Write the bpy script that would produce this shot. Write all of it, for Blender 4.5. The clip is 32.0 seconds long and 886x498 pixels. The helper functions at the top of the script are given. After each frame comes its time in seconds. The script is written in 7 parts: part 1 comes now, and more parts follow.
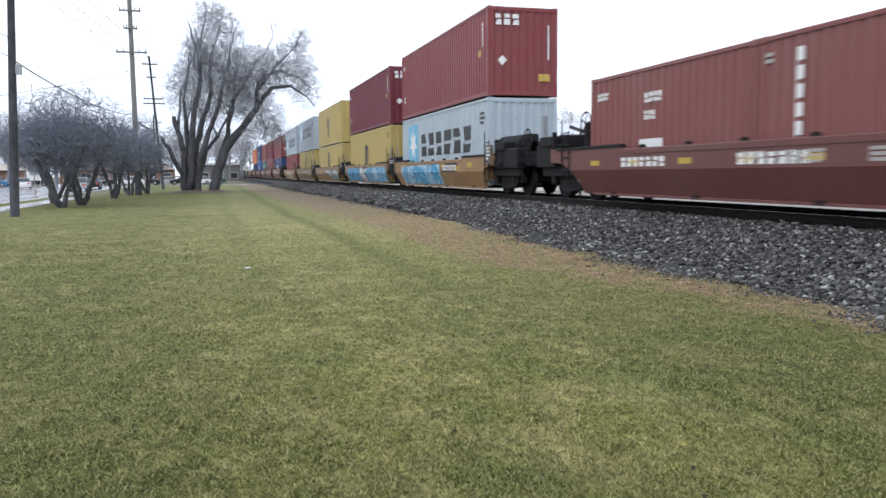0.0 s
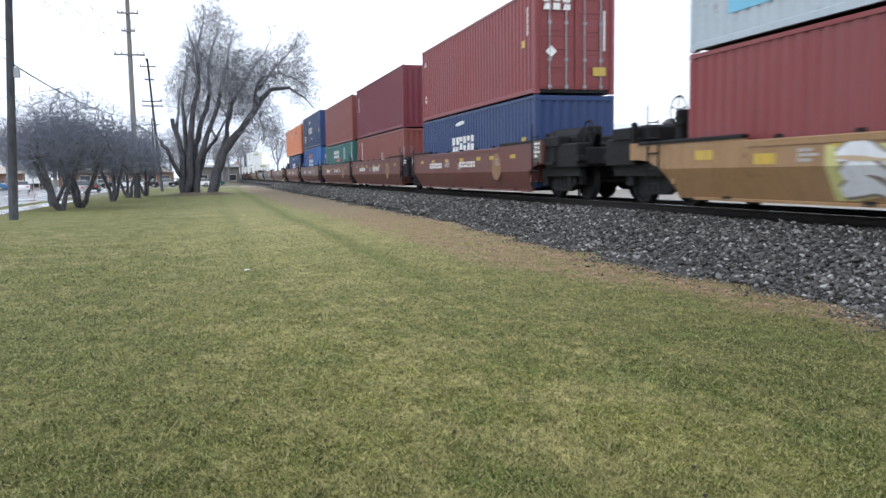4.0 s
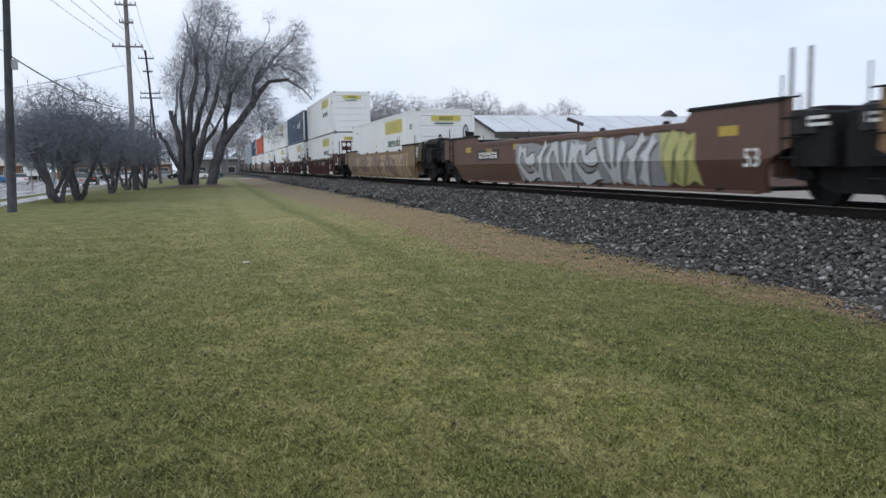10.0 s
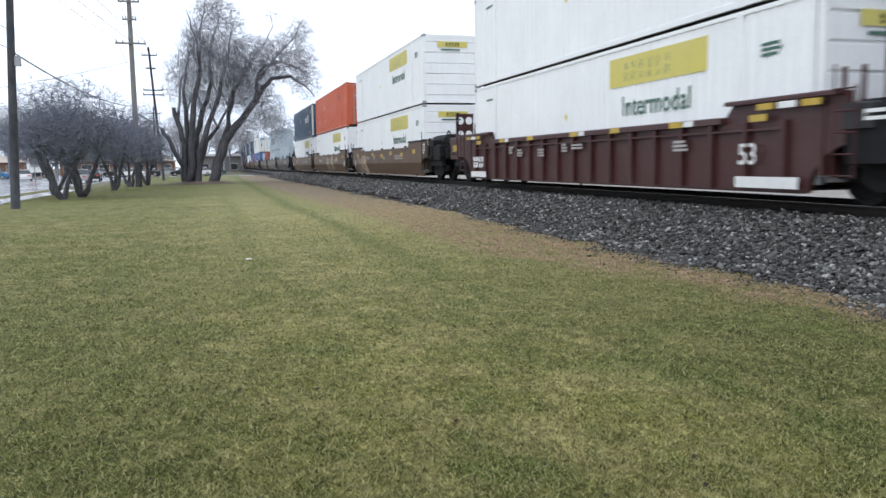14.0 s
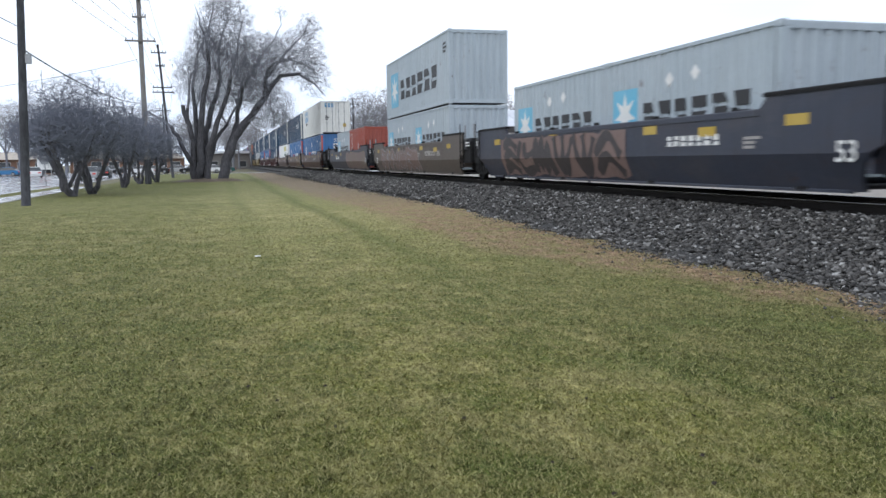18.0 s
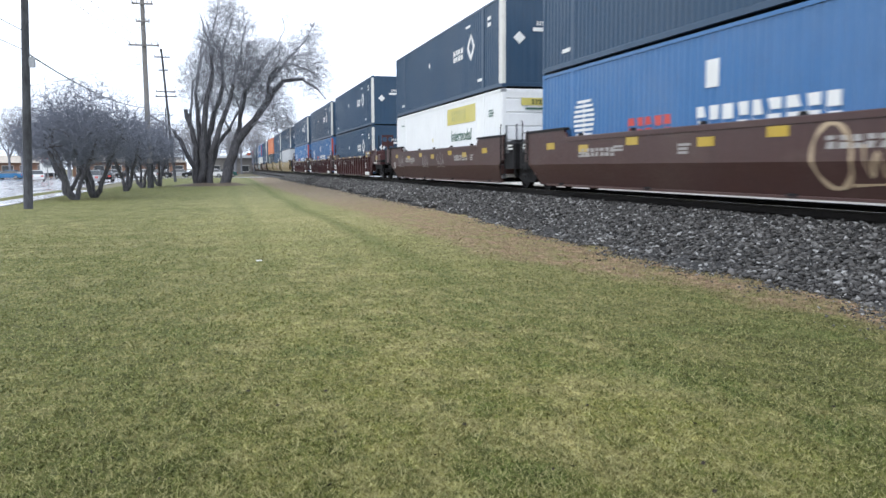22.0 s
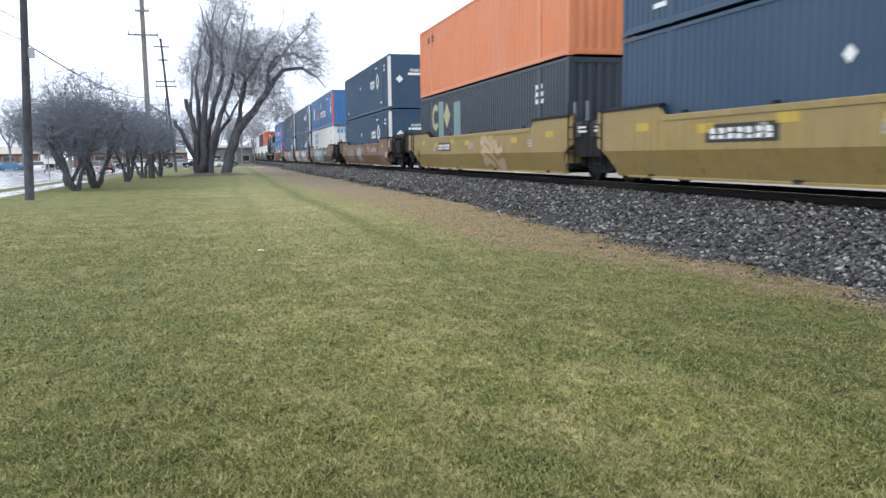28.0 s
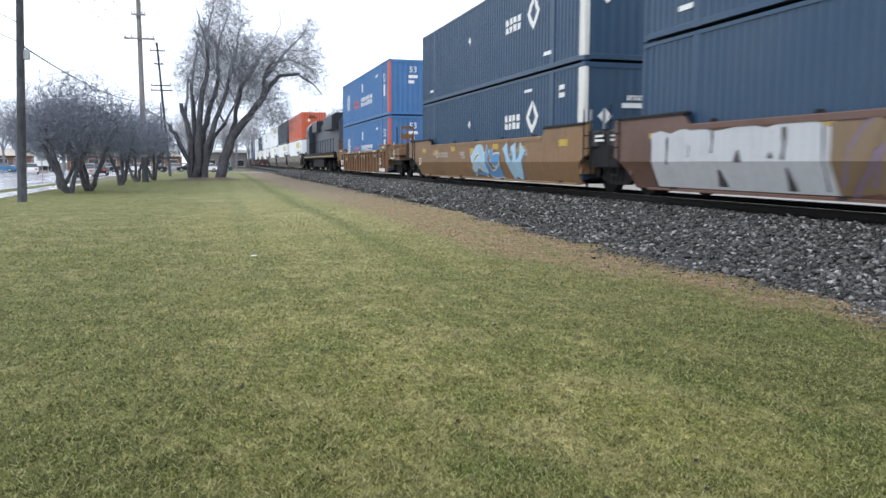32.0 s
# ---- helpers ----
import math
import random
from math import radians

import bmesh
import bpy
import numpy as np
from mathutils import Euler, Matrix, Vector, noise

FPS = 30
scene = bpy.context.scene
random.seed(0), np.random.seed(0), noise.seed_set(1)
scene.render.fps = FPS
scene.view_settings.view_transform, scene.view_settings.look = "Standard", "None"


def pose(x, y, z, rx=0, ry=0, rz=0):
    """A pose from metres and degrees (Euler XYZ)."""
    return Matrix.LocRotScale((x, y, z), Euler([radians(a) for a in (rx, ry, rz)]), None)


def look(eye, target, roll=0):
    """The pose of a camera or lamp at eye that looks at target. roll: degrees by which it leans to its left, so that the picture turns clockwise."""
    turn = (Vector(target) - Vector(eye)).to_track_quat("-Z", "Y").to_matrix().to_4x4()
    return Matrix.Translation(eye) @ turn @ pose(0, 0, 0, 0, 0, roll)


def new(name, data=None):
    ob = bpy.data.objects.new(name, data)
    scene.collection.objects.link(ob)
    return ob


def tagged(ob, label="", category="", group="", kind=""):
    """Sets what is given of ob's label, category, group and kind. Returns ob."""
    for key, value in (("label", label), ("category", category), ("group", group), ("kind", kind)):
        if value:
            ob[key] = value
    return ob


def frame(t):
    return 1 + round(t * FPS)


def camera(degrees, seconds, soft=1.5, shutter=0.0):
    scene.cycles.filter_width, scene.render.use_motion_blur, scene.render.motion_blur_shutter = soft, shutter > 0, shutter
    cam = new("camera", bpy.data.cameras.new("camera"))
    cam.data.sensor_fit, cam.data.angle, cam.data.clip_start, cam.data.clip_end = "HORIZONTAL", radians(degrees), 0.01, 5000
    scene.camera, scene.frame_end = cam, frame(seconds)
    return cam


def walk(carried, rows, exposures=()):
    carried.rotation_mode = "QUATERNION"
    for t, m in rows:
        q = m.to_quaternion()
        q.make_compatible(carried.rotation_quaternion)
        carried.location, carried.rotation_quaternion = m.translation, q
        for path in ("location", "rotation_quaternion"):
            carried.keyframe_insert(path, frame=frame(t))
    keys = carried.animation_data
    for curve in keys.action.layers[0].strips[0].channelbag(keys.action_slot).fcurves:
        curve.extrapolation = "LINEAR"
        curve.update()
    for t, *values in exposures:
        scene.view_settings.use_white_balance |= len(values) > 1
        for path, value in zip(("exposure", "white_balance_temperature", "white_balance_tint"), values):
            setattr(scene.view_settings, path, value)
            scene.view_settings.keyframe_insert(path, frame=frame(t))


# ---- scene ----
# The camera stands on the lawn; y runs along the track away from it, x to the right, lawn at z = 0.
SPEED = 21.3          # train, metres a second towards -y
TRACK_X, RAIL_Z = 9.91, 0.80
CLIP = 32.0

cam = camera(57.84, CLIP, soft=1.5, shutter=0.2)
TURNS = [  # seconds, yaw, pitch, roll
    (0, -16.004, -5.414, 0.500),
    (0.5, -16.204, -5.233, 0.555),
    (1, -16.110, -5.292, 0.795),
    (1.5, -16.000, -5.366, 0.934),
    (2, -16.141, -5.354, 0.896),
    (2.5, -15.913, -5.321, 0.752),
    (3, -15.851, -5.279, 0.715),
    (3.5, -16.050, -5.357, 0.825),
    (5.5, -16.128, -5.303, 0.689),
    (6, -16.183, -5.480, 0.721),
    (6.5, -16.310, -5.627, 0.798),
    (7, -16.375, -5.689, 0.761),
    (7.5, -16.429, -5.754, 0.711),
    (8, -16.277, -5.529, 0.625),
    (8.5, -16.341, -5.631, 0.702),
    (9, -16.247, -5.876, 0.903),
    (9.5, -16.306, -5.826, 0.787),
    (10, -16.159, -5.907, 0.813),
    (10.5, -16.027, -5.856, 0.479),
    (11, -16.160, -5.831, 0.637),
    (11.5, -16.263, -5.743, 0.543),
    (12, -16.132, -5.880, 0.773),
    (12.5, -16.360, -6.029, 0.833),
    (13, -15.895, -6.009, 0.709),
    (13.5, -15.790, -6.005, 0.701),
    (14, -15.963, -6.105, 0.744),
    (14.5, -16.094, -6.276, 0.725),
    (15, -15.950, -6.231, 0.659),
    (15.5, -15.574, -6.091, 0.614),
    (17.5, -15.433, -6.365, 0.817),
    (18, -15.370, -6.277, 0.697),
    (18.5, -14.953, -6.190, 0.523),
    (19, -14.959, -6.324, 0.513),
    (19.5, -15.029, -6.313, 0.735),
    (20, -15.273, -6.188, 0.886),
    (20.5, -14.661, -6.200, 0.707),
    (21, -14.586, -5.980, 0.503),
    (21.5, -14.836, -5.924, 0.267),
    (22, -15.225, -5.869, 0.348),
    (22.5, -15.074, -6.162, 0.471),
    (23, -14.992, -6.479, 0.431),
    (23.5, -14.621, -6.443, 0.403),
    (24, -14.683, -6.394, 0.400),
    (24.5, -14.834, -6.450, 0.627),
    (25, -15.178, -6.709, 0.885),
    (25.5, -15.275, -6.887, 0.874),
    (27.5, -15.038, -6.676, 0.692),
    (28, -15.158, -6.688, 0.712),
    (28.5, -15.243, -6.655, 0.517),
    (29, -15.038, -6.617, 0.648),
    (29.5, -15.249, -6.527, 0.559),
    (30, -15.178, -6.545, 0.532),
    (30.5, -15.686, -6.282, 0.317),
    (31, -15.476, -6.155, 0.091),
    (31.5, -15.011, -6.083, -0.003),
    (32, -15.535, -6.118, -0.145),
]
walk(cam, [(t, pose(0, 0, 1.5, 90 + p, r, w)) for t, w, p, r in TURNS],
     exposures=[(0, 0.18, 6250, 10), (3.0, 0.22, 6250, 10), (6.0, 0.44, 6250, 10), (7.0, 0.42, 6250, 10), (8.0, -0.25, 6250, 10), (9.0, -0.45, 6250, 10), (10.0, -0.42, 6250, 10), (11.0, -0.32, 6250, 10), (12.0, -0.1, 6250, 10), (13.0, 0.12, 6250, 10), (17.0, 0.1, 6250, 10),
                (18.0, -0.03, 6250, 10), (19.0, 0.05, 6250, 10), (21.0, 0.32, 6250, 10), (22.0, 0.43, 6250, 10), (23.0, 0.30, 6250, 10), (24.0, 0.50, 6250, 10), (25.0, 0.48, 6250, 10), (28.0, 0.43, 6250, 10), (30.0, 0.45, 6250, 10), (31.0, 0.2, 6250, 10), (32.0, 0.38, 6250, 10)])

# ---- sky and sun: an overcast winter day ----
world = bpy.data.worlds.new("overcast_sky")
scene.world = world
world.use_nodes = True
wn, wl = world.node_tree.nodes, world.node_tree.links
sky = wn.new("ShaderNodeTexSky")
sky.sky_type, sky.sun_disc = "NISHITA", False
sky.sun_elevation, sky.sun_rotation = radians(38), radians(200)
sky.dust_density, sky.air_density = 4.0, 1.0
grey = wn.new("ShaderNodeHueSaturation")
grey.inputs["Saturation"].default_value = 0.35
cloud = wn.new("ShaderNodeTexNoise")
cloud.inputs["Scale"].default_value, cloud.inputs["Detail"].default_value = 2.2, 4
coord = wn.new("ShaderNodeTexCoord")
stretch = wn.new("ShaderNodeMapping")
stretch.inputs["Scale"].default_value = (1, 1, 3.5)
ramp = wn.new("ShaderNodeValToRGB")
ramp.color_ramp.elements[0].position, ramp.color_ramp.elements[0].color = 0.3, (0.845, 0.95, 1.115, 1)
ramp.color_ramp.elements[1].position, ramp.color_ramp.elements[1].color = 0.65, (1.03, 1.085, 1.185, 1)
mixs = wn.new("ShaderNodeMix")
mixs.data_type = "RGBA"
mixs.inputs["Factor"].default_value = 0.86
gain = wn.new("ShaderNodeVectorMath")
gain.operation = "SCALE"
gain.inputs["Scale"].default_value = 0.12
wl.new(sky.outputs["Color"], grey.inputs["Color"])
wl.new(grey.outputs["Color"], gain.inputs[0])
wl.new(coord.outputs["Generated"], stretch.inputs["Vector"])
wl.new(stretch.outputs["Vector"], cloud.inputs["Vector"])
wl.new(cloud.outputs["Fac"], ramp.inputs["Fac"])
wl.new(gain.outputs["Vector"], mixs.inputs["A"])
wl.new(ramp.outputs["Color"], mixs.inputs["B"])
wl.new(mixs.outputs["Result"], wn["Background"].inputs["Color"])
wn["Background"].inputs["Strength"].default_value = 1.28

sun = new("sun", bpy.data.lights.new("sun", "SUN"))
sun.data.energy, sun.data.angle, sun.data.color = 0.75, radians(40), (1.0, 0.985, 0.96)
sun.matrix_world = look((0, 0, 26), (20, 12, 0))


# ---- materials ----
MATS = {}


class Nodes:
    def __init__(self, name):
        self.mat = bpy.data.materials.new(name)
        self.mat.use_nodes = True
        self.n, self.l = self.mat.node_tree.nodes, self.mat.node_tree.links
        self.b = self.n["Principled BSDF"]

    def put(self, socket, value):
        if isinstance(value, bpy.types.NodeSocket):
            self.l.new(value, socket)
        else:
            socket.default_value = value

    def coords(self, kind="Object", scale=(1, 1, 1)):
        c, m = self.n.new("ShaderNodeTexCoord"), self.n.new("ShaderNodeMapping")
        m.inputs["Scale"].default_value = scale
        self.l.new(c.outputs[kind], m.inputs["Vector"])
        if kind == "Object":
            o, a = self.n.new("ShaderNodeObjectInfo"), self.n.new("ShaderNodeVectorMath")
            a.operation = "SCALE"
            a.inputs[0].default_value = (31, 17, 11)
            self.l.new(o.outputs["Random"], a.inputs["Scale"])
            self.l.new(a.outputs["Vector"], m.inputs["Location"])
        return m.outputs["Vector"]

    def place(self, scale=(1, 1, 1)):
        c, m = self.n.new("ShaderNodeNewGeometry"), self.n.new("ShaderNodeMapping")
        m.inputs["Scale"].default_value = scale
        self.l.new(c.outputs["Position"], m.inputs["Vector"])
        return m.outputs["Vector"]

    def noise(self, vec, scale, detail=4, rough=0.6):
        t = self.n.new("ShaderNodeTexNoise")
        t.inputs["Scale"].default_value, t.inputs["Detail"].default_value, t.inputs["Roughness"].default_value = scale, detail, rough
        self.l.new(vec, t.inputs["Vector"])
        return t.outputs["Fac"]

    def span(self, value, a, b, c=0.0, d=1.0):
        m = self.n.new("ShaderNodeMapRange")
        for k, v in zip(("From Min", "From Max", "To Min", "To Max"), (a, b, c, d)):
            m.inputs[k].default_value = v
        self.l.new(value, m.inputs["Value"])
        return m.outputs["Result"]

    def mix(self, fac, a, b, blend="MIX"):
        m = self.n.new("ShaderNodeMix")
        m.data_type, m.blend_type = "RGBA", blend
        self.put(m.inputs["Factor"], fac)
        self.put(m.inputs["A"], a)
        self.put(m.inputs["B"], b)
        return m.outputs["Result"]

    def math(self, op, a, b=0.0):
        m = self.n.new("ShaderNodeMath")
        m.operation = op
        self.put(m.inputs[0], a)
        self.put(m.inputs[1], b)
        return m.outputs["Value"]

    def bump(self, height, distance=0.01, strength=0.5):
        b = self.n.new("ShaderNodeBump")
        b.inputs["Distance"].default_value, b.inputs["Strength"].default_value = distance, strength
        self.l.new(height, b.inputs["Height"])
        self.l.new(b.outputs["Normal"], self.b.inputs["Normal"])

    def done(self, colour, rough=0.6, metal=0.0, spec=0.5):
        self.put(self.b.inputs["Base Color"], colour)
        self.put(self.b.inputs["Roughness"], rough)
        self.put(self.b.inputs["Metallic"], metal)
        self.b.inputs["Specular IOR Level"].default_value = spec
        MATS[self.mat.name] = self.mat
        return self.mat


def paint(name, colour, dirt=0.35, rust=0.25, rough=0.42, wear=0.0):
    """Weathered paint on steel: fading, streaks that run down, dirt film and rust specks. wear: large stained patches and dull scrapes on old cars."""
    if name in MATS:
        return MATS[name]
    m = Nodes(name)
    v = m.coords()
    big = m.noise(v, 0.5, 3)
    streak = m.noise(m.coords(scale=(3, 5, 0.22)), 2.0, 6, 0.75)
    run = m.noise(m.coords(scale=(8, 13, 0.35)), 2.4, 4, 0.7)
    fine = m.noise(v, 22, 4)
    patch = m.noise(v, 1.3, 6, 0.7)
    grey = sum(colour[:3]) / 3
    faded = tuple(min(1, c * 0.90 + grey * 0.16 + 0.007) for c in colour[:3]) + (1,)
    grime = tuple(c * 0.40 + k for c, k in zip(colour[:3], (0.009, 0.007, 0.005))) + (1,)
    c = m.mix(m.span(big, 0.32, 0.68), colour, faded)
    if wear:
        wide = m.noise(m.coords(scale=(1, 0.45, 1)), 0.8, 5, 0.65)
        dusty = tuple(0.55 * k + 0.45 * d for k, d in zip(colour[:3], (0.17, 0.135, 0.105))) + (1,)
        rusty = tuple(0.45 * k + 0.55 * d for k, d in zip(colour[:3], (0.075, 0.040, 0.024))) + (1,)
        c = m.mix(m.span(wide, 0.52, 0.68, 0, wear), c, dusty)
        c = m.mix(m.span(wide, 0.46, 0.30, 0, wear), c, rusty)
        scrape = m.noise(m.coords(scale=(1, 0.25, 4)), 3.0, 5, 0.7)
        c = m.mix(m.span(scrape, 0.60, 0.74, 0, wear * 0.8), c, dusty)
        c = m.mix(m.span(scrape, 0.40, 0.26, 0, wear * 0.8), c, grime)
    c = m.mix(m.span(streak, 0.46, 0.82, 0, dirt), c, grime)
    c = m.mix(m.span(run, 0.56, 0.80, 0, dirt * 0.9), c, grime)
    c = m.mix(m.span(patch, 0.50, 0.75, 0, dirt * 0.55), c, tuple(0.5 * k + 0.5 * v for k, v in zip(colour[:3], (0.060, 0.046, 0.034))) + (1,))
    c = m.mix(m.span(fine, 0.3, 0.7, 0.0, 0.12), c, grime)
    spot = m.math("MULTIPLY", m.span(m.noise(v, 3.5, 6, 0.75), 0.60, 0.68), m.span(m.noise(v, 0.9, 2), 0.42, 0.6))
    c = m.mix(m.math("MULTIPLY", spot, rust), c, (0.10, 0.04, 0.02, 1))
    m.bump(m.noise(v, 6, 3), 0.006, 0.25)
    return m.done(c, m.span(fine, 0.3, 0.7, rough - 0.14, rough + 0.06), 0.0, 0.28)


def plain(name, colour, rough=0.6, metal=0.0, vary=0.25, scale=6.0, bump=0.004, spec=0.4):
    if name in MATS:
        return MATS[name]
    m = Nodes(name)
    v = m.coords()
    dark = tuple(c * (1 - vary) for c in colour[:3]) + (1,)
    light = tuple(min(1, c * (1 + vary * 0.6)) for c in colour[:3]) + (1,)
    c = m.mix(m.span(m.noise(v, scale, 5), 0.3, 0.7), dark, light)
    c = m.mix(m.span(m.noise(v, scale * 0.15, 2), 0.35, 0.7, 0, 0.5), c, dark)
    if bump:
        m.bump(m.noise(v, scale * 4, 4), bump, 0.5)
    return m.done(c, rough, metal, spec)


def lawn_colour(m):
    """Winter turf: green and straw patches, mowing lanes along the track, brown sprayed strip beside the stones."""
    p = m.place()
    sep = m.n.new("ShaderNodeSeparateXYZ")
    m.l.new(p, sep.inputs[0])
    green, straw, olive = (0.088, 0.104, 0.020, 1), (0.330, 0.290, 0.130, 1), (0.172, 0.172, 0.044, 1)
    n1 = m.noise(m.place((1, 0.45, 1)), 0.42, 4, 0.6)
    n2 = m.noise(m.place((1, 0.6, 1)), 1.9, 5, 0.65)
    n3 = m.noise(p, 11, 5, 0.7)
    n4 = m.noise(p, 46, 4, 0.65)
    c = m.mix(m.span(n1, 0.43, 0.58), green, olive)
    c = m.mix(m.span(n2, 0.46, 0.63, 0, 0.8), c, straw)
    # deeper green on both sides of the middle, gone by y = 22
    off = m.math("ABSOLUTE", m.math("SUBTRACT", m.math("ADD", sep.outputs["X"], m.math("MULTIPLY", n1, 1.6)), 2.5))
    deep_green = m.math("MULTIPLY", m.span(off, 0.9, 2.2), m.span(sep.outputs["Y"], 22, 9))
    c = m.mix(m.math("MULTIPLY", deep_green, m.span(n2, 0.34, 0.62, 0.95, 0.5)), c, m.mix(n3, (0.060, 0.069, 0.018, 1), (0.118, 0.125, 0.032, 1)))
    n5 = m.noise(p, 4.2, 5, 0.7)
    c = m.mix(m.span(n5, 0.52, 0.66, 0, 0.6), c, straw)
    c = m.mix(m.span(n5, 0.47, 0.34, 0, 0.6), c, (0.080, 0.096, 0.026, 1))
    # darker green at the near right, gone by y = 12
    near_right = m.math("MULTIPLY", m.span(sep.outputs["X"], 2.6, 4.4), m.span(sep.outputs["Y"], 12, 6))
    c = m.mix(m.math("MULTIPLY", near_right, m.span(n2, 0.30, 0.55, 0.85, 0.5)), c, (0.064, 0.076, 0.020, 1))
    moss = m.math("MULTIPLY", m.span(m.noise(m.place((1, 0.8, 1)), 1.1, 3, 0.5), 0.56, 0.68), m.span(sep.outputs["Y"], 20, 8))
    c = m.mix(m.math("MULTIPLY", moss, 0.75), c, (0.068, 0.100, 0.020, 1))
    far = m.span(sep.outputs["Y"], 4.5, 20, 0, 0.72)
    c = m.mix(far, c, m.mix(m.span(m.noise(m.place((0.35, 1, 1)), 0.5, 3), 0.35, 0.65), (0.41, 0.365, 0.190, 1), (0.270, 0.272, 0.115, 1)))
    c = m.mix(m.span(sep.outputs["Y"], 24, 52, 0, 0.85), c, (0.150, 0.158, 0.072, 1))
    side = m.math("MULTIPLY", m.span(m.math("ADD", sep.outputs["X"], m.math("MULTIPLY", n1, 5.0)), 3.4, 0.8, 0, 0.8), m.span(n2, 0.36, 0.60, 1.0, 0.45))
    c = m.mix(side, c, (0.080, 0.096, 0.024, 1))
    c = m.mix(m.span(n3, 0.52, 0.70, 0, 0.6), c, (0.245, 0.225, 0.082, 1))
    c = m.mix(m.span(n4, 0.53, 0.70, 0, 0.7), c, (0.40, 0.36, 0.19, 1))
    c = m.mix(m.span(n3, 0.46, 0.30, 0, 0.55), c, (0.062, 0.078, 0.024, 1))
    c = m.mix(m.span(n4, 0.46, 0.30, 0, 0.85), c, (0.035, 0.042, 0.016, 1))
    lane = m.math("ADD", sep.outputs["X"], m.math("MULTIPLY", m.noise(m.place((1, 0.15, 1)), 0.5, 2), 1.3))
    l1 = m.math("SUBTRACT", 1.0, m.math("MULTIPLY", m.math("ABSOLUTE", m.math("SUBTRACT", lane, 3.45)), 2.1))
    l2 = m.math("SUBTRACT", 1.0, m.math("MULTIPLY", m.math("ABSOLUTE", m.math("SUBTRACT", lane, 1.2)), 2.2))
    c = m.mix(m.math("MULTIPLY", m.span(m.math("MAXIMUM", l1, m.math("MULTIPLY", l2, 0.5)), 0, 0.9, 0, 0.55), m.span(sep.outputs["Y"], 7, 12, 0.15, 1)), c, (0.088, 0.112, 0.032, 1))
    start = m.span(sep.outputs["Y"], 6.5, 14, 5.8, 4.2)
    start = m.math("SUBTRACT", start, m.span(sep.outputs["Y"], 24, 60, 0, 0.6))
    edge = m.math("SUBTRACT", m.math("ADD", sep.outputs["X"], m.math("MULTIPLY", m.math("SUBTRACT", m.noise(m.place((1, 0.4, 1)), 1.1, 5, 0.7), 0.5), 2.4)), start)
    worn = m.math("MULTIPLY", m.span(edge, -0.3, 0.4), m.span(m.noise(m.place((1, 0.6, 1)), 2.4, 5, 0.7), 0.38, 0.58, 0.15, 0.92))
    c = m.mix(worn, c, m.mix(m.span(n5, 0.4, 0.6), (0.360, 0.236, 0.168, 1), (0.228, 0.145, 0.106, 1)))
    c = m.mix(m.math("MULTIPLY", worn, m.span(sep.outputs["Y"], 26, 44, 0, 0.75)), c, m.mix(n5, (0.115, 0.100, 0.090, 1), (0.21, 0.185, 0.165, 1)))
    c = m.mix(m.math("MULTIPLY", worn, m.span(n4, 0.52, 0.68, 0, 0.6)), c, (0.42, 0.35, 0.22, 1))
    c = m.mix(m.math("MULTIPLY", worn, m.span(n4, 0.46, 0.32, 0, 0.7)), c, (0.085, 0.062, 0.040, 1))
    tuft = m.span(m.noise(m.place((1, 0.8, 1)), 21, 3, 0.6), 0.36, 0.64, 0.68, 1.32)
    clump = m.span(m.noise(m.place((1, 0.55, 1)), 6.5, 4, 0.65), 0.34, 0.66, 0.74, 1.24)
    c = m.mix(1.0, c, m.math("MULTIPLY", tuft, clump), "MULTIPLY")
    c = m.mix(1.0, c, (1.02, 1.0, 0.95, 1), "MULTIPLY")
    return c, n3, n4


def make_lawn(name, blade=False):
    m = Nodes(name)
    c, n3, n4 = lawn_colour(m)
    if blade:
        g = m.n.new("ShaderNodeNewGeometry")
        r = m.span(g.outputs["Random Per Island"], 0, 1, 0.15, 0.72)
        c = m.mix(r, c, m.mix(m.span(g.outputs["Random Per Island"], 0.3, 0.8), (0.050, 0.072, 0.018, 1), (0.38, 0.355, 0.165, 1)))
    else:
        m.bump(m.math("ADD", n3, n4), 0.03, 0.8)
    return m.done(c, 0.85, 0.0, 0.15)


def make_stone(name):
    m = Nodes(name)
    g = m.n.new("ShaderNodeNewGeometry")
    r = g.outputs["Random Per Island"]
    c = m.mix(m.span(r, 0, 0.9), (0.008, 0.008, 0.0075, 1), (0.150, 0.143, 0.134, 1))
    c = m.mix(m.span(r, 0.86, 0.97), c, (0.38, 0.375, 0.36, 1))
    c = m.mix(m.span(m.noise(m.place(), 45, 4), 0.4, 0.7, 0, 0.45), c, (0.05, 0.045, 0.042, 1))
    return m.done(c, 0.7, 0.0, 0.35)


def make_gravel(name):
    m = Nodes(name)
    n = m.noise(m.place(), 26, 5, 0.75)
    c = m.mix(m.span(n, 0.35, 0.65), (0.010, 0.010, 0.010, 1), (0.075, 0.072, 0.068, 1))
    m.bump(n, 0.05, 1.0)
    return m.done(c, 0.85)


def make_wet(name, colour, dry):
    m = Nodes(name)
    n = m.noise(m.place((1, 0.4, 1)), 0.35, 4)
    c = m.mix(m.span(n, 0.35, 0.65), colour, dry)
    c = m.mix(m.span(m.noise(m.place(), 30, 4), 0.3, 0.7, 0, 0.3), c, (0.03, 0.03, 0.032, 1))
    return m.done(c, m.span(n, 0.35, 0.7, 0.10, 0.34), 0.0, 0.5)


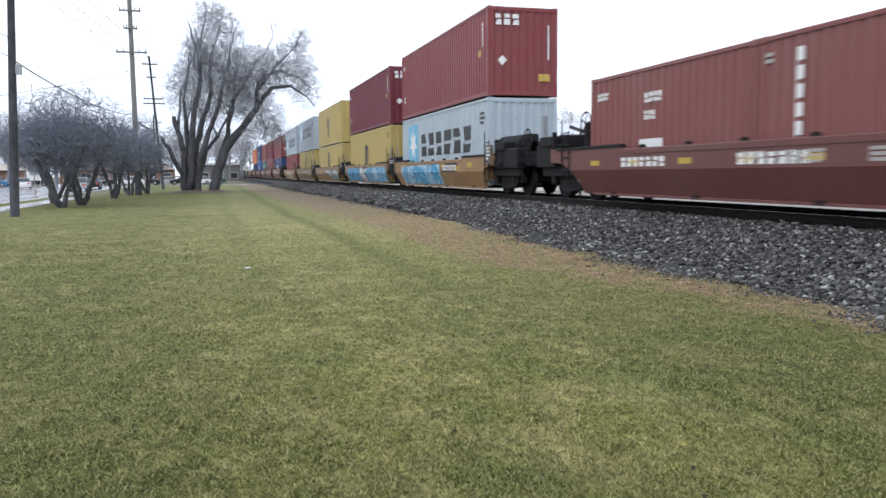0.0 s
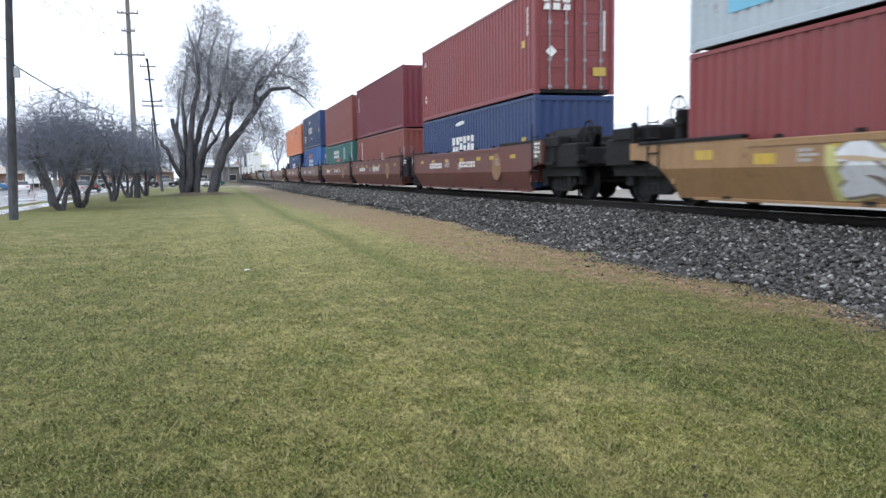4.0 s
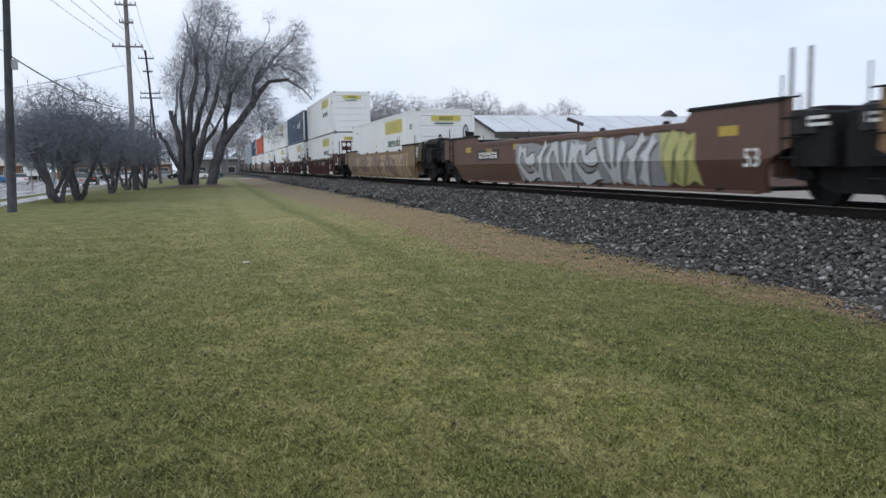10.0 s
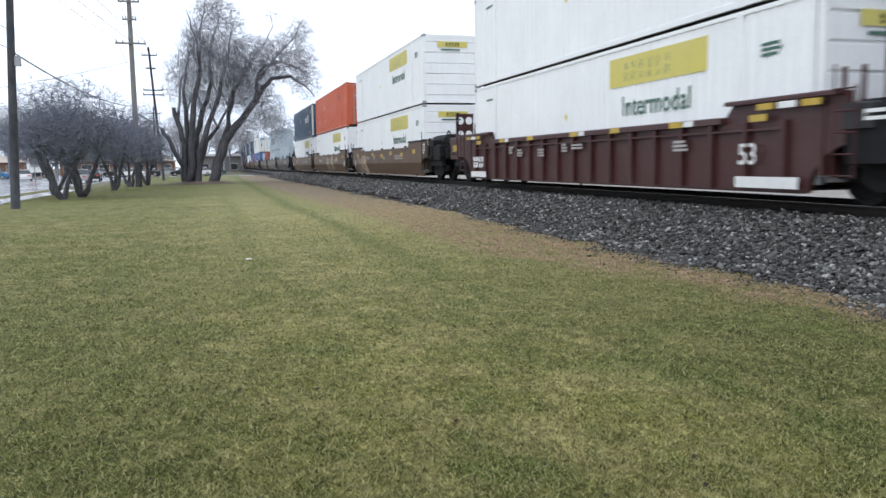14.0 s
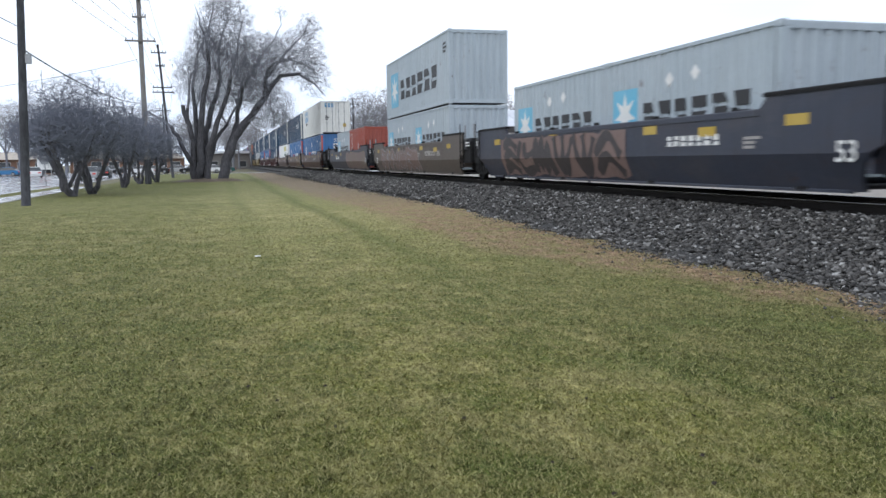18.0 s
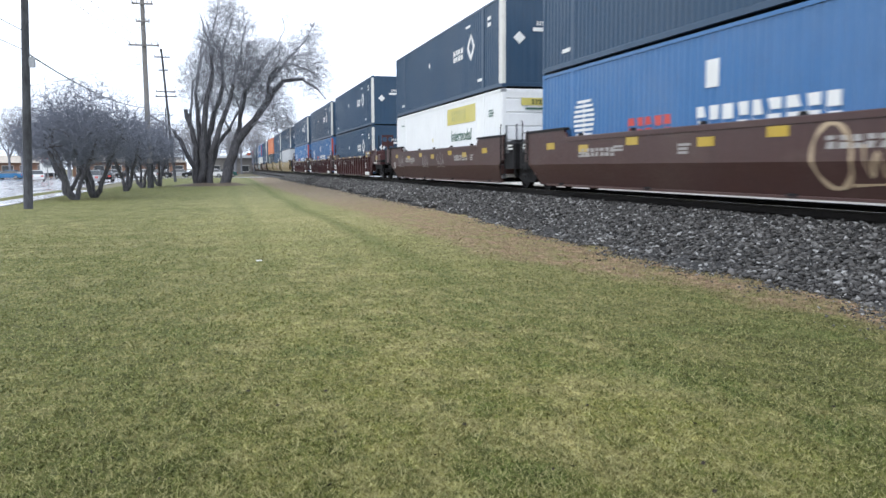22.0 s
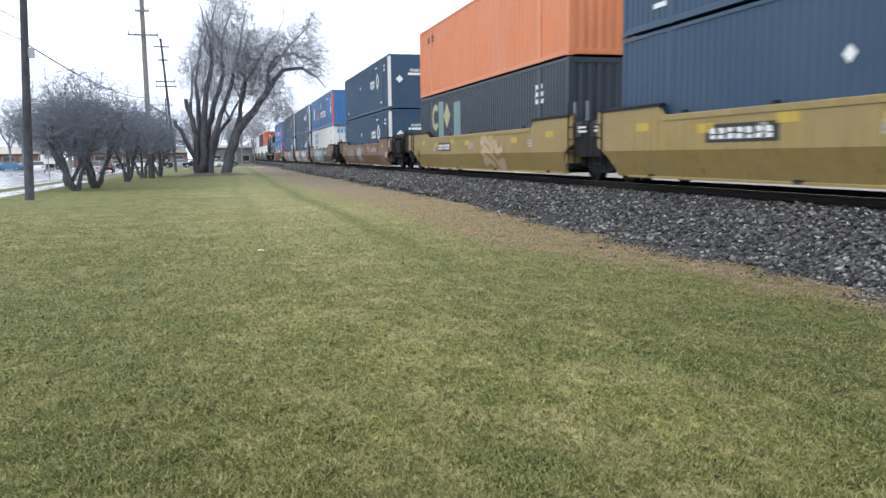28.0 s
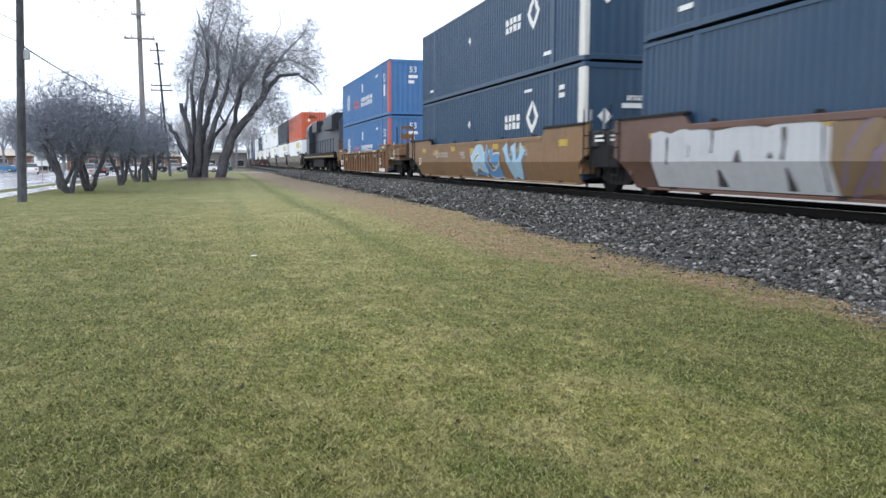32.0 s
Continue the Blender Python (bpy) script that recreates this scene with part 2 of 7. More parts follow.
def make_bark(name, dark, light):
    m = Nodes(name)
    v = m.place((1, 1, 0.25))
    n = m.noise(v, 9, 5, 0.7)
    c = m.mix(m.span(n, 0.35, 0.7), dark, light)
    m.bump(n, 0.04, 0.7)
    return m.done(c, 0.9, 0.0, 0.2)


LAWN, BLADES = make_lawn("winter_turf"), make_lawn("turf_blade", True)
STONE, GRAVEL = make_stone("crushed_stone"), make_gravel("stone_bed")
ASPHALT = make_wet("wet_asphalt", (0.16, 0.165, 0.175, 1), (0.30, 0.30, 0.31, 1))
YARD = plain("damp_yard", (0.25, 0.225, 0.195, 1), 0.85, 0.0, 0.25, 1.2)
CONCRETE = make_wet("wet_concrete", (0.34, 0.34, 0.34, 1), (0.52, 0.51, 0.50, 1))
BARK = make_bark("grey_bark", (0.054, 0.053, 0.059, 1), (0.134, 0.132, 0.142, 1))
# twig colours carry the air's haze: lightened and blued, palest for far trees
HAZY_TWIG = make_bark("hazy_twig_bark", (0.155, 0.16, 0.18, 1), (0.29, 0.297, 0.33, 1))
HAZY_DARKTWIG = make_bark("hazy_dark_twig", (0.122, 0.132, 0.164, 1), (0.220, 0.233, 0.275, 1))
HAZY_FARTWIG = make_bark("hazy_far_twig", (0.19, 0.185, 0.195, 1), (0.31, 0.305, 0.315, 1))
POLEWOOD = make_bark("pole_wood", (0.041, 0.042, 0.046, 1), (0.088, 0.090, 0.097, 1))
GREYPOLE = make_bark("weathered_pole", (0.16, 0.15, 0.14, 1), (0.26, 0.25, 0.24, 1))
STEEL = plain("dark_truck_steel", (0.013, 0.0125, 0.0135, 1), 0.7, 0.0, 0.5, 8, 0.004, 0.22)
RAILS = plain("rail_steel", (0.020, 0.017, 0.015, 1), 0.7, 0.1, 0.3, 12, 0.004, 0.2)
RAILTOP = plain("polished_rail_head", (0.42, 0.42, 0.43, 1), 0.25, 1.0, 0.1, 12)
TIE = plain("creosoted_wood", (0.014, 0.012, 0.010, 1), 0.9, 0.0, 0.5, 9, 0.01)
WIRE = plain("black_cable", (0.03, 0.03, 0.033, 1), 0.6)
GALV = plain("galvanised_steel", (0.32, 0.33, 0.34, 1), 0.45, 0.6)
WHITE = paint("marking_white", (0.74, 0.74, 0.72, 1), 0.25, 0.1)
YELLOW = paint("reflector_yellow", (0.50, 0.34, 0.04, 1), 0.45, 0.05)
BLACK = paint("marking_black", (0.020, 0.020, 0.022, 1), 0.3, 0.1)
SIGNYEL = paint("sign_yellow", (0.60, 0.52, 0.11, 1), 0.12, 0.0)
SIGNGRN = paint("sign_green", (0.045, 0.13, 0.09, 1), 0.1, 0.0)
SKYBLUE = paint("sign_light_blue", (0.13, 0.44, 0.62, 1), 0.15, 0.0)
FADED = paint("faded_marking", (0.36, 0.34, 0.32, 1), 0.5, 0.3)
REDMARK = paint("sign_red", (0.55, 0.05, 0.035, 1), 0.15, 0.0)
CSBLUE = paint("sign_blue", (0.035, 0.26, 0.50, 1), 0.15, 0.0)
PALEGREEN = paint("sign_pale_yellow", (0.40, 0.37, 0.17, 1), 0.4, 0.1)


# ---- mesh building ----
class MB:
    """Collects vertices and faces; mesh() makes the data once."""
    def __init__(self):
        self.v, self.f = [], []

    def add(self, verts, faces):
        k = len(self.v)
        self.v += verts
        self.f += [tuple(i + k for i in f) for f in faces]

    def box(self, x0, x1, y0, y1, z0, z1):
        self.add([(x, y, z) for z in (z0, z1) for y in (y0, y1) for x in (x0, x1)],
                 [(0, 2, 3, 1), (4, 5, 7, 6), (0, 1, 5, 4), (2, 6, 7, 3), (0, 4, 6, 2), (1, 3, 7, 5)])

    def slab(self, x0, x1, y0, y1, z0, z1, c=0.02):
        """A box whose vertical and top edges are chamfered."""
        ring = lambda e: [(x0 + c + e, y0 + e), (x1 - c - e, y0 + e), (x1 - e, y0 + c + e), (x1 - e, y1 - c - e),
                          (x1 - c - e, y1 - e), (x0 + c + e, y1 - e), (x0 + e, y1 - c - e), (x0 + e, y0 + c + e)]
        vs = [(*p, z0) for p in ring(0)] + [(*p, z1 - c) for p in ring(0)] + [(*p, z1) for p in ring(c)]
        fs = [tuple(range(7, -1, -1)), tuple(range(16, 24))]
        for a in (0, 8):
            fs += [(a + i, a + (i + 1) % 8, a + 8 + (i + 1) % 8, a + 8 + i) for i in range(8)]
        self.add(vs, fs)

    def poly(self, pts, axis, a, b):
        """A flat outline extruded along an axis from a to b. pts: the other two coordinates in axis order."""
        place = {"x": lambda p, t: (t, p[0], p[1]), "y": lambda p, t: (p[0], t, p[1]), "z": lambda p, t: (p[0], p[1], t)}[axis]
        n = len(pts)
        self.add([place(p, a) for p in pts] + [place(p, b) for p in pts],
                 [tuple(range(n)), tuple(range(2 * n - 1, n - 1, -1))] + [(i, i + n, (i + 1) % n + n, (i + 1) % n) for i in range(n)])

    def tube(self, p, q, r0, r1=None, k=8, caps=True):
        p, q = Vector(p), Vector(q)
        r1 = r0 if r1 is None else r1
        d = (q - p).normalized()
        u = d.orthogonal().normalized()
        w = d.cross(u)
        ring = [u * math.cos(2 * math.pi * i / k) + w * math.sin(2 * math.pi * i / k) for i in range(k)]
        fs = [(i, (i + 1) % k, (i + 1) % k + k, i + k) for i in range(k)]
        if caps:
            fs += [tuple(range(k - 1, -1, -1)), tuple(range(k, 2 * k))]
        self.add([tuple(p + e * r0) for e in ring] + [tuple(q + e * r1) for e in ring], fs)

    def lathe(self, profile, k=20, axis="x", caps=True):
        """profile: (along, radius) pairs turned about an axis."""
        vs, fs = [], []
        for a, r in profile:
            for i in range(k):
                c, s = r * math.cos(2 * math.pi * i / k), r * math.sin(2 * math.pi * i / k)
                vs.append({"x": (a, c, s), "y": (c, a, s), "z": (c, s, a)}[axis])
        for j in range(len(profile) - 1):
            fs += [(j * k + i, j * k + (i + 1) % k, (j + 1) * k + (i + 1) % k, (j + 1) * k + i) for i in range(k)]
        if caps:
            fs += [tuple(range(k)), tuple(range(len(vs) - 1, len(vs) - k - 1, -1))]
        self.add(vs, fs)

    def mesh(self, name, mat, smooth=False):
        me = bpy.data.meshes.new(name)
        me.from_pydata(self.v, [], self.f)
        me.materials.append(mat)
        if smooth:
            me.shade_smooth()
        return me


CACHE = {}


def shape(key, mat, fill, smooth=False):
    """Mesh data shared by alike pieces: key names the shape, fill(mb) draws it."""
    full = (key, mat.name)
    if full not in CACHE:
        mb = MB()
        fill(mb)
        CACHE[full] = mb.mesh(str(key[0]) if isinstance(key, tuple) else key, mat, smooth)
    return CACHE[full]


def part(name, data, parent, at=(0, 0, 0), label="", turn=0.0, kind=""):
    ob = new(name, data)
    ob.parent = parent
    ob.location = at
    if turn:
        ob.rotation_euler = (0, 0, turn)
    if label or kind:
        tagged(ob, label=label, kind=kind)
    return ob


def thing(name, label, category, group="", at=(0, 0, 0), turn=0.0):
    ob = new(name)
    ob.empty_display_size = 0.3
    ob.location, ob.rotation_euler = at, (0, 0, turn)
    return tagged(ob, label, category, group)


MOVING = []   # (thing, along): keyed in motions()
ROLLING = []  # (wheelset, its place on the bogie, along)


# ---- ground, stones and track ----
def structure(name, mb, mat, label, category, kind="structure", smooth=False):
    return tagged(new(name, mb.mesh(name, mat, smooth)), label, category, kind=kind)


def height(x, y):
    """Lawn level: nearly flat, with slight swells."""
    return 0.025 * noise.noise(Vector((x * 0.22, y * 0.12, 3))) * max(0, min(1, (y - 1) / 6))


def ground():
    mb = MB()
    mb.box(-1500, 1500, -900, 2600, -1.0, -0.16)
    structure("ground", mb, plain("dull_winter_ground", (0.16, 0.145, 0.085, 1), 0.95, 0, 0.4, 0.05, 0.02), "dull grass and earth stretching away to the horizon", "ground")
    mb = MB()
    xs = [-8.7 + 0.55 * i for i in range(30)]
    ys = [-700, -300, -100, -30] + [-8 + 0.8 * i for i in range(75)] + [60, 75, 90, 110, 128]
    grid = [[(x, y, 0 if abs(y) > 52 else height(x, y)) for x in xs] for y in ys]
    mb.v = [p for r in grid for p in r]
    n = len(xs)
    mb.f = [(j * n + i, j * n + i + 1, (j + 1) * n + i + 1, (j + 1) * n + i) for j in range(len(ys) - 1) for i in range(n - 1)]
    k = len(mb.v)
    mb.box(-8.7, 7.25, -700, 128, -0.16, -0.05)
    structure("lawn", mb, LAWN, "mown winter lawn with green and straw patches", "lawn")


def blades():
    """Short turf blades near the camera, thinning out with distance; one joined mesh."""
    rng = np.random.default_rng(4)
    n = 600000
    ang = rng.uniform(radians(-24), radians(54), n) + rng.normal(0, radians(8), n)
    dist = np.abs(2.9 + rng.normal(0, 0.5, n)) + (rng.uniform(0, 1, n) ** 2.1) * 42.0
    x, y = dist * np.sin(ang), dist * np.cos(ang)
    keep = (x < 6.7) & (x > -8.5)
    x, y, dist = x[keep], y[keep], dist[keep]
    n = len(x)
    hgt = rng.uniform(0.008, 0.030, n) * np.clip((45 - dist) / 26, 0.05, 1) * np.where(rng.uniform(0, 1, n) < 0.03, 1.6, 1)
    wide = rng.uniform(0.0022, 0.0042, n) * (1 + dist / 10) * np.clip((45 - dist) / 26, 0.1, 1)
    a = rng.uniform(0, 2 * np.pi, n)
    lean = rng.uniform(0.3, 2.0, n) * hgt
    b = rng.uniform(0, 2 * np.pi, n)
    v = np.zeros((n, 3, 3), np.float32)
    z = np.array([height(float(i), float(j)) for i, j in zip(x, y)]) - 0.003
    for k, s in ((0, -1), (1, 1)):
        v[:, k, 0], v[:, k, 1], v[:, k, 2] = x + s * wide * np.cos(a), y + s * wide * np.sin(a), z
    v[:, 2, 0], v[:, 2, 1], v[:, 2, 2] = x + lean * np.cos(b), y + lean * np.sin(b), z + hgt
    me = bpy.data.meshes.new("grass_blades")
    me.vertices.add(3 * n)
    me.vertices.foreach_set("co", v.ravel())
    me.loops.add(3 * n)
    me.loops.foreach_set("vertex_index", np.arange(3 * n, dtype=np.int32))
    me.polygons.add(n)
    me.polygons.foreach_set("loop_start", np.arange(0, 3 * n, 3, dtype=np.int32))
    me.update(calc_edges=True)
    me.materials.append(BLADES)
    tagged(new("grass_blades", me), "short mown grass blades, green and straw coloured", "grass", kind="stuff")


# cross-section of the stone bed: x from the camera, height
BED = [(6.25, -0.05), (6.55, 0.0), (7.1, 0.18), (7.75, 0.40), (8.3, 0.50), (8.58, 0.615), (11.2, 0.62), (11.6, 0.52), (12.9, 0.0), (13.2, -0.16)]


def shift(y):
    """How far the foot of the stones draws back from the lawn along the track."""
    return 0.8 * max(0.0, min(1.0, (y - 10) / 22))


def toe(y):
    """Uneven foot of the stones."""
    return 0.13 * np.sin(y * 1.3) + 0.09 * np.sin(y * 3.1 + 1) + 0.05 * np.sin(y * 7.7)


def stone_bed():
    mb = MB()
    ys = [-900, -200, -30] + [-6 + 0.4 * i for i in range(200)] + [90, 140, 300, 900, 1600]
    n = len(BED)
    for y in ys:
        j = -float(toe(y)) + 0.03 if abs(y) < 90 else 0
        mb.v += [(x + (j if i < 2 else 0) + shift(y) * (1 if i < 3 else 0), y, z) for i, (x, z) in enumerate(BED)]
    mb.f = [(j * n + i, j * n + i + 1, (j + 1) * n + i + 1, (j + 1) * n + i) for j in range(len(ys) - 1) for i in range(n - 1)]
    structure("stone_bed", mb, GRAVEL, "raised bed of dark grey crushed stone under the track", "railway bed")


def stones():
    """Loose crushed stone on the slope towards the lawn; one joined mesh of low angular lumps."""
    rng = np.random.default_rng(7)
    base = np.array([(1, 0, 0.1), (-0.9, 0.15, 0), (0.1, 1, 0), (0, -1, 0.15), (0.25, 0.2, 0.75), (-0.3, -0.25, 0.72), (0, 0.1, -0.8)])
    tri = np.array([(0, 2, 4), (2, 1, 5), (2, 5, 4), (1, 3, 5), (3, 0, 4), (3, 4, 5), (2, 0, 6), (1, 2, 6), (3, 1, 6), (0, 3, 6)])
    n = 90000
    y = 3.5 + (rng.uniform(0, 1, n) ** 2.35) * 105
    x = 6.45 + rng.beta(1.02, 1.0, n) * 2.55
    back = 0.8 * np.clip((y - 10) / 22, 0, 1)
    x = 9.0 - (9.0 - x) * (2.55 - back + toe(y)) / 2.55
    fine = rng.uniform(0, 1, n) < 0.22      # chips and fines at the foot of the slope
    x = np.where(fine, 6.72 + back - toe(y) + rng.normal(0, 0.16, n) - rng.exponential(0.16, n) + 0.12 * np.sin(y * 2.3 + np.sin(y * 0.7) * 3), x)
    size = (0.018 + 0.042 * rng.beta(1.3, 2.0, n)) * (1 + np.clip(y - 14, 0, 60) * 0.009) * np.where(fine, rng.uniform(0.22, 0.6, n), 1)
    z = np.interp(x - back * np.clip((7.75 - x) / 0.9, 0, 1), [p[0] for p in BED], [p[1] for p in BED]) + size * rng.uniform(-0.35, 0.7, n)
    z = np.where(fine & (x < 6.55 + back), 0.008, z)
    v = base[None] * rng.uniform(0.6, 1.3, (n, 7, 1)) * size[:, None, None] * rng.uniform(0.6, 1.35, (n, 1, 3)) * np.array([1.1, 1.15, 0.72])
    a = rng.uniform(0, 2 * np.pi, n)
    b = rng.uniform(-0.7, 0.7, n)
    ca, sa, cb, sb = np.cos(a)[:, None], np.sin(a)[:, None], np.cos(b)[:, None], np.sin(b)[:, None]
    vx, vy, vz = v[..., 0], v[..., 1], v[..., 2]
    vy, vz = vy * cb - vz * sb, vy * sb + vz * cb
    vx, vy = vx * ca - vy * sa, vx * sa + vy * ca
    v = np.stack([vx + x[:, None], vy + y[:, None], vz + z[:, None]], -1).astype(np.float32)
    f = (tri[None] + (np.arange(n) * 7)[:, None, None]).reshape(-1, 3).astype(np.int32)
    me = bpy.data.meshes.new("ballast_stones")
    me.vertices.add(n * 7)
    me.vertices.foreach_set("co", v.ravel())
    me.loops.add(f.size)
    me.loops.foreach_set("vertex_index", f.ravel())
    me.polygons.add(len(f))
    me.polygons.foreach_set("loop_start", np.arange(0, f.size, 3, dtype=np.int32))
    me.update(calc_edges=True)
    me.materials.append(STONE)
    tagged(new("ballast_stones", me), "loose angular grey crushed stones beside the track", "ballast", kind="stuff")


def track():
    for s, nm in ((-1, "near"), (1, "far")):
        x = TRACK_X + s * 0.7525
        prof = [(-0.07, -0.17), (0.07, -0.17), (0.07, -0.155), (0.012, -0.13), (0.012, -0.045), (0.036, -0.035), (0.036, -0.004), (-0.036, -0.004), (-0.036, -0.035), (-0.012, -0.045), (-0.012, -0.13), (-0.07, -0.155)]
        mb = MB()
        mb.poly([(x + a, RAIL_Z + b) for a, b in prof], "y", -880, 1500)
        rail = structure("rail", mb, RAILS, "brown steel rail with a bright worn top", "rail")
        head = MB()
        head.box(x - 0.03, x + 0.03, -880, 1500, RAIL_Z - 0.004, RAIL_Z)
        part("rail_head", head.mesh("rail_head", RAILTOP), rail)
    bed = thing("sleepers", "row of dark creosoted wooden sleepers under the rails", "sleepers")
    tagged(bed, kind="structure")
    rnd = random.Random(3)
    me = shape("sleeper", TIE, lambda mb: mb.slab(-1.3, 1.3, -0.115, 0.115, -0.18, 0.0, 0.012))
    for i in range(230):
        part("sleeper", me, bed, (TRACK_X + rnd.uniform(-0.04, 0.04), -12 + 0.53 * i, RAIL_Z - 0.165), turn=rnd.uniform(-0.012, 0.012))


# ---- street side ----
def street():
    mb = MB()
    mb.slab(-10.35, -9.0, -400, 62, -0.16, -0.02, 0.01)
    structure("pavement", mb, CONCRETE, "pale wet concrete footpath beside the lawn", "pavement")
    mb = MB()
    mb.box(-11.7, -10.4, -400, 64, -0.16, -0.05)
    structure("verge", mb, LAWN, "narrow grass verge between footpath and road", "verge")
    mb = MB()
    mb.slab(-11.95, -11.72, -400, 118, -0.16, -0.04, 0.02)
    structure("kerb", mb, CONCRETE, "pale concrete kerb along the road", "kerb")
    mb = MB()
    mb.box(-32, -12.0, -400, 900, -0.16, -0.14)
    mb.box(-60, -32, 60, 175, -0.16, -0.145)
    mb.box(-12.0, 8.2, 131, 143, -0.16, -0.10)
    mb.box(11.9, 80, 131, 143, -0.16, -0.10)
    structure("road", mb, ASPHALT, "wet asphalt road that mirrors the pale sky", "road")
    mb = MB()
    mb.box(17.5, 120, -60, 128, -0.16, -0.10)
    structure("paved_lot", mb, YARD, "damp pale brown yard beyond the track", "yard")


def sagging(p, q, drop, r=0.012, n=14):
    """One continuous hanging cable."""
    mb = MB()
    p, q = Vector(p), Vector(q)
    d = (q - p).normalized()
    u = d.orthogonal().normalized()
    w = d.cross(u)
    k = 5
    for i in range(n + 1):
        t = i / n
        c = p.lerp(q, t) - Vector((0, 0, drop * 4 * t * (1 - t)))
        mb.v += [tuple(c + (u * math.cos(2 * math.pi * j / k) + w * math.sin(2 * math.pi * j / k)) * r) for j in range(k)]
    mb.f = [(i * k + j, i * k + (j + 1) % k, (i + 1) * k + (j + 1) % k, (i + 1) * k + j) for i in range(n) for j in range(k)]
    return mb


def pole(x, y, top, r, mat, arms, lean=(0, 0), box=False, label="dark wooden utility pole beside the road", base=None):
    ob = thing("utility_pole", label, "utility pole", "utility poles", (x, y, -0.02))
    mb = MB()
    n = 6
    mb.lathe([(top * i / n, r * (1 - 0.35 * i / n)) for i in range(n + 1)], 14, "z")
    mb.v = [(px + lean[0] * pz / top, py + lean[1] * pz / top, pz) for px, py, pz in mb.v]
    part("shaft", mb.mesh("shaft", mat, True), ob)
    if base:
        part("base_wrap", shape(("wrap", x), POLEWOOD, lambda m: m.tube((0, 0, 0), (0, 0, base), r * 1.12, r * 1.1, 12)), ob, label="dark lower pole stub")
    for z, half in arms:
        f = z / top
        arm = MB()
        arm.slab(-half, half, -0.06, 0.06, -0.06, 0.06, 0.01)
        am = part("cross_arm", arm.mesh("cross_arm", mat), ob, (lean[0] * f, lean[1] * f - r - 0.03, z))
        for u in (-0.92, -0.5, 0.5, 0.92):
            part("insulator", shape("insulator", GALV, lambda m: m.lathe([(0.06, 0.025), (0.12, 0.05), (0.17, 0.03), (0.22, 0.05), (0.26, 0.02)], 8, "z")), am, (u * half, 0, 0))
    if box:
        part("cable_box", shape("cablebox", GALV, lambda m: m.slab(-0.11, 0.11, -0.1, 0.1, 0, 0.36, 0.03)), ob, (r + 0.24, 0, 5.3), "grey cable terminal box")
    return ob


def poles():
    pole(-7.18, 33.4, 11.5, 0.17, POLEWOOD, [(9.6, 0.6)], (0.42, 0), True)
    pole(-5.46, 65.6, 17.0, 0.22, GREYPOLE, [(10.75, 1.1), (12.5, 0.5), (13.8, 0.75)], (-0.06, 0), False, "tall grey weathered transmission pole on a dark stub", base=1.9)
    pole(-5.2, 93.6, 14.4, 0.16, POLEWOOD, [(9.3, 1.1), (9.8, 1.0), (12.1, 0.5), (13.5, 0.8)], (-0.92, 0), False, "thin dark utility pole leaning slightly, with cross arms")
    pole(20.5, 128, 11.5, 0.14, POLEWOOD, [(10.6, 0.9)], (0, 0), False, "thin dark utility pole before the distant trees")
    pole(-9.5, 150, 12, 0.17, POLEWOOD, [(10.8, 1.2)], (0, 0))
    cables = [((-7.0, 33.4, 5.85), (-5.65, 65.6, 6.1), 0.45), ((-7.0, 33.4, 5.9), (-10.5, -20, 7.4), 0.5), ((-7.0, 33.4, 6.6), (-10.5, -20, 8.2), 0.5), ((-6.85, 33.4, 9.7), (-9.9, -20, 10.2), 0.7),
              ((-5.75, 65.6, 9.4), (-15, 52, 5.6), 0.2)]
    for u in (-1.0, 0.0, 1.0):
        cables.append(((-5.5 + u, 65.5, 10.95), (-5.82 + u, 93.5, 10.0), 0.4))
        cables.append(((-5.5 + u, 65.5, 10.95), (-11.2 + u, -20, 12.8), 1.2))
        cables.append(((-5.5 + u * 0.7, 65.5, 14.0), (-11.2 + u * 0.7, -20, 16.0), 1.2))
        cables.append(((-5.5 + u * 0.7, 65.5, 14.0), (-6.06 + u * 0.7, 93.5, 13.7), 0.4))
        cables.append(((-5.82 + u, 93.5, 10.0), (-9.5 + u, 150, 10.95), 0.8))
    for k, (p, q, d) in enumerate(cables):
        tagged(new("cable", sagging(p, q, d, 0.028 if k == 0 else 0.014).mesh("cable", WIRE)), "thin black overhead cable between poles", "cable", "overhead cables")


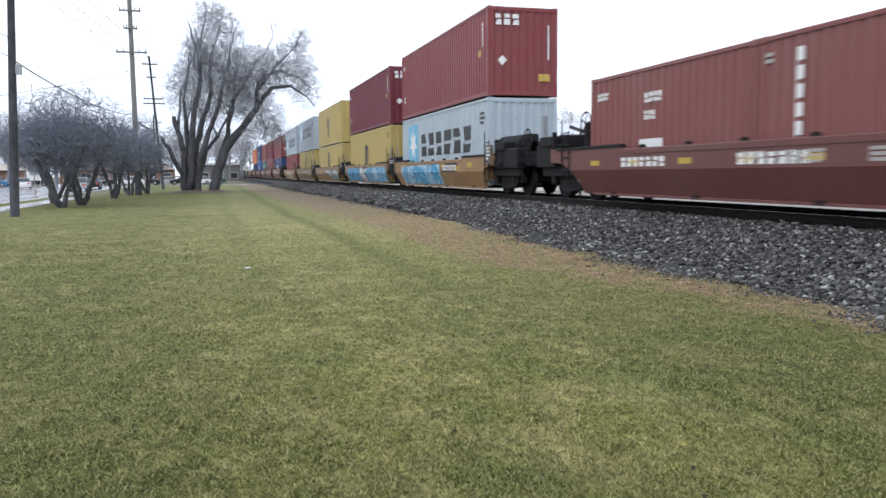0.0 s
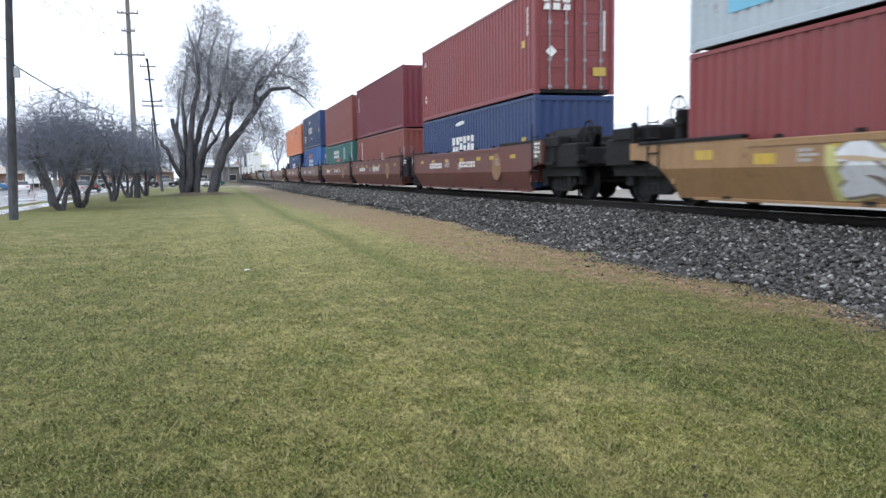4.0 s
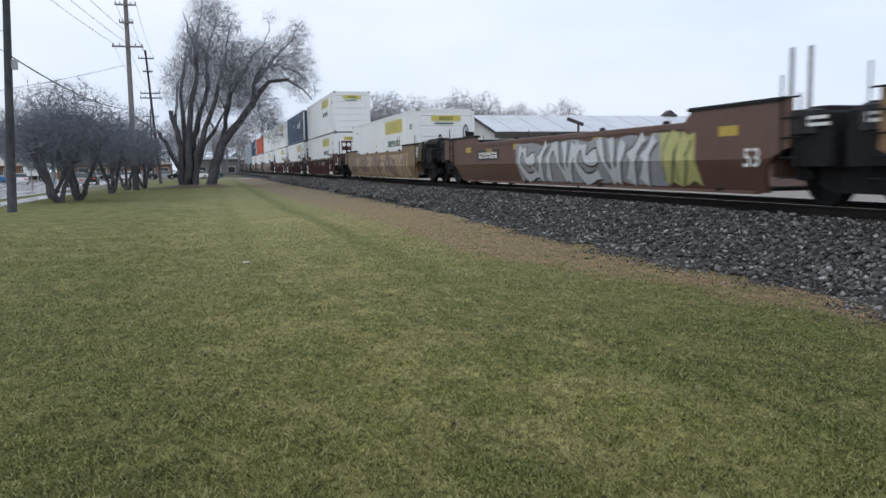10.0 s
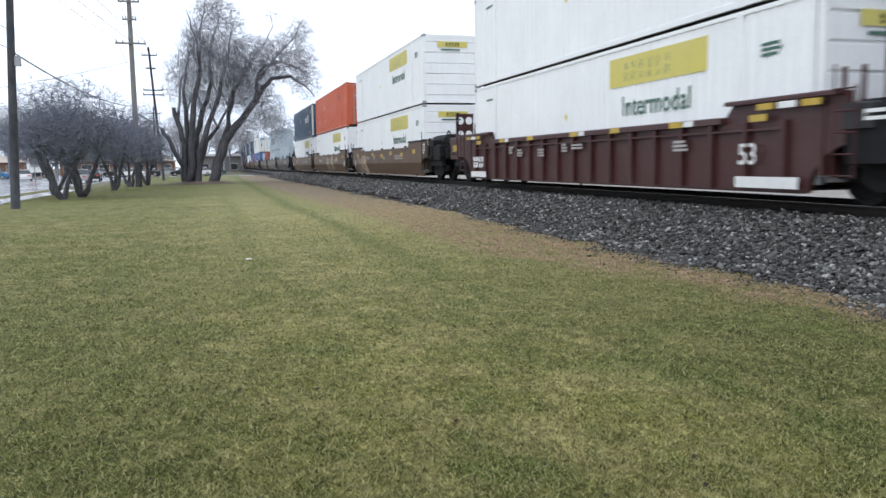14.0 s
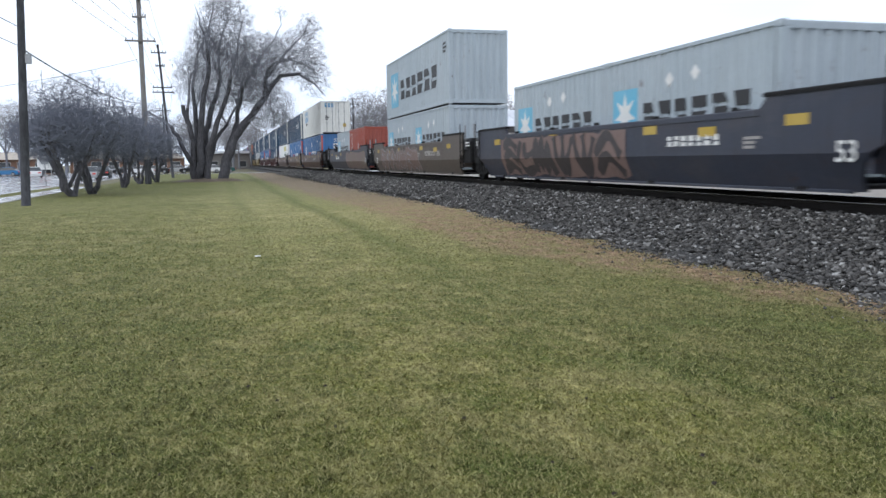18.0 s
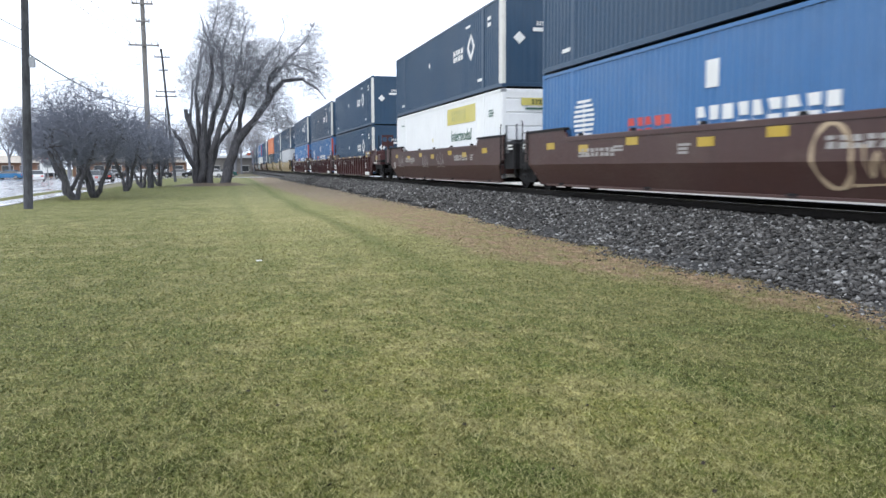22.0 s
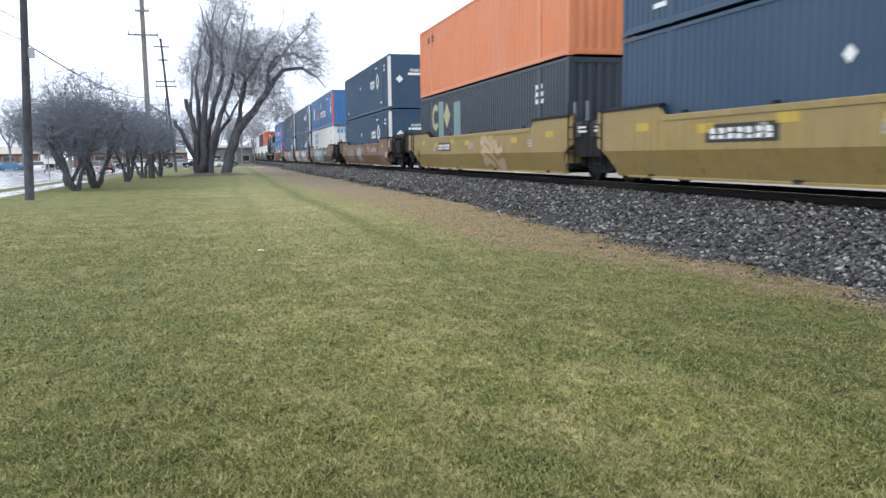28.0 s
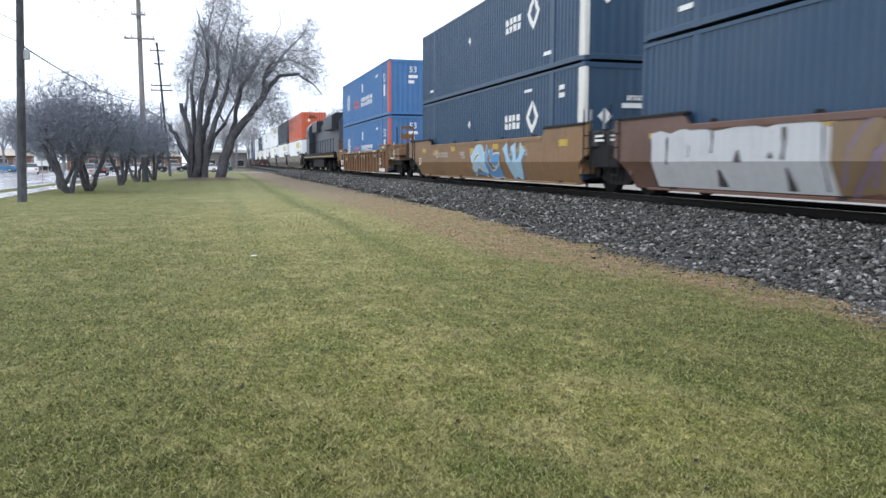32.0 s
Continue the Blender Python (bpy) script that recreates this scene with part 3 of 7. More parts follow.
# ---- trees ----
def grow(rnd, stems, lobes, tips, step, twigs, twig_len, r_tip, droop=0.0, power=2.25, wiggle=0.10):
    """A bare tree. stems: polylines with base at the ground; lobes: (centre, half axes, share) of the crown.
    Tips are scattered in the lobes and each joins the nearest wood already there; limbs thicken by what they carry."""
    pos, par, least = [], [], []

    def chain(points, start, r0, r1):
        last = start
        for i, p in enumerate(points):
            pos.append(p)
            par.append(last)
            least.append(r0 + (r1 - r0) * i / max(1, len(points) - 1))
            last = len(pos) - 1

    for line, r0, r1 in stems:
        line = [Vector(p) for p in line]
        start = -1
        if pos:
            start = min(range(len(pos)), key=lambda i: (pos[i] - line[0]).length)
            if (pos[start] - line[0]).length > 0.8:
                start = -1
        pts = [line[0]] if start < 0 else []
        for a, b in zip(line, line[1:]):
            n = max(2, int((b - a).length / (step * 1.5)))
            for k in range(1, n + 1):
                w = Vector((rnd.gauss(0, 1), rnd.gauss(0, 1), 0)) * wiggle * 0.4
                pts.append(a.lerp(b, k / n) + w)
        chain(pts, start, r0, r1)
    goal = []
    total = sum(l[2] for l in lobes)
    for c, h, share in lobes:
        for _ in range(int(tips * share / total)):
            while True:
                v = Vector((rnd.uniform(-1, 1), rnd.uniform(-1, 1), rnd.uniform(-1, 1)))
                if 0.12 < v.length < 1:
                    break
            v = v * (0.75 + 0.25 * v.length)
            goal.append(Vector((c[0] + v.x * h[0], c[1] + v.y * h[1], c[2] + v.z * h[2])))
    arr = np.array([tuple(p) for p in pos])
    gl = np.array([tuple(g) for g in goal])
    near = np.min(((gl[:, None, :] - arr[None, :, :]) ** 2).sum(-1), 1)
    order = np.argsort(near + np.array([rnd.uniform(0, 1.2) for _ in goal]))
    buf = np.zeros((len(pos) + len(goal) * 14, 3))
    buf[:len(pos)] = arr
    count = len(pos)
    for g in order:
        t = gl[g]
        d = buf[:count] - t
        cost = np.sqrt((d ** 2).sum(1)) + 0.55 * np.maximum(0, d[:, 2])
        k = int(np.argmin(cost))
        a, b = Vector(buf[k]), Vector(t)
        n = min(12, max(1, int((b - a).length / step)))
        last = k
        for i in range(1, n + 1):
            f = i / n
            w = Vector((rnd.gauss(0, 1), rnd.gauss(0, 1), rnd.gauss(0, 1))) * wiggle * (1 - f) if i < n else Vector((0, 0, 0))
            p = a.lerp(b, f) + Vector((0, 0, 0.09 * (b - a).length * math.sin(math.pi * f))) + w
            pos.append(p)
            par.append(last)
            last = len(pos) - 1
            buf[count] = p
            count += 1
    load = [0.0] * len(pos)
    has = [0] * len(pos)
    for p in par:
        if p >= 0:
            has[p] += 1
    rad = [0.0] * len(pos)
    for i in range(len(pos) - 1, -1, -1):
        if has[i] == 0:
            load[i] = r_tip ** power
        rad[i] = max(load[i] ** (1 / power), least[i] if i < len(least) else 0.0)
        if par[i] >= 0:
            load[par[i]] += load[i]
    segs = []
    for i, p in enumerate(par):
        if p >= 0:
            segs.append((pos[p], pos[i], min(rad[p], rad[i] * 1.35), rad[i], 0))
    ends = [i for i in range(len(pos)) if rad[i] < r_tip * 2.4]
    for i in ends:
        d = (pos[i] - pos[par[i]]).normalized() if par[i] >= 0 else Vector((0, 0, 1))
        for _ in range(twigs if has[i] == 0 else max(1, twigs // 2)):
            v = (d + Vector((rnd.gauss(0, 0.75), rnd.gauss(0, 0.75), rnd.gauss(0.1 - droop, 0.6)))).normalized()
            l = twig_len * rnd.uniform(0.5, 1.3)
            segs.append((pos[i], pos[i] + v * l, r_tip * 0.8, r_tip * 0.4, 1))
    return segs


def tree_meshes(segs, thick, bark, twig):
    a, b = MB(), MB()
    for p, q, r0, r1, d in segs:
        if r0 >= thick:
            p, q = Vector(p), Vector(q)
            lap = (q - p).normalized() * r0 * 0.45
            a.tube(p - lap, q + lap, r0, r1, 10 if r0 > 0.12 else 6, False)
        else:
            b.tube(p, q, r0, r1, 3, False)
    return a.mesh("trunk", bark, True), b.mesh("crown", twig)


def tree(x, y, label, segs, thick, bark, twig, group=""):
    ob = thing("tree", label, "tree", group, (x, y, -0.05))
    t, c = tree_meshes(segs, thick, bark, twig)
    part("trunk", t, ob)
    part("crown", c, ob)
    return ob


def big_tree():
    """Two old bare trees: a clump of steep stems, and a leaning one whose crown reaches over the lawn."""
    rnd = random.Random(12)
    mains = [([(-0.4, 0.2, 0.0), (-0.1, 0.4, 3.2), (-0.2, 0.6, 6.1), (-0.3, 0.9, 7.9), (0.2, 1.2, 10.8), (0.5, 1.5, 12.6)], 0.33),
             ([(0.0, -0.1, 0), (0.3, -0.4, 4.2), (0.5, -0.8, 7.0), (1.2, -1.2, 9.4), (1.1, -1.6, 11.7), (1.7, -1.6, 14.1), (1.8, -1.6, 15.4)], 0.34),
             ([(0.3, 0.2, 0), (0.6, 0.5, 4.2), (1.3, 1, 6.5), (2.1, 1.4, 8.9), (2.0, 1.6, 11.3), (2.7, 1.6, 13.6), (3.2, 1.6, 15.2)], 0.32),
             ([(0.6, 0, 0), (0.9, -0.3, 2.7), (1.7, -0.7, 5.1), (2.6, -1.3, 7.5), (3.0, -1.8, 9.4), (3.6, -1.8, 11.8), (4.1, -1.8, 13.8)], 0.32),
             ([(0.9, 0, 1.3), (1.4, 0.4, 3.6), (2.4, 0.8, 4.9), (3.4, 1.4, 6.6), (3.9, 1.4, 8.5), (4.3, 1.4, 10.9)], 0.20)]
    stems = []
    for line, r in mains:
        stems.append((line, r, 0.025))
        for at in (2, 3, 4):
            p = line[at]
            w = rnd.uniform(0.5, 1.3) * (1 if line[0][0] < 0 else rnd.choice((-1, 1)))
            stems.append(([p, (p[0] + 0.5 * w, p[1] + rnd.uniform(-0.7, 0.7), p[2] + 1.1), (p[0] + 0.7 * w, p[1] + rnd.uniform(-1.2, 1.2), p[2] + 2.0), (p[0] + w, p[1] + rnd.uniform(-1.6, 1.6), p[2] + 3.0)], 0.09, 0.02))
    stems += [([(-0.5, 0, 0.0), (-0.4, 0, 2.3), (-0.6, -0.2, 4.2), (-0.9, -0.3, 5.3), (-1.1, -0.4, 6.4)], 0.27, 0.17),
              ([(-0.9, -0.3, 5.3), (-0.6, -0.3, 7.0), (-0.5, -0.3, 8.4), (-0.1, -0.3, 9.3), (0.5, -0.3, 9.7)], 0.13, 0.05),
              ([(-0.4, -0.2, 1.5), (-1.1, -0.4, 2.5), (-1.6, -0.6, 3.9), (-2.1, -0.6, 4.6), (-2.8, -0.6, 5.2), (-3.9, -0.6, 5.9)], 0.20, 0.09),
              ([(-2.8, -0.6, 5.2), (-3.4, -0.6, 4.6), (-4.4, -0.6, 4.9), (-5.0, -0.6, 5.5)], 0.09, 0.04),
              ([(-0.5, -0.3, 3.3), (-1.1, -0.4, 3.8), (-1.8, -0.4, 4.2)], 0.08, 0.04)]
    lobes = [((2.5, 0, 12.9), (2.5, 3.2, 3.6), 1.0), ((1.4, 0, 9.4), (2.6, 3.4, 3.2), 1.1), ((-0.3, 0, 8.5), (1.7, 2.2, 2.5), 0.4), ((3.4, 0, 9.6), (2.0, 3.2, 3.5), 0.8), ((1.6, 0, 6.8), (2.0, 2.6, 1.6), 0.3), ((0.9, 0, 11.6), (1.3, 2.2, 2.3), 0.3),
             ((2.3, 0, 15.3), (1.3, 1.6, 1.5), 0.12)]
    tree(-1.82, 72.0, "large bare old tree with several steep stems", grow(rnd, stems, lobes, 4200, 0.5, 7, 0.75, 0.0068, 0.0, 2.5, 0.13), 0.14, BARK, HAZY_TWIG)
    stems = [([(0, 0, 0), (0.4, 0, 1.8), (1.1, 0, 3.6), (1.8, -0.1, 4.7), (2.7, -0.2, 5.6), (3.7, -0.4, 7.1), (4.5, -0.4, 8.2), (5.2, -0.4, 9.0), (6.8, -0.4, 9.2), (8.0, -0.4, 8.4), (8.9, -0.4, 7.5)], 0.46, 0.04),
             ([(3.7, -0.4, 7.1), (4.0, 0.2, 8.8), (4.7, 0.5, 10.2), (6.2, 0.8, 10.6), (7.6, 0.8, 10.1), (8.8, 0.8, 9.1)], 0.17, 0.04),
             ([(1.1, 0, 3.6), (1.5, 0.5, 5.9), (2.0, 1, 8.0), (3.0, 1.4, 9.5), (4.0, 1.4, 11.4), (5.0, 1.4, 12.4)], 0.20, 0.05),
             ([(1.8, -0.1, 4.7), (2.9, -0.5, 5.5), (3.7, -0.5, 5.3)], 0.10, 0.04), ([(4.0, 0.2, 8.8), (5.7, -0.5, 10.9), (7.2, -0.9, 12.5), (8.0, -0.9, 14.0)], 0.13, 0.03),
             ([(4.5, -0.4, 8.2), (4.2, -0.7, 6.6), (4.5, -0.7, 4.7)], 0.05, 0.02), ([(5.0, 1.4, 12.4), (5.5, 1.4, 13.6), (5.5, 1.4, 14.6)], 0.05, 0.03)]
    lobes = [((3.8, 0, 10.2), (2.4, 3.2, 2.5), 1.0), ((6.7, 0, 10.8), (2.5, 2.8, 2.3), 0.65), ((8.1, 0, 9.0), (1.5, 1.8, 1.9), 0.2), ((4.3, -0.3, 6.5), (2.0, 2.2, 1.9), 0.5), ((2.7, 0.3, 8.3), (1.9, 2.6, 2.4), 0.45),
             ((5.5, 1.4, 14.7), (0.7, 0.6, 0.6), 0.012), ((7.7, -0.6, 13.1), (1.1, 1.2, 1.2), 0.1), ((5.3, 0, 5.0), (1.4, 1.6, 1.2), 0.12)]
    tree(0.03, 72.0, "large bare tree leaning over the lawn with long spreading limbs", grow(rnd, stems, lobes, 3900, 0.5, 7, 0.75, 0.0068, 0.30, 2.45, 0.13), 0.14, BARK, HAZY_TWIG)


def soil_mounds():
    """Low rings of bare brown soil at the feet of the old trees."""
    for x, y, r in ((-1.65, 72.0, 2.9), (0.15, 72.0, 2.0)):
        mb = MB()
        mb.lathe([(0.24, 0.25), (0.22, 0.7), (0.13, 0.55 * r), (0.03, 0.85 * r), (-0.06, r)], 22, "z")
        rnd = random.Random(int(r * 10))
        mb.v = [(x + a * rnd.uniform(0.92, 1.08), y + b * rnd.uniform(0.92, 1.08), z + rnd.uniform(-0.02, 0.02)) for a, b, z in mb.v]
        structure("soil_mound", mb, plain("bare_soil", (0.150, 0.118, 0.088, 1), 0.95, 0.0, 0.4, 2.5, 0.02), "low mound of bare brown soil at a tree foot", "soil", smooth=True)


def small_trees():
    """Dense, dark, low ornamental trees in a row by the road."""
    made = []
    for k in range(3):
        rnd = random.Random(40 + k)
        stems = []
        for s in range(3):
            a = s * 2.1 + rnd.uniform(0, 1)
            c, e = math.cos(a), math.sin(a)
            stems.append(([(0.14 * c, 0.14 * e, 0), (0.35 * c, 0.35 * e, 0.8), (0.9 * c, 0.9 * e, 2.0), (1.3 * c, 1.3 * e, 3.0)], 0.12, 0.03))
        segs = grow(rnd, stems, [((0, 0, 3.0), (2.75, 2.75, 1.40), 1.0), ((0, 0, 4.5), (2.1, 2.1, 1.35), 0.17)], 1750, 0.35, 6, 0.42, 0.0080, 0.0, 2.15, 0.08)
        made.append(tree_meshes(segs, 0.04, BARK, HAZY_DARKTWIG))
    spots = [(-7.03, 42.0, 1.0), (-6.46, 44.7, 1.05), (-6.2, 56.8, 1.05), (-6.2, 66.5, 1.05), (-5.3, 71.2, 0.95), (-8.6, 50, 1.0)]
    for i, (x, y, s) in enumerate(spots):
        ob = thing("small_tree", "low dark dense bare ornamental tree beside the road", "tree", "ornamental trees by the road", (x, y, -0.03), i * 1.7)
        ob.scale = (s, s, s)
        t, c = made[i % 3]
        part("trunk", t, ob)
        part("crown", c, ob)


def far_trees():
    """Bare trees behind the yard and down the street."""
    made = []
    for k in range(4):
        rnd = random.Random(70 + k)
        stems = [([(0, 0, 0), (0.1, 0, 4), (rnd.uniform(-0.5, 0.5), 0.2, 9)], 0.25, 0.05), ([(0.1, 0, 4), (1.2, 0.3, 7), (1.8, 0.3, 10)], 0.12, 0.04), ([(0.1, 0, 3.4), (-1.2, -0.2, 6.5), (-1.9, 0, 9.5)], 0.12, 0.04)]
        segs = grow(rnd, stems, [((0, 0, 9.0), (3.6, 3.4, 4.8), 1.0)], 620, 0.7, 3, 1.0, 0.019, 0.0, 2.2, 0.16)
        # distant trunks and crowns both use haze-lightened twig colours
        made.append(tree_meshes(segs, 0.10, HAZY_TWIG, HAZY_FARTWIG))
    rnd = random.Random(5)
    spots = [(24 + i * 4.0 + rnd.uniform(-1.5, 1.5), 140 + rnd.uniform(-10, 14), rnd.uniform(0.85, 1.1)) for i in range(8)]
    spots += [(18 + i * 6 + rnd.uniform(-2, 2), 185 + rnd.uniform(-12, 12), rnd.uniform(0.9, 1.2)) for i in range(11)]
    spots += [(20 + i * 3.4 + rnd.uniform(-1, 1), 160 + rnd.uniform(-8, 8), rnd.uniform(0.95, 1.2)) for i in range(17)]
    spots += [(66 + i * 11 + rnd.uniform(-2, 2), 122 + rnd.uniform(-6, 10), rnd.uniform(0.5, 0.62)) for i in range(5)]
    spots += [(-12 + rnd.uniform(-3, 3) + i * 3, 165 + i * 9 + rnd.uniform(-6, 6), rnd.uniform(0.8, 1.05)) for i in range(8)]
    spots += [(-22 + rnd.uniform(-3, 3) + i * 5, 260 + rnd.uniform(-16, 16), rnd.uniform(1.0, 1.3)) for i in range(9)]
    spots += [(-48 + i * 4.2 + rnd.uniform(-2, 2), 205 + rnd.uniform(-14, 14), rnd.uniform(0.7, 1.0)) for i in range(9)]
    spots += [(-37 + i * 4.5 + rnd.uniform(-2, 2), 152 + rnd.uniform(-8, 12), rnd.uniform(0.9, 1.15)) for i in range(4)]
    for i, (x, y, s) in enumerate(spots):
        ob = thing("bare_tree", "bare grey winter tree in the distance", "tree", "distant bare trees", (x, y, -0.16), i * 2.3)
        ob.scale = (s, s, s * 1.02)
        t, c = made[i % 4]
        part("trunk", t, ob)
        part("crown", c, ob)


# ---- buildings and vehicles ----
CLAD = paint("cream_cladding", (0.66, 0.65, 0.61, 1), 0.25, 0.05, 0.6)
ROOFPALE = plain("pale_metal_roof", (0.56, 0.58, 0.62, 1), 0.55, 0.0, 0.12, 0.6, 0.004)
ROOFTAN = plain("tan_shingle_roof", (0.44, 0.39, 0.33, 1), 0.85, 0.0, 0.2, 1.5)
TRIMDARK = plain("dark_trim", (0.06, 0.055, 0.055, 1), 0.7)
BRICKWALL = plain("brown_brick_wall", (0.27, 0.16, 0.11, 1), 0.85, 0.0, 0.3, 5)
GLASS = plain("dark_window_glass", (0.04, 0.045, 0.05, 1), 0.1, 0.0, 0.1, 2, 0, 0.7)


def shed():
    """Long cream building with a pale low gabled roof, its gable towards the track."""
    ob = thing("shed", "long cream metal-clad shed with a pale low gable roof", "building", "", (23.75, 64.8, -0.16))
    wide, long, eave, ridge = 11.8, 46.0, 4.5, 6.12
    mb = MB()
    mb.poly([(0, 0), (wide, 0), (wide, eave), (wide / 2, ridge), (0, eave)], "x", 0.0, 0.25)
    part("gable_wall", mb.mesh("gable_wall", CLAD), ob)
    for nm, y in (("front_wall", 0.0), ("back_wall", wide - 0.25)):
        mb = MB()
        mb.box(0.25, long, y, y + 0.25, 0, eave)
        part(nm, mb.mesh(nm, CLAD), ob)
    mb = MB()
    mb.poly([(0.25, 0), (wide - 0.25, 0), (wide - 0.25, eave - 0.1), (wide / 2, ridge - 0.1), (0.25, eave - 0.1)], "x", long - 0.25, long)
    part("rear_wall", mb.mesh("rear_wall", CLAD), ob)
    for s in (0, 1):
        y0 = -0.5 if s == 0 else wide + 0.5
        drop = 0.5 * (ridge - eave) / (wide / 2)
        mb = MB()
        mb.add([(-0.5, y0, eave - drop), (long + 0.5, y0, eave - drop), (long + 0.5, wide / 2, ridge), (-0.5, wide / 2, ridge),
                (-0.5, y0, eave - drop + 0.14), (long + 0.5, y0, eave - drop + 0.14), (long + 0.5, wide / 2, ridge + 0.14), (-0.5, wide / 2, ridge + 0.14)],
               [(0, 1, 2, 3), (7, 6, 5, 4), (0, 4, 5, 1), (1, 5, 6, 2), (2, 6, 7, 3), (3, 7, 4, 0)])
        rf = part("roof", mb.mesh("roof", ROOFPALE), ob)
        part("fascia", shape(("fascia", s), TRIMDARK, lambda m: m.box(-0.5, long + 0.5, y0 - 0.06, y0 + 0.06, eave - drop - 0.42, eave - drop + 0.10)), ob, label="dark eaves board")
        mb = MB()
        mb.add([(-0.56, y0, eave - drop - 0.08), (-0.56, wide / 2, ridge - 0.08), (-0.56, wide / 2, ridge + 0.17), (-0.56, y0, eave - drop + 0.17),
                (-0.505, y0, eave - drop - 0.08), (-0.505, wide / 2, ridge - 0.08), (-0.505, wide / 2, ridge + 0.17), (-0.505, y0, eave - drop + 0.17)],
               [(0, 1, 2, 3), (7, 6, 5, 4), (0, 4, 5, 1), (1, 5, 6, 2), (2, 6, 7, 3), (3, 7, 4, 0)])
        part("barge_board", mb.mesh("barge_board", TRIMDARK), ob)
        for i in range(18):
            part("roof_seam", shape(("seam", s), ROOFPALE, lambda m: m.add([(-0.02, y0, eave - drop + 0.14), (0.02, y0, eave - drop + 0.14), (0.02, wide / 2, ridge + 0.14), (-0.02, wide / 2, ridge + 0.14),
                 (-0.02, y0, eave - drop + 0.19), (0.02, y0, eave - drop + 0.19), (0.02, wide / 2, ridge + 0.19), (-0.02, wide / 2, ridge + 0.19)],
                 [(0, 1, 2, 3), (7, 6, 5, 4), (0, 4, 5, 1), (1, 5, 6, 2), (2, 6, 7, 3), (3, 7, 4, 0)])), rf, (1.2 + i * 2.55, 0, 0))
    for i in range(7):
        part("window", shape("shedwin", GLASS, lambda m: m.box(-0.9, 0.9, -0.03, 0.02, 1.6, 2.8)), ob, (4 + i * 6, 0, 0))
    part("roof_vent", shape("shedvent", TRIMDARK, lambda m: m.poly([(-0.8, 0), (0.8, 0), (0, 0.55)], "y", -0.4, 0.4)), ob, (20, wide / 2, ridge + 0.14))
    ob = thing("yard_post", "dark steel post with a slanting arm in the yard", "post", "", (22.6, 47.0, -0.11))
    part("post", shape("yardpost", TRIMDARK, lambda m: m.tube((0, 0, 0), (0, 0, 4.25), 0.09, 0.07, 10)), ob)
    part("arm", shape("yardarm", TRIMDARK, lambda m: m.slab(-0.7, 0.45, -0.08, 0.08, -0.10, 0.10, 0.02)), ob, (-0.1, 0, 4.25)).rotation_euler = (0, radians(18), 0)


def shop(x, y, w, d, h, wall, roofm, label, sign=None, flatroof=False):
    ob = thing("shop_building", label, "building", "low buildings along the street", (x, y, -0.15))
    mb = MB()
    for a, b, c, e in ((0, w, 0, 0.25), (0, w, d - 0.25, d), (0, 0.25, 0.25, d - 0.25), (w - 0.25, w, 0.25, d - 0.25)):
        mb.box(a, b, c, e, 0, h)
    part("wall", mb.mesh("wall", wall), ob)
    mb = MB()
    if flatroof:
        mb.slab(-0.4, w + 0.4, -0.8, d + 0.4, h, h + 0.7, 0.05)
    else:
        mb.add([(-0.6, -0.9, h), (w + 0.6, -0.9, h), (w + 0.6, d + 0.6, h), (-0.6, d + 0.6, h), (2, d / 2, h + 1.5), (w - 2, d / 2, h + 1.5)], [(0, 1, 5, 4), (1, 2, 5), (2, 3, 4, 5), (3, 0, 4), (3, 2, 1, 0)])
    part("roof", mb.mesh("roof", roofm), ob)
    n = max(2, int(w / 3.2))
    for i in range(n):
        win = part("window", shape("shopwin", GLASS, lambda m: m.box(-1.0, 1.0, -0.02, 0.02, 0.6, 2.3)), ob, (w * (i + 0.5) / n, -0.01, 0))
        part("frame", shape("shopframe", WHITE, lambda m: (m.box(-1.06, 1.06, -0.05, -0.02, 2.3, 2.38), m.box(-1.06, 1.06, -0.05, -0.02, 0.52, 0.6), m.box(-1.06, -1.0, -0.05, -0.02, 0.6, 2.3), m.box(1.0, 1.06, -0.05, -0.02, 0.6, 2.3))), win)
    if sign:
        part("sign_board", shape(("shopsign", sign.name, w), sign, lambda m: m.slab(w * 0.2, w * 0.75, -1.0, -0.85, h - 0.1, h + 0.6, 0.02)), ob)


CARPAINT = [paint("auto_" + n, c, 0.1, 0.0, 0.3) for n, c in (("white", (0.7, 0.7, 0.7, 1)), ("black", (0.015, 0.015, 0.017, 1)), ("blue", (0.03, 0.16, 0.35, 1)), ("silver", (0.38, 0.39, 0.40, 1)), ("red", (0.32, 0.025, 0.02, 1)), ("green", (0.02, 0.09, 0.08, 1)))]
CARNAMES = ["white", "black", "blue", "silver", "red", "dark green"]


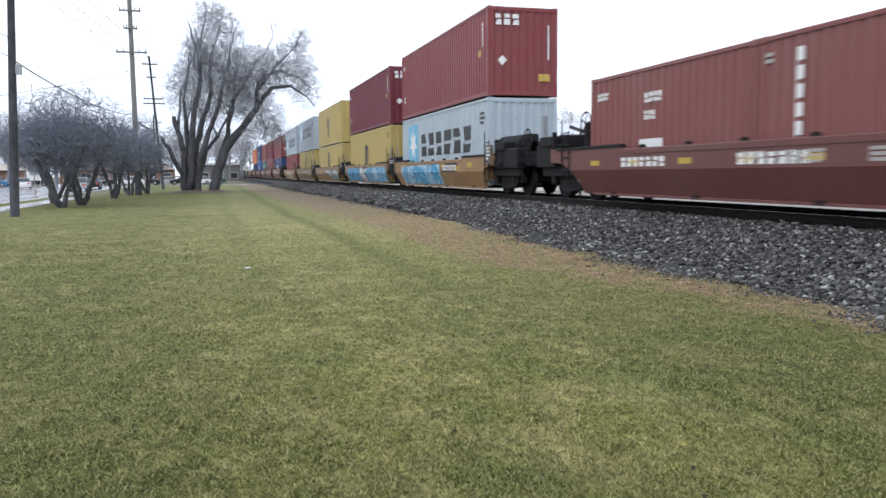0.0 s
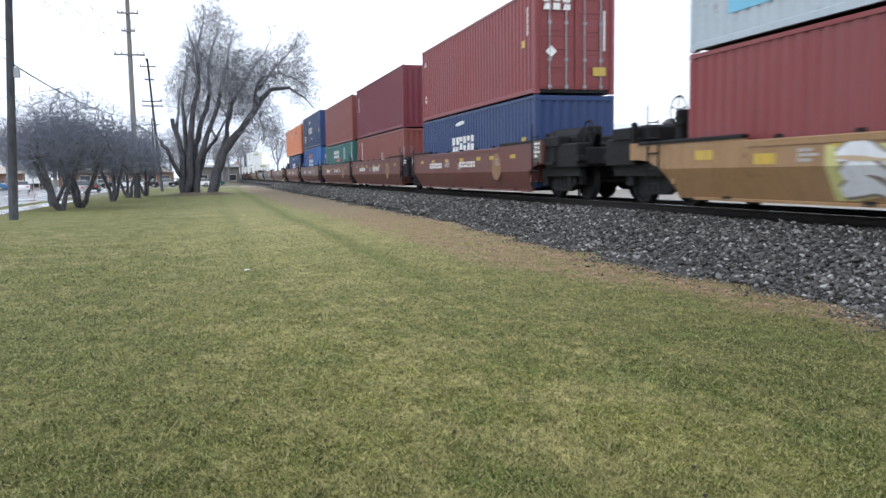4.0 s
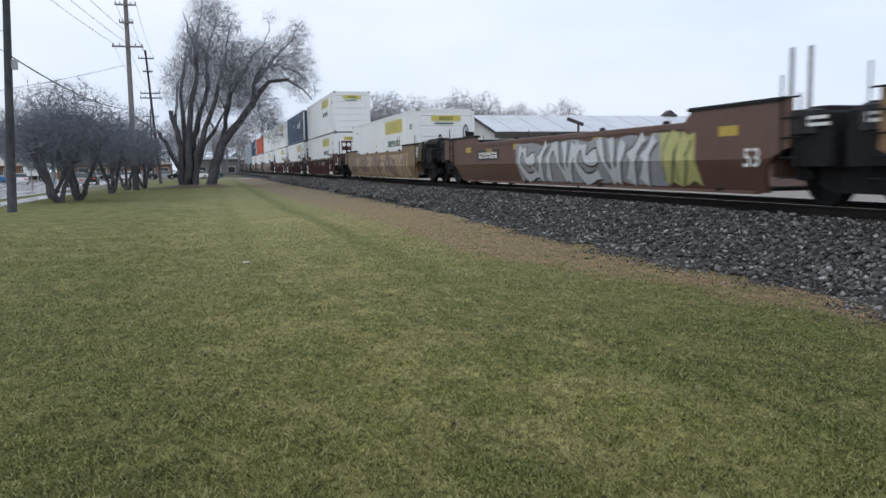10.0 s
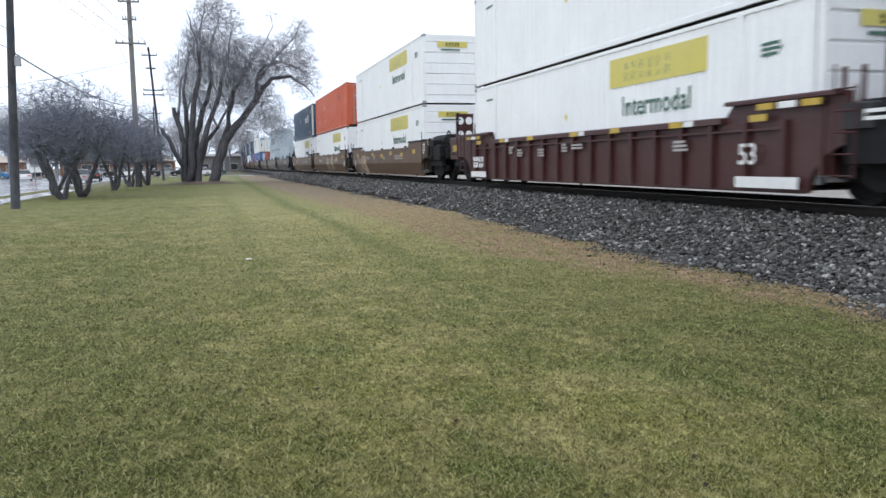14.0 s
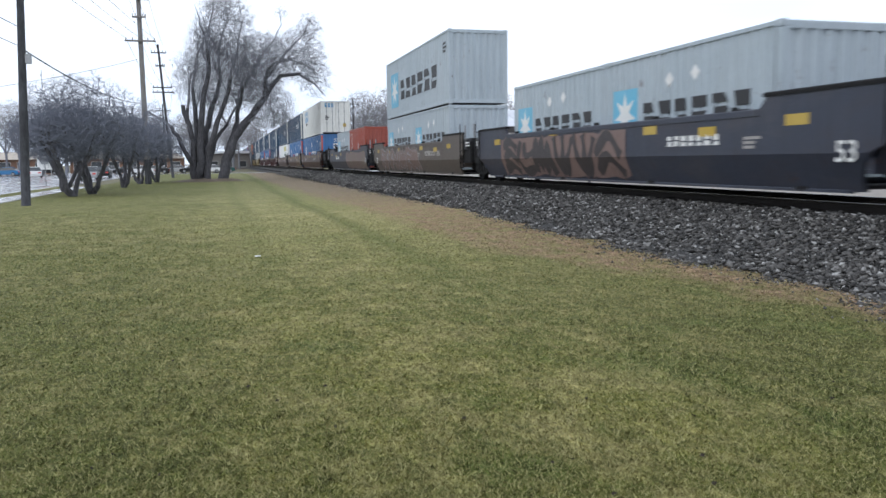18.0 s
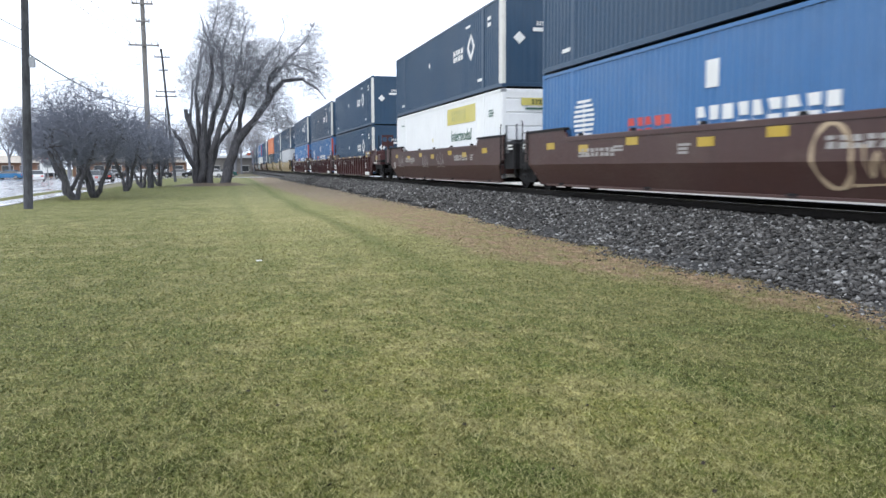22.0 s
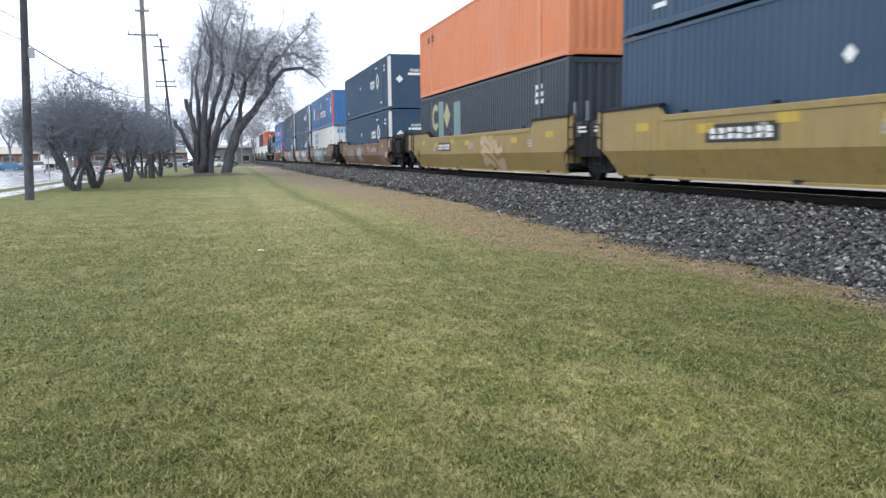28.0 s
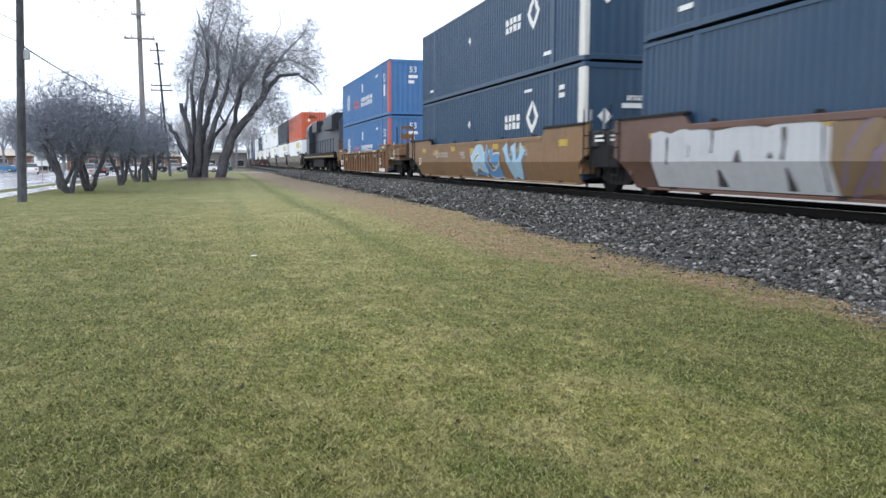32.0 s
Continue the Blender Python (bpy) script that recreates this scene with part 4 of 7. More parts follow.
def auto(x, y, turn, k):
    ob = thing("parked_car", f"{CARNAMES[k]} parked car beside the road", "car", "parked cars", (x, y, -0.14), turn)
    mat = CARPAINT[k]
    def body(mb):
        mb.poly([(-2.2, 0.28), (2.15, 0.28), (2.25, 0.55), (2.15, 0.78), (1.2, 0.92), (-1.5, 0.95), (-2.15, 0.9), (-2.25, 0.55)], "x", -0.88, 0.88)
    def cabin(mb):
        mb.add([(-0.84, -1.7, 0.94), (0.84, -1.7, 0.94), (0.84, 1.2, 0.91), (-0.84, 1.2, 0.91), (-0.66, -1.15, 1.45), (0.66, -1.15, 1.45), (0.66, 0.35, 1.47), (-0.66, 0.35, 1.47)],
               [(4, 5, 6, 7), (0, 1, 5, 4), (1, 2, 6, 5), (2, 3, 7, 6), (3, 0, 4, 7)])
    part("body", shape("carbody", mat, body), ob)
    part("glasshouse", shape("carglass", GLASS, cabin), ob)
    part("roof", shape("carroof", mat, lambda m: m.slab(-0.67, 0.67, -1.16, 0.37, 1.44, 1.50, 0.02)), ob)
    for sx in (-0.8, 0.8):
        for sy in (-1.4, 1.4):
            wl = part("wheel", shape("cartyre", BLACK, lambda m: m.lathe([(-0.1, 0.24), (-0.1, 0.31), (-0.07, 0.33), (0.07, 0.33), (0.1, 0.31), (0.1, 0.24)], 16, "x")), ob, (sx, sy, 0.33))
            part("rim", shape("carrim", GALV, lambda m: m.lathe([(-0.105, 0.20), (-0.08, 0.22), (0.08, 0.22), (0.105, 0.20)], 12, "x")), wl)
    for sx in (-0.6, 0.6):
        part("headlight", shape("carlamp", WHITE, lambda m: m.slab(-0.18, 0.18, 2.18, 2.24, 0.58, 0.72, 0.01)), ob, (sx, 0, 0))
        part("tail_light", shape("cartail", REDMARK, lambda m: m.slab(-0.16, 0.16, -2.24, -2.19, 0.62, 0.80, 0.01)), ob, (sx, 0, 0))


def town():
    shop(-46, 176, 13, 9, 2.9, BRICKWALL, ROOFTAN, "low brown brick shop with a tan hipped roof")
    shop(-58, 160, 11, 10, 2.8, plain("orange_wall", (0.42, 0.20, 0.10, 1), 0.8), ROOFTAN, "low orange-walled shop with a tan roof")
    shop(-31, 186, 14, 9, 3.0, BRICKWALL, ROOFTAN, "long low brick shop with a tan roof", None)
    grey = plain("weathered_grey_wall", (0.20, 0.19, 0.18, 1), 0.85, 0.0, 0.25, 3)
    shop(-4, 240, 12, 9, 4.5, grey, ROOFPALE, "two-storey grey house beyond the crossing", None, True)
    shop(-24, 230, 14, 9, 3.2, BRICKWALL, ROOFTAN, "low brick building down the street")
    ob = thing("sign_pylon", "white roadside sign pylon with a red panel", "sign", "", (-28.5, 148, -0.15))
    part("panel", shape("pylonpanel", WHITE, lambda m: m.slab(-1.2, 1.2, -0.2, 0.2, 1.0, 3.6, 0.03)), ob)
    part("red_panel", shape("pylonred", REDMARK, lambda m: m.slab(-0.75, 0.75, -0.26, -0.21, 2.75, 3.75, 0.02)), ob)
    for s in (-0.9, 0.9):
        part("leg", shape("pylonleg", GALV, lambda m: m.tube((0, 0, 0), (0, 0, 1.0), 0.08, k=8)), ob, (s, 0, 0))
    ob = thing("street_sign", "small roadside sign on a thin steel post", "sign", "", (-12.2, 63.3, -0.1))
    part("post", shape("signpost", GALV, lambda m: m.tube((0, 0, 0), (0, 0, 2.3), 0.035, k=8)), ob)
    part("plate", shape("signplate", GALV, lambda m: m.slab(-0.25, 0.25, -0.03, -0.02, 1.7, 2.3, 0.005)), ob)
    spots = [(-34, 146, 1.4, 2), (-24.5, 120, 0.2, 0), (-22, 150, 1.5, 1), (-19, 152, 1.4, 3), (-16, 150, 1.6, 1), (-13.4, 148, 1.5, 0), (-11, 150, 1.5, 1), (-8, 151, 1.5, 3), (-5, 150, 1.6, 1), (-2.2, 150, 1.5, 0), (0.2, 152, 1.5, 5),
             (-38, 152, 1.4, 4), (-30, 158, 1.4, 1), (-14.5, 110, 0.05, 1), (-13.9, 96, 0.0, 3)]
    for x, y, t, k in spots:
        auto(x, y, t, k)


def litter():
    """A crumpled scrap of white paper on the grass."""
    rnd = random.Random(2)
    mb = MB()
    n = 5
    mb.v = [(0.022 * (i - 2) + rnd.uniform(-0.008, 0.008), 0.02 * (j - 2), 0.008 + rnd.uniform(0, 0.018)) for j in range(n) for i in range(n)]
    mb.f = [(j * n + i, j * n + i + 1, (j + 1) * n + i + 1, (j + 1) * n + i) for j in range(n - 1) for i in range(n - 1)]
    ob = tagged(new("paper_scrap", mb.mesh("paper_scrap", WHITE)), "crumpled white paper scrap lying on the grass", "litter")
    ob.location = (0.5, 13.0, height(0.5, 13.0) + 0.01)


def dead_leaves():
    """Small curled dark leaves and clods scattered over the turf; one joined mesh."""
    rng = np.random.default_rng(21)
    mb = MB()
    for _ in range(110):
        a, d = rng.uniform(-0.42, 0.85), 3.2 + 24 * rng.uniform() ** 1.8
        x, y = d * math.sin(a), d * math.cos(a)
        if not -8 < x < 6.2:
            continue
        r, w = rng.uniform(0.008, 0.022), rng.uniform(0, 6.3)
        c, q = math.cos(w) * r, math.sin(w) * r
        z = height(x, y) + 0.008
        mb.add([(x - c, y - q, z + 0.3 * r), (x + 0.5 * q, y - 0.5 * c, z), (x + c, y + q, z + 0.6 * r), (x - 0.5 * q, y + 0.5 * c, z + 0.7 * r), (x, y, z)], [(0, 1, 4), (1, 2, 4), (2, 3, 4), (3, 0, 4)])
    structure("dead_leaves", mb, plain("dead_leaf", (0.045, 0.036, 0.026, 1), 0.9, 0.0, 0.5, 9, 0), "small dark dead leaves scattered over the lawn", "leaves", "stuff")


ground()
litter()
dead_leaves()
street()
stone_bed()
track()
poles()
big_tree()
soil_mounds()
small_trees()
far_trees()
shed()
town()


# ---- the train: containers ----
C = {  # container paints
    "oxide": paint("container_oxide_red", (0.215, 0.042, 0.044, 1), 0.4, 0.5),
    "maroon": paint("container_maroon", (0.155, 0.026, 0.040, 1), 0.4, 0.4),
    "rust": paint("container_rust_brown", (0.212, 0.064, 0.054, 1), 0.4, 0.5),
    "brick": paint("container_brick_red", (0.330, 0.075, 0.051, 1), 0.4, 0.3),
    "grey": paint("container_pale_grey", (0.385, 0.445, 0.490, 1), 0.4, 0.6),
    "yellow": paint("container_ochre_yellow", (0.455, 0.345, 0.112, 1), 0.4, 0.4),
    "navy": paint("container_navy", (0.022, 0.046, 0.135, 1), 0.3, 0.2),
    "azure": paint("container_azure", (0.022, 0.115, 0.360, 1), 0.3, 0.2),
    "teal": paint("container_teal", (0.030, 0.125, 0.115, 1), 0.3, 0.2),
    "slate": paint("container_slate_blue", (0.024, 0.061, 0.114, 1), 0.3, 0.1),
    "stack": paint("container_royal_blue", (0.051, 0.160, 0.360, 1), 0.35, 0.2),
    "orange": paint("container_orange", (0.640, 0.205, 0.075, 1), 0.35, 0.2),
    "vermilion": paint("container_vermilion", (0.560, 0.105, 0.036, 1), 0.35, 0.2),
    "white": paint("container_white", (0.800, 0.811, 0.811, 1), 0.16, 0.10),
    "silver": paint("container_silver_grey", (0.451, 0.470, 0.490, 1), 0.3, 0.1),
    "cream": paint("container_cream_white", (0.720, 0.720, 0.681, 1), 0.3, 0.5),
    "char": paint("container_charcoal_blue", (0.034, 0.045, 0.062, 1), 0.35, 0.1),
}
POSTWHITE = paint("corner_post_white", (0.66, 0.65, 0.60, 1), 0.45, 0.5)
POSTRED = paint("corner_post_red", (0.56, 0.085, 0.050, 1), 0.3, 0.3)
GAPBLACK = plain("container_underside", (0.02, 0.02, 0.02, 1), 0.8)
COLOURS = {"oxide": "oxide red", "maroon": "dark maroon", "rust": "rust brown", "brick": "brick red", "grey": "pale grey", "yellow": "ochre yellow",
           "navy": "navy blue", "azure": "bright blue", "teal": "teal green", "slate": "dark slate blue", "stack": "royal blue", "orange": "orange",
           "vermilion": "vermilion", "white": "white", "silver": "silver grey", "cream": "cream white", "char": "charcoal blue"}


def wave(n0, n1, pitch, depth):
    """Trapezoid corrugation between two ends: (along, inset) pairs."""
    n = max(1, round((n1 - n0) / pitch))
    p = (n1 - n0) / n
    out = [(n0, 0.0)]
    for i in range(n):
        a = n0 + i * p
        out += [(a + 0.30 * p, 0.0), (a + 0.45 * p, depth), (a + 0.78 * p, depth), (a + 0.95 * p, 0.0)]
    return out + [(n1, 0.0)]


def side_sheet(mb, L, w, z0, z1, pitch, depth, sign):
    pts = wave(-L / 2 + 0.15, L / 2 - 0.15, pitch, depth)
    vs, fs = [], []
    for a, d in pts:
        vs += [(sign * (w / 2 - 0.012 - d), a, z0), (sign * (w / 2 - 0.012 - d), a, z1)]
    for i in range(len(pts) - 1):
        k = 2 * i
        fs.append((k, k + 2, k + 3, k + 1) if sign > 0 else (k, k + 1, k + 3, k + 2))
    mb.add(vs, fs)


def end_sheet(mb, w, y, z0, z1, pitch, depth, sign, level=False):
    vs, fs = [], []
    if level:  # corrugation that runs across
        n = max(1, round((z1 - z0) / pitch))
        p = (z1 - z0) / n
        pts = [(z0, 0.0)] + [(z0 + (k + f) * p, d) for k in range(n) for f, d in ((0.42, 0.0), (0.46, depth), (0.54, depth), (0.58, 0.0))] + [(z1, 0.0)]
        for a, d in pts:
            vs += [(-w / 2 + 0.12, y - sign * (0.01 + d), a), (w / 2 - 0.12, y - sign * (0.01 + d), a)]
    else:
        pts = wave(-w / 2 + 0.12, w / 2 - 0.12, pitch, depth)
        for a, d in pts:
            vs += [(a, y - sign * (0.01 + d), z0), (a, y - sign * (0.01 + d), z1)]
    for i in range(len(pts) - 1):
        k = 2 * i
        fs.append((k, k + 2, k + 3, k + 1))
    mb.add(vs, fs)


def container(along, z, size, colour, door=False, post=None, marks=(), extra="", lines=False):
    """A steel box. size: 20, 40 or 53 (feet). z: its underside above the rail. marks: see mark()."""
    L, w, h = {20: (6.06, 2.44, 2.59), 40: (12.19, 2.44, 2.88), 41: (12.19, 2.44, 2.59), 53: (16.15, 2.59, 2.87)}[size]
    mat = C[colour]
    words = {20: "twenty-foot", 40: "forty-foot", 41: "forty-foot", 53: "long"}[size]
    ob = thing("shipping_container", f"{COLOURS[colour]} {words} container{extra} in well car", "shipping container", "containers on the train")
    pitch, depth = (0.28, 0.036) if size != 53 else (0.22, 0.028)
    if size == 53 and lines:
        pitch, depth = 0.30, 0.022
    for s in (-1, 1):
        part("side_wall", shape(("side", size, s, pitch), mat, lambda mb: side_sheet(mb, L, w, 0.13, h - 0.07, pitch, depth, s)), ob)
        part("top_rail", shape(("toprail", size, s), mat, lambda mb: mb.slab(s * w / 2 - (0.06 if s > 0 else 0), s * w / 2 + (0.06 if s < 0 else 0), -L / 2 + 0.16, L / 2 - 0.16, h - 0.09, h - 0.015, 0.012)), ob)
        part("bottom_rail", shape(("botrail", size, s), mat, lambda mb: mb.slab(s * w / 2 - (0.07 if s > 0 else -0.0), s * w / 2 + (0.07 if s < 0 else 0), -L / 2 + 0.16, L / 2 - 0.16, 0.03, 0.15, 0.012)), ob)
    part("roof", shape(("roof", size), mat, lambda mb: mb.slab(-w / 2 + 0.03, w / 2 - 0.03, -L / 2 + 0.1, L / 2 - 0.1, h - 0.06, h - 0.025, 0.01)), ob)
    part("floor_pan", shape(("pan", size), GAPBLACK, lambda mb: mb.box(-w / 2 + 0.08, w / 2 - 0.08, -L / 2 + 0.1, L / 2 - 0.1, 0.04, 0.13)), ob)
    pm = post or mat
    pw = 0.34 if (post is not None) else 0.13
    for sx in (-1, 1):
        for sy in (-1, 1):
            wide = pw if sy < 0 else 0.13
            part("corner_post", shape(("post", size, sx, sy, wide), pm if sy < 0 else mat, lambda mb: mb.slab(
                min(sx * w / 2, sx * (w / 2 - 0.13)), max(sx * w / 2, sx * (w / 2 - 0.13)),
                min(sy * L / 2, sy * (L / 2 - wide)), max(sy * L / 2, sy * (L / 2 - wide)), 0.118, h - 0.118, 0.02)), ob)
            for zz in (0.0, h - 0.118):
                part("corner_casting", shape(("casting", size, sx, sy), GALV if size == 53 and lines else mat, lambda mb: mb.slab(
                    min(sx * (w / 2 + 0.004), sx * (w / 2 - 0.16)), max(sx * (w / 2 + 0.004), sx * (w / 2 - 0.16)),
                    min(sy * (L / 2 + 0.004), sy * (L / 2 - 0.178)), max(sy * (L / 2 + 0.004), sy * (L / 2 - 0.178)), 0, 0.118, 0.02)), ob, (0, 0, zz))
    if size == 53:  # lifting posts at the forty-foot marks
        for sx in (-1, 1):
            for sy in (-1, 1):
                part("lift_post", shape(("lift", sx), mat, lambda mb: mb.slab(min(sx * (w / 2 + 0.004), sx * (w / 2 - 0.05)), max(sx * (w / 2 + 0.004), sx * (w / 2 - 0.05)),
                                                                              -0.10, 0.10, 0.02, h - 0.02, 0.01)), ob, (0, sy * 6.1, 0))
    for sy in (-1, 1):
        y = sy * L / 2
        if (sy < 0) == door:
            for sx in (-1, 1):
                part("door", shape(("door", size, sx, sy), mat, lambda mb: (mb.slab(min(sx * 0.012, sx * (w / 2 - 0.13)), max(sx * 0.012, sx * (w / 2 - 0.13)),
                     min(y - sy * 0.05, y - sy * 0.11), max(y - sy * 0.05, y - sy * 0.11), 0.13, h - 0.13, 0.015),
                     [mb.slab(min(sx * 0.10, sx * (w / 2 - 0.22)), max(sx * 0.10, sx * (w / 2 - 0.22)), min(y - sy * 0.035, y - sy * 0.06), max(y - sy * 0.035, y - sy * 0.06), q, q + 0.36, 0.012)
                      for q in (0.22, 0.72, 1.22, 1.72, 2.22)])), ob, label="corrugated cargo door")
                for q in (0.28, 0.78) if door else ():
                    part("lock_rod", shape(("rod", h, sy), GALV, lambda mb: (mb.tube((0, y + sy * 0.0, 0.10), (0, y, h - 0.10), 0.02, k=8),
                         [mb.box(-0.05, 0.05, y - 0.035, y + 0.02, q2, q2 + 0.07) for q2 in (0.16, 0.9, 1.9, h - 0.25)])), ob, (sx * q, 0, 0), "galvanised locking rod")
        else:
            level = size == 53 and colour in ("white", "silver")
            part("end_wall", shape(("end", size, sy, level, colour), mat, lambda mb: end_sheet(mb, w, y, 0.13, h - 0.12, 0.42 if level else 0.27, 0.04 if colour != "slate" else 0.012, sy, level)), ob)
            part("end_sill", shape(("sill", size, sy), mat, lambda mb: mb.slab(-w / 2 + 0.13, w / 2 - 0.13, min(y, y - sy * 0.1), max(y, y - sy * 0.1), 0.03, 0.16, 0.012)), ob)
            part("end_header", shape(("header", size, sy), mat, lambda mb: mb.slab(-w / 2 + 0.13, w / 2 - 0.13, min(y, y - sy * 0.1), max(y, y - sy * 0.1), h - 0.15, h - 0.02, 0.012)), ob)
    for k in marks:
        mark(ob, L, w, h, *k)
    MOVING.append((ob, along, z))
    return ob


def flat(pts, tag, mat, where):
    """Outlines (u to the viewer's right, z) on the side facing the lawn or on the leading end, a few millimetres proud."""
    def fill(mb):
        seen = {}

        def vert(u, q, deep):
            k = (round(u, 4), round(q, 4), deep)
            if k not in seen:
                seen[k] = len(mb.v)
                d = where[1] + (0.008 if deep else 0)
                mb.v.append((d, -u, q) if where[0] == "side" else (u, d, q))
            return seen[k]

        for poly in pts:
            n = len(poly)
            a, b = [vert(u, q, 0) for u, q in poly], [vert(u, q, 1) for u, q in poly]
            mb.f += [tuple(a)] + [(a[i], b[i], b[(i + 1) % n], a[(i + 1) % n]) for i in range(n)]
    return shape(("mark", tag, where), mat, fill)


def rect(u0, u1, z0, z1):
    return [(u0, z0), (u1, z0), (u1, z1), (u0, z1)]


def blocks(n, H, seed, W=0):
    """A row of n plain pairs of stacked slabs, as long and high as a painted name; centred, or W long."""
    rnd = random.Random(seed)
    out, u = [], 0.0
    for i in range(n):
        w = H * rnd.uniform(0.50, 0.66)
        cut = H * rnd.uniform(0.38, 0.62)
        gap = H * 0.07
        s, t = rnd.uniform(0.0, 0.30) * w, rnd.uniform(0.0, 0.30) * w
        side = i % 2
        low = [(u, 0), (u + w - s * side, 0), (u + w, cut - gap), (u + s * (1 - side), cut - gap)]
        high = [(u + t * side, cut + gap), (u + w, cut + gap), (u + w - t * (1 - side), H), (u, H)]
        out += [low, high, [low[3], (low[3][0] + 0.03 * H, low[3][1]), high[0]]]
        if i:
            out.append([foot, (u, 0), (foot[0], 0.03 * H)])
        foot = low[1]
        u += w + 0.24 * H
    end = u - 0.24 * H
    f = W / end if W else 1.0
    return [[(x * f - end * f / 2, z) for x, z in p] for p in out]


def comb(rows, spine):
    """Stacked plain lines that hang on a thin upright: rows of (width, bottom, top), top row first."""
    out = [(0, rows[-1][1])]
    for w, a, b in reversed(rows):
        out += [(spine, a), (w, a), (w, b), (spine, b)]
    return [out + [(0, rows[0][2])]]


def star(n, R, r):
    return [((R if i % 2 == 0 else r) * math.sin(math.pi * i / n), (R if i % 2 == 0 else r) * math.cos(math.pi * i / n)) for i in range(2 * n)]


def shifted(polys, du, dz):
    return [[(u + du, q + dz) for u, q in p] for p in polys]


TEXTS = {}


def lettering(body, H):
    """Outline-filled lettering in the built-in font as (u, z) triangles, centred across, H high."""
    if (body, H) not in TEXTS:
        cu = bpy.data.curves.new("lettering", "FONT")
        cu.body, cu.align_x, cu.size, cu.resolution_u, cu.offset = body, "CENTER", H / 0.70, 3, 0.012 * H
        ob = bpy.data.objects.new("lettering", cu)
        scene.collection.objects.link(ob)
        me = bpy.data.meshes.new_from_object(ob.evaluated_get(bpy.context.evaluated_depsgraph_get()))
        TEXTS[body, H] = [[(me.vertices[i].co.x, me.vertices[i].co.y) for i in p.vertices] for p in me.polygons]
        bpy.data.objects.remove(ob)
        bpy.data.curves.remove(cu)
        bpy.data.meshes.remove(me)
    return TEXTS[body, H]


def mark(ob, L, w, h, kind, frac, zc, *a):
    """One sign on a box. frac: from the far end (0) to the leading end (1) of the side, or across the end wall for kinds that start with 'end'."""
    side = ("side", -w / 2 + 0.007)
    if kind.startswith("end"):
        where, u0 = ("end", -L / 2 - 0.016), (frac - 0.5) * w
    else:
        where, u0 = side, (frac - 0.5) * L
    nm, mat, polys = "sign", WHITE, []
    if kind in ("letters", "endletters"):
        n, H, mat, seed = a[:4]
        polys = blocks(n, H, seed, *a[4:])
    elif kind in ("bar", "endbar"):
        W, H, mat = a
        polys = [rect(-W / 2, W / 2, -H / 2, H / 2)]
    elif kind in ("bars", "endbars"):
        n, W, H, mat = a
        rnd = random.Random(n + int(W * 100))
        polys = shifted(comb([(W * rnd.uniform(0.6, 1), -i * H * 1.7, -i * H * 1.7 + H) for i in range(n)], H * 0.06), -W / 2, 0)
    elif kind in ("diamond", "enddiamond"):
        R, mat = a
        polys = [[(0, -R), (R, 0), (0, R), (-R, 0)]]
    elif kind in ("text", "endtext"):
        body, H, mat = a
        polys = lettering(body, H)
    elif kind == "column":  # upright row of blocks
        n, H, mat = a
        polys = shifted(comb([(H * 0.72, -i * H * 1.35, -i * H * 1.35 + H) for i in range(n)], H * 0.05), -H * 0.36, 0)
    elif kind == "starbox":
        S = a[0]
        part("logo_panel", flat([rect(u0 - S / 2, u0 + S / 2, zc - S / 2, zc + S / 2)], (kind, u0, zc, S), SKYBLUE, where), ob, label="light blue square sign")
        where, mat = (where[0], where[1] - 0.004), WHITE
        polys = [star(7, S * 0.44, S * 0.18)]
        nm = "star_sign"
    elif kind == "swoosh":
        S, mat = a
        polys = [[(-S, -0.02 * S), (-0.4 * S, -0.10 * S), (0.3 * S, -0.05 * S), (0.9 * S, -0.02 * S), (S, 0.18 * S), (0.3 * S, 0.20 * S), (-0.5 * S, 0.13 * S)]]
    elif kind == "knot":  # ring of four corner pieces and two bars
        S, mat = a
        ring = star(4, S, S * 0.78)
        inner = [(u * 0.55, q * 0.55) for u, q in ring]
        polys = [ring + [(0, S), (0, S * 0.55)] + inner[:0:-1]]
    elif kind == "open_ring":
        S, mat = a
        arc = [math.radians(42 + 276 * i / 18) for i in range(19)]
        polys = [[(S * math.cos(q), S * math.sin(q)) for q in arc] + [(0.55 * S * math.cos(q), 0.55 * S * math.sin(q)) for q in reversed(arc)]]
    elif kind == "disc":
        S, mat = a
        polys = [[(S * math.cos(i * 0.4488), S * math.sin(i * 0.4488)) for i in range(14)]]
    elif kind == "hexlines":
        S, mat = a
        up = []
        for i in range(9):
            q = S * (-0.85 + 0.2 * i)
            w = math.sqrt(max(0.04, S * S - q * q))
            up += [(0.05 * S, q), (w, q), (w, q + S * 0.11), (0.05 * S, q + S * 0.11)]
        polys = [up + [(-a, b) for a, b in reversed(up)]]
    elif kind == "arch":
        H, mat = a
        s = H * 0.22
        out = [(-0.45 * H, -H / 2)]
        for i in range(3):
            x = -0.45 * H + i * 0.34 * H
            out += [(x + s, -H / 2), (x + s, H / 2 - s - 0.06 * H)] if i == 0 else [(x, H / 2 - s - 0.06 * H), (x, -H / 2), (x + s, -H / 2)] + ([(x + s, H / 2 - s - 0.06 * H)] if i == 1 else [])
        polys = [out + [(0.45 * H, H / 2 - 0.2 * H), (0.30 * H, H / 2), (-0.45 * H, H / 2)]]
    part(nm, flat(shifted(polys, u0, zc), (kind, u0, zc, repr(a)), mat, where), ob)


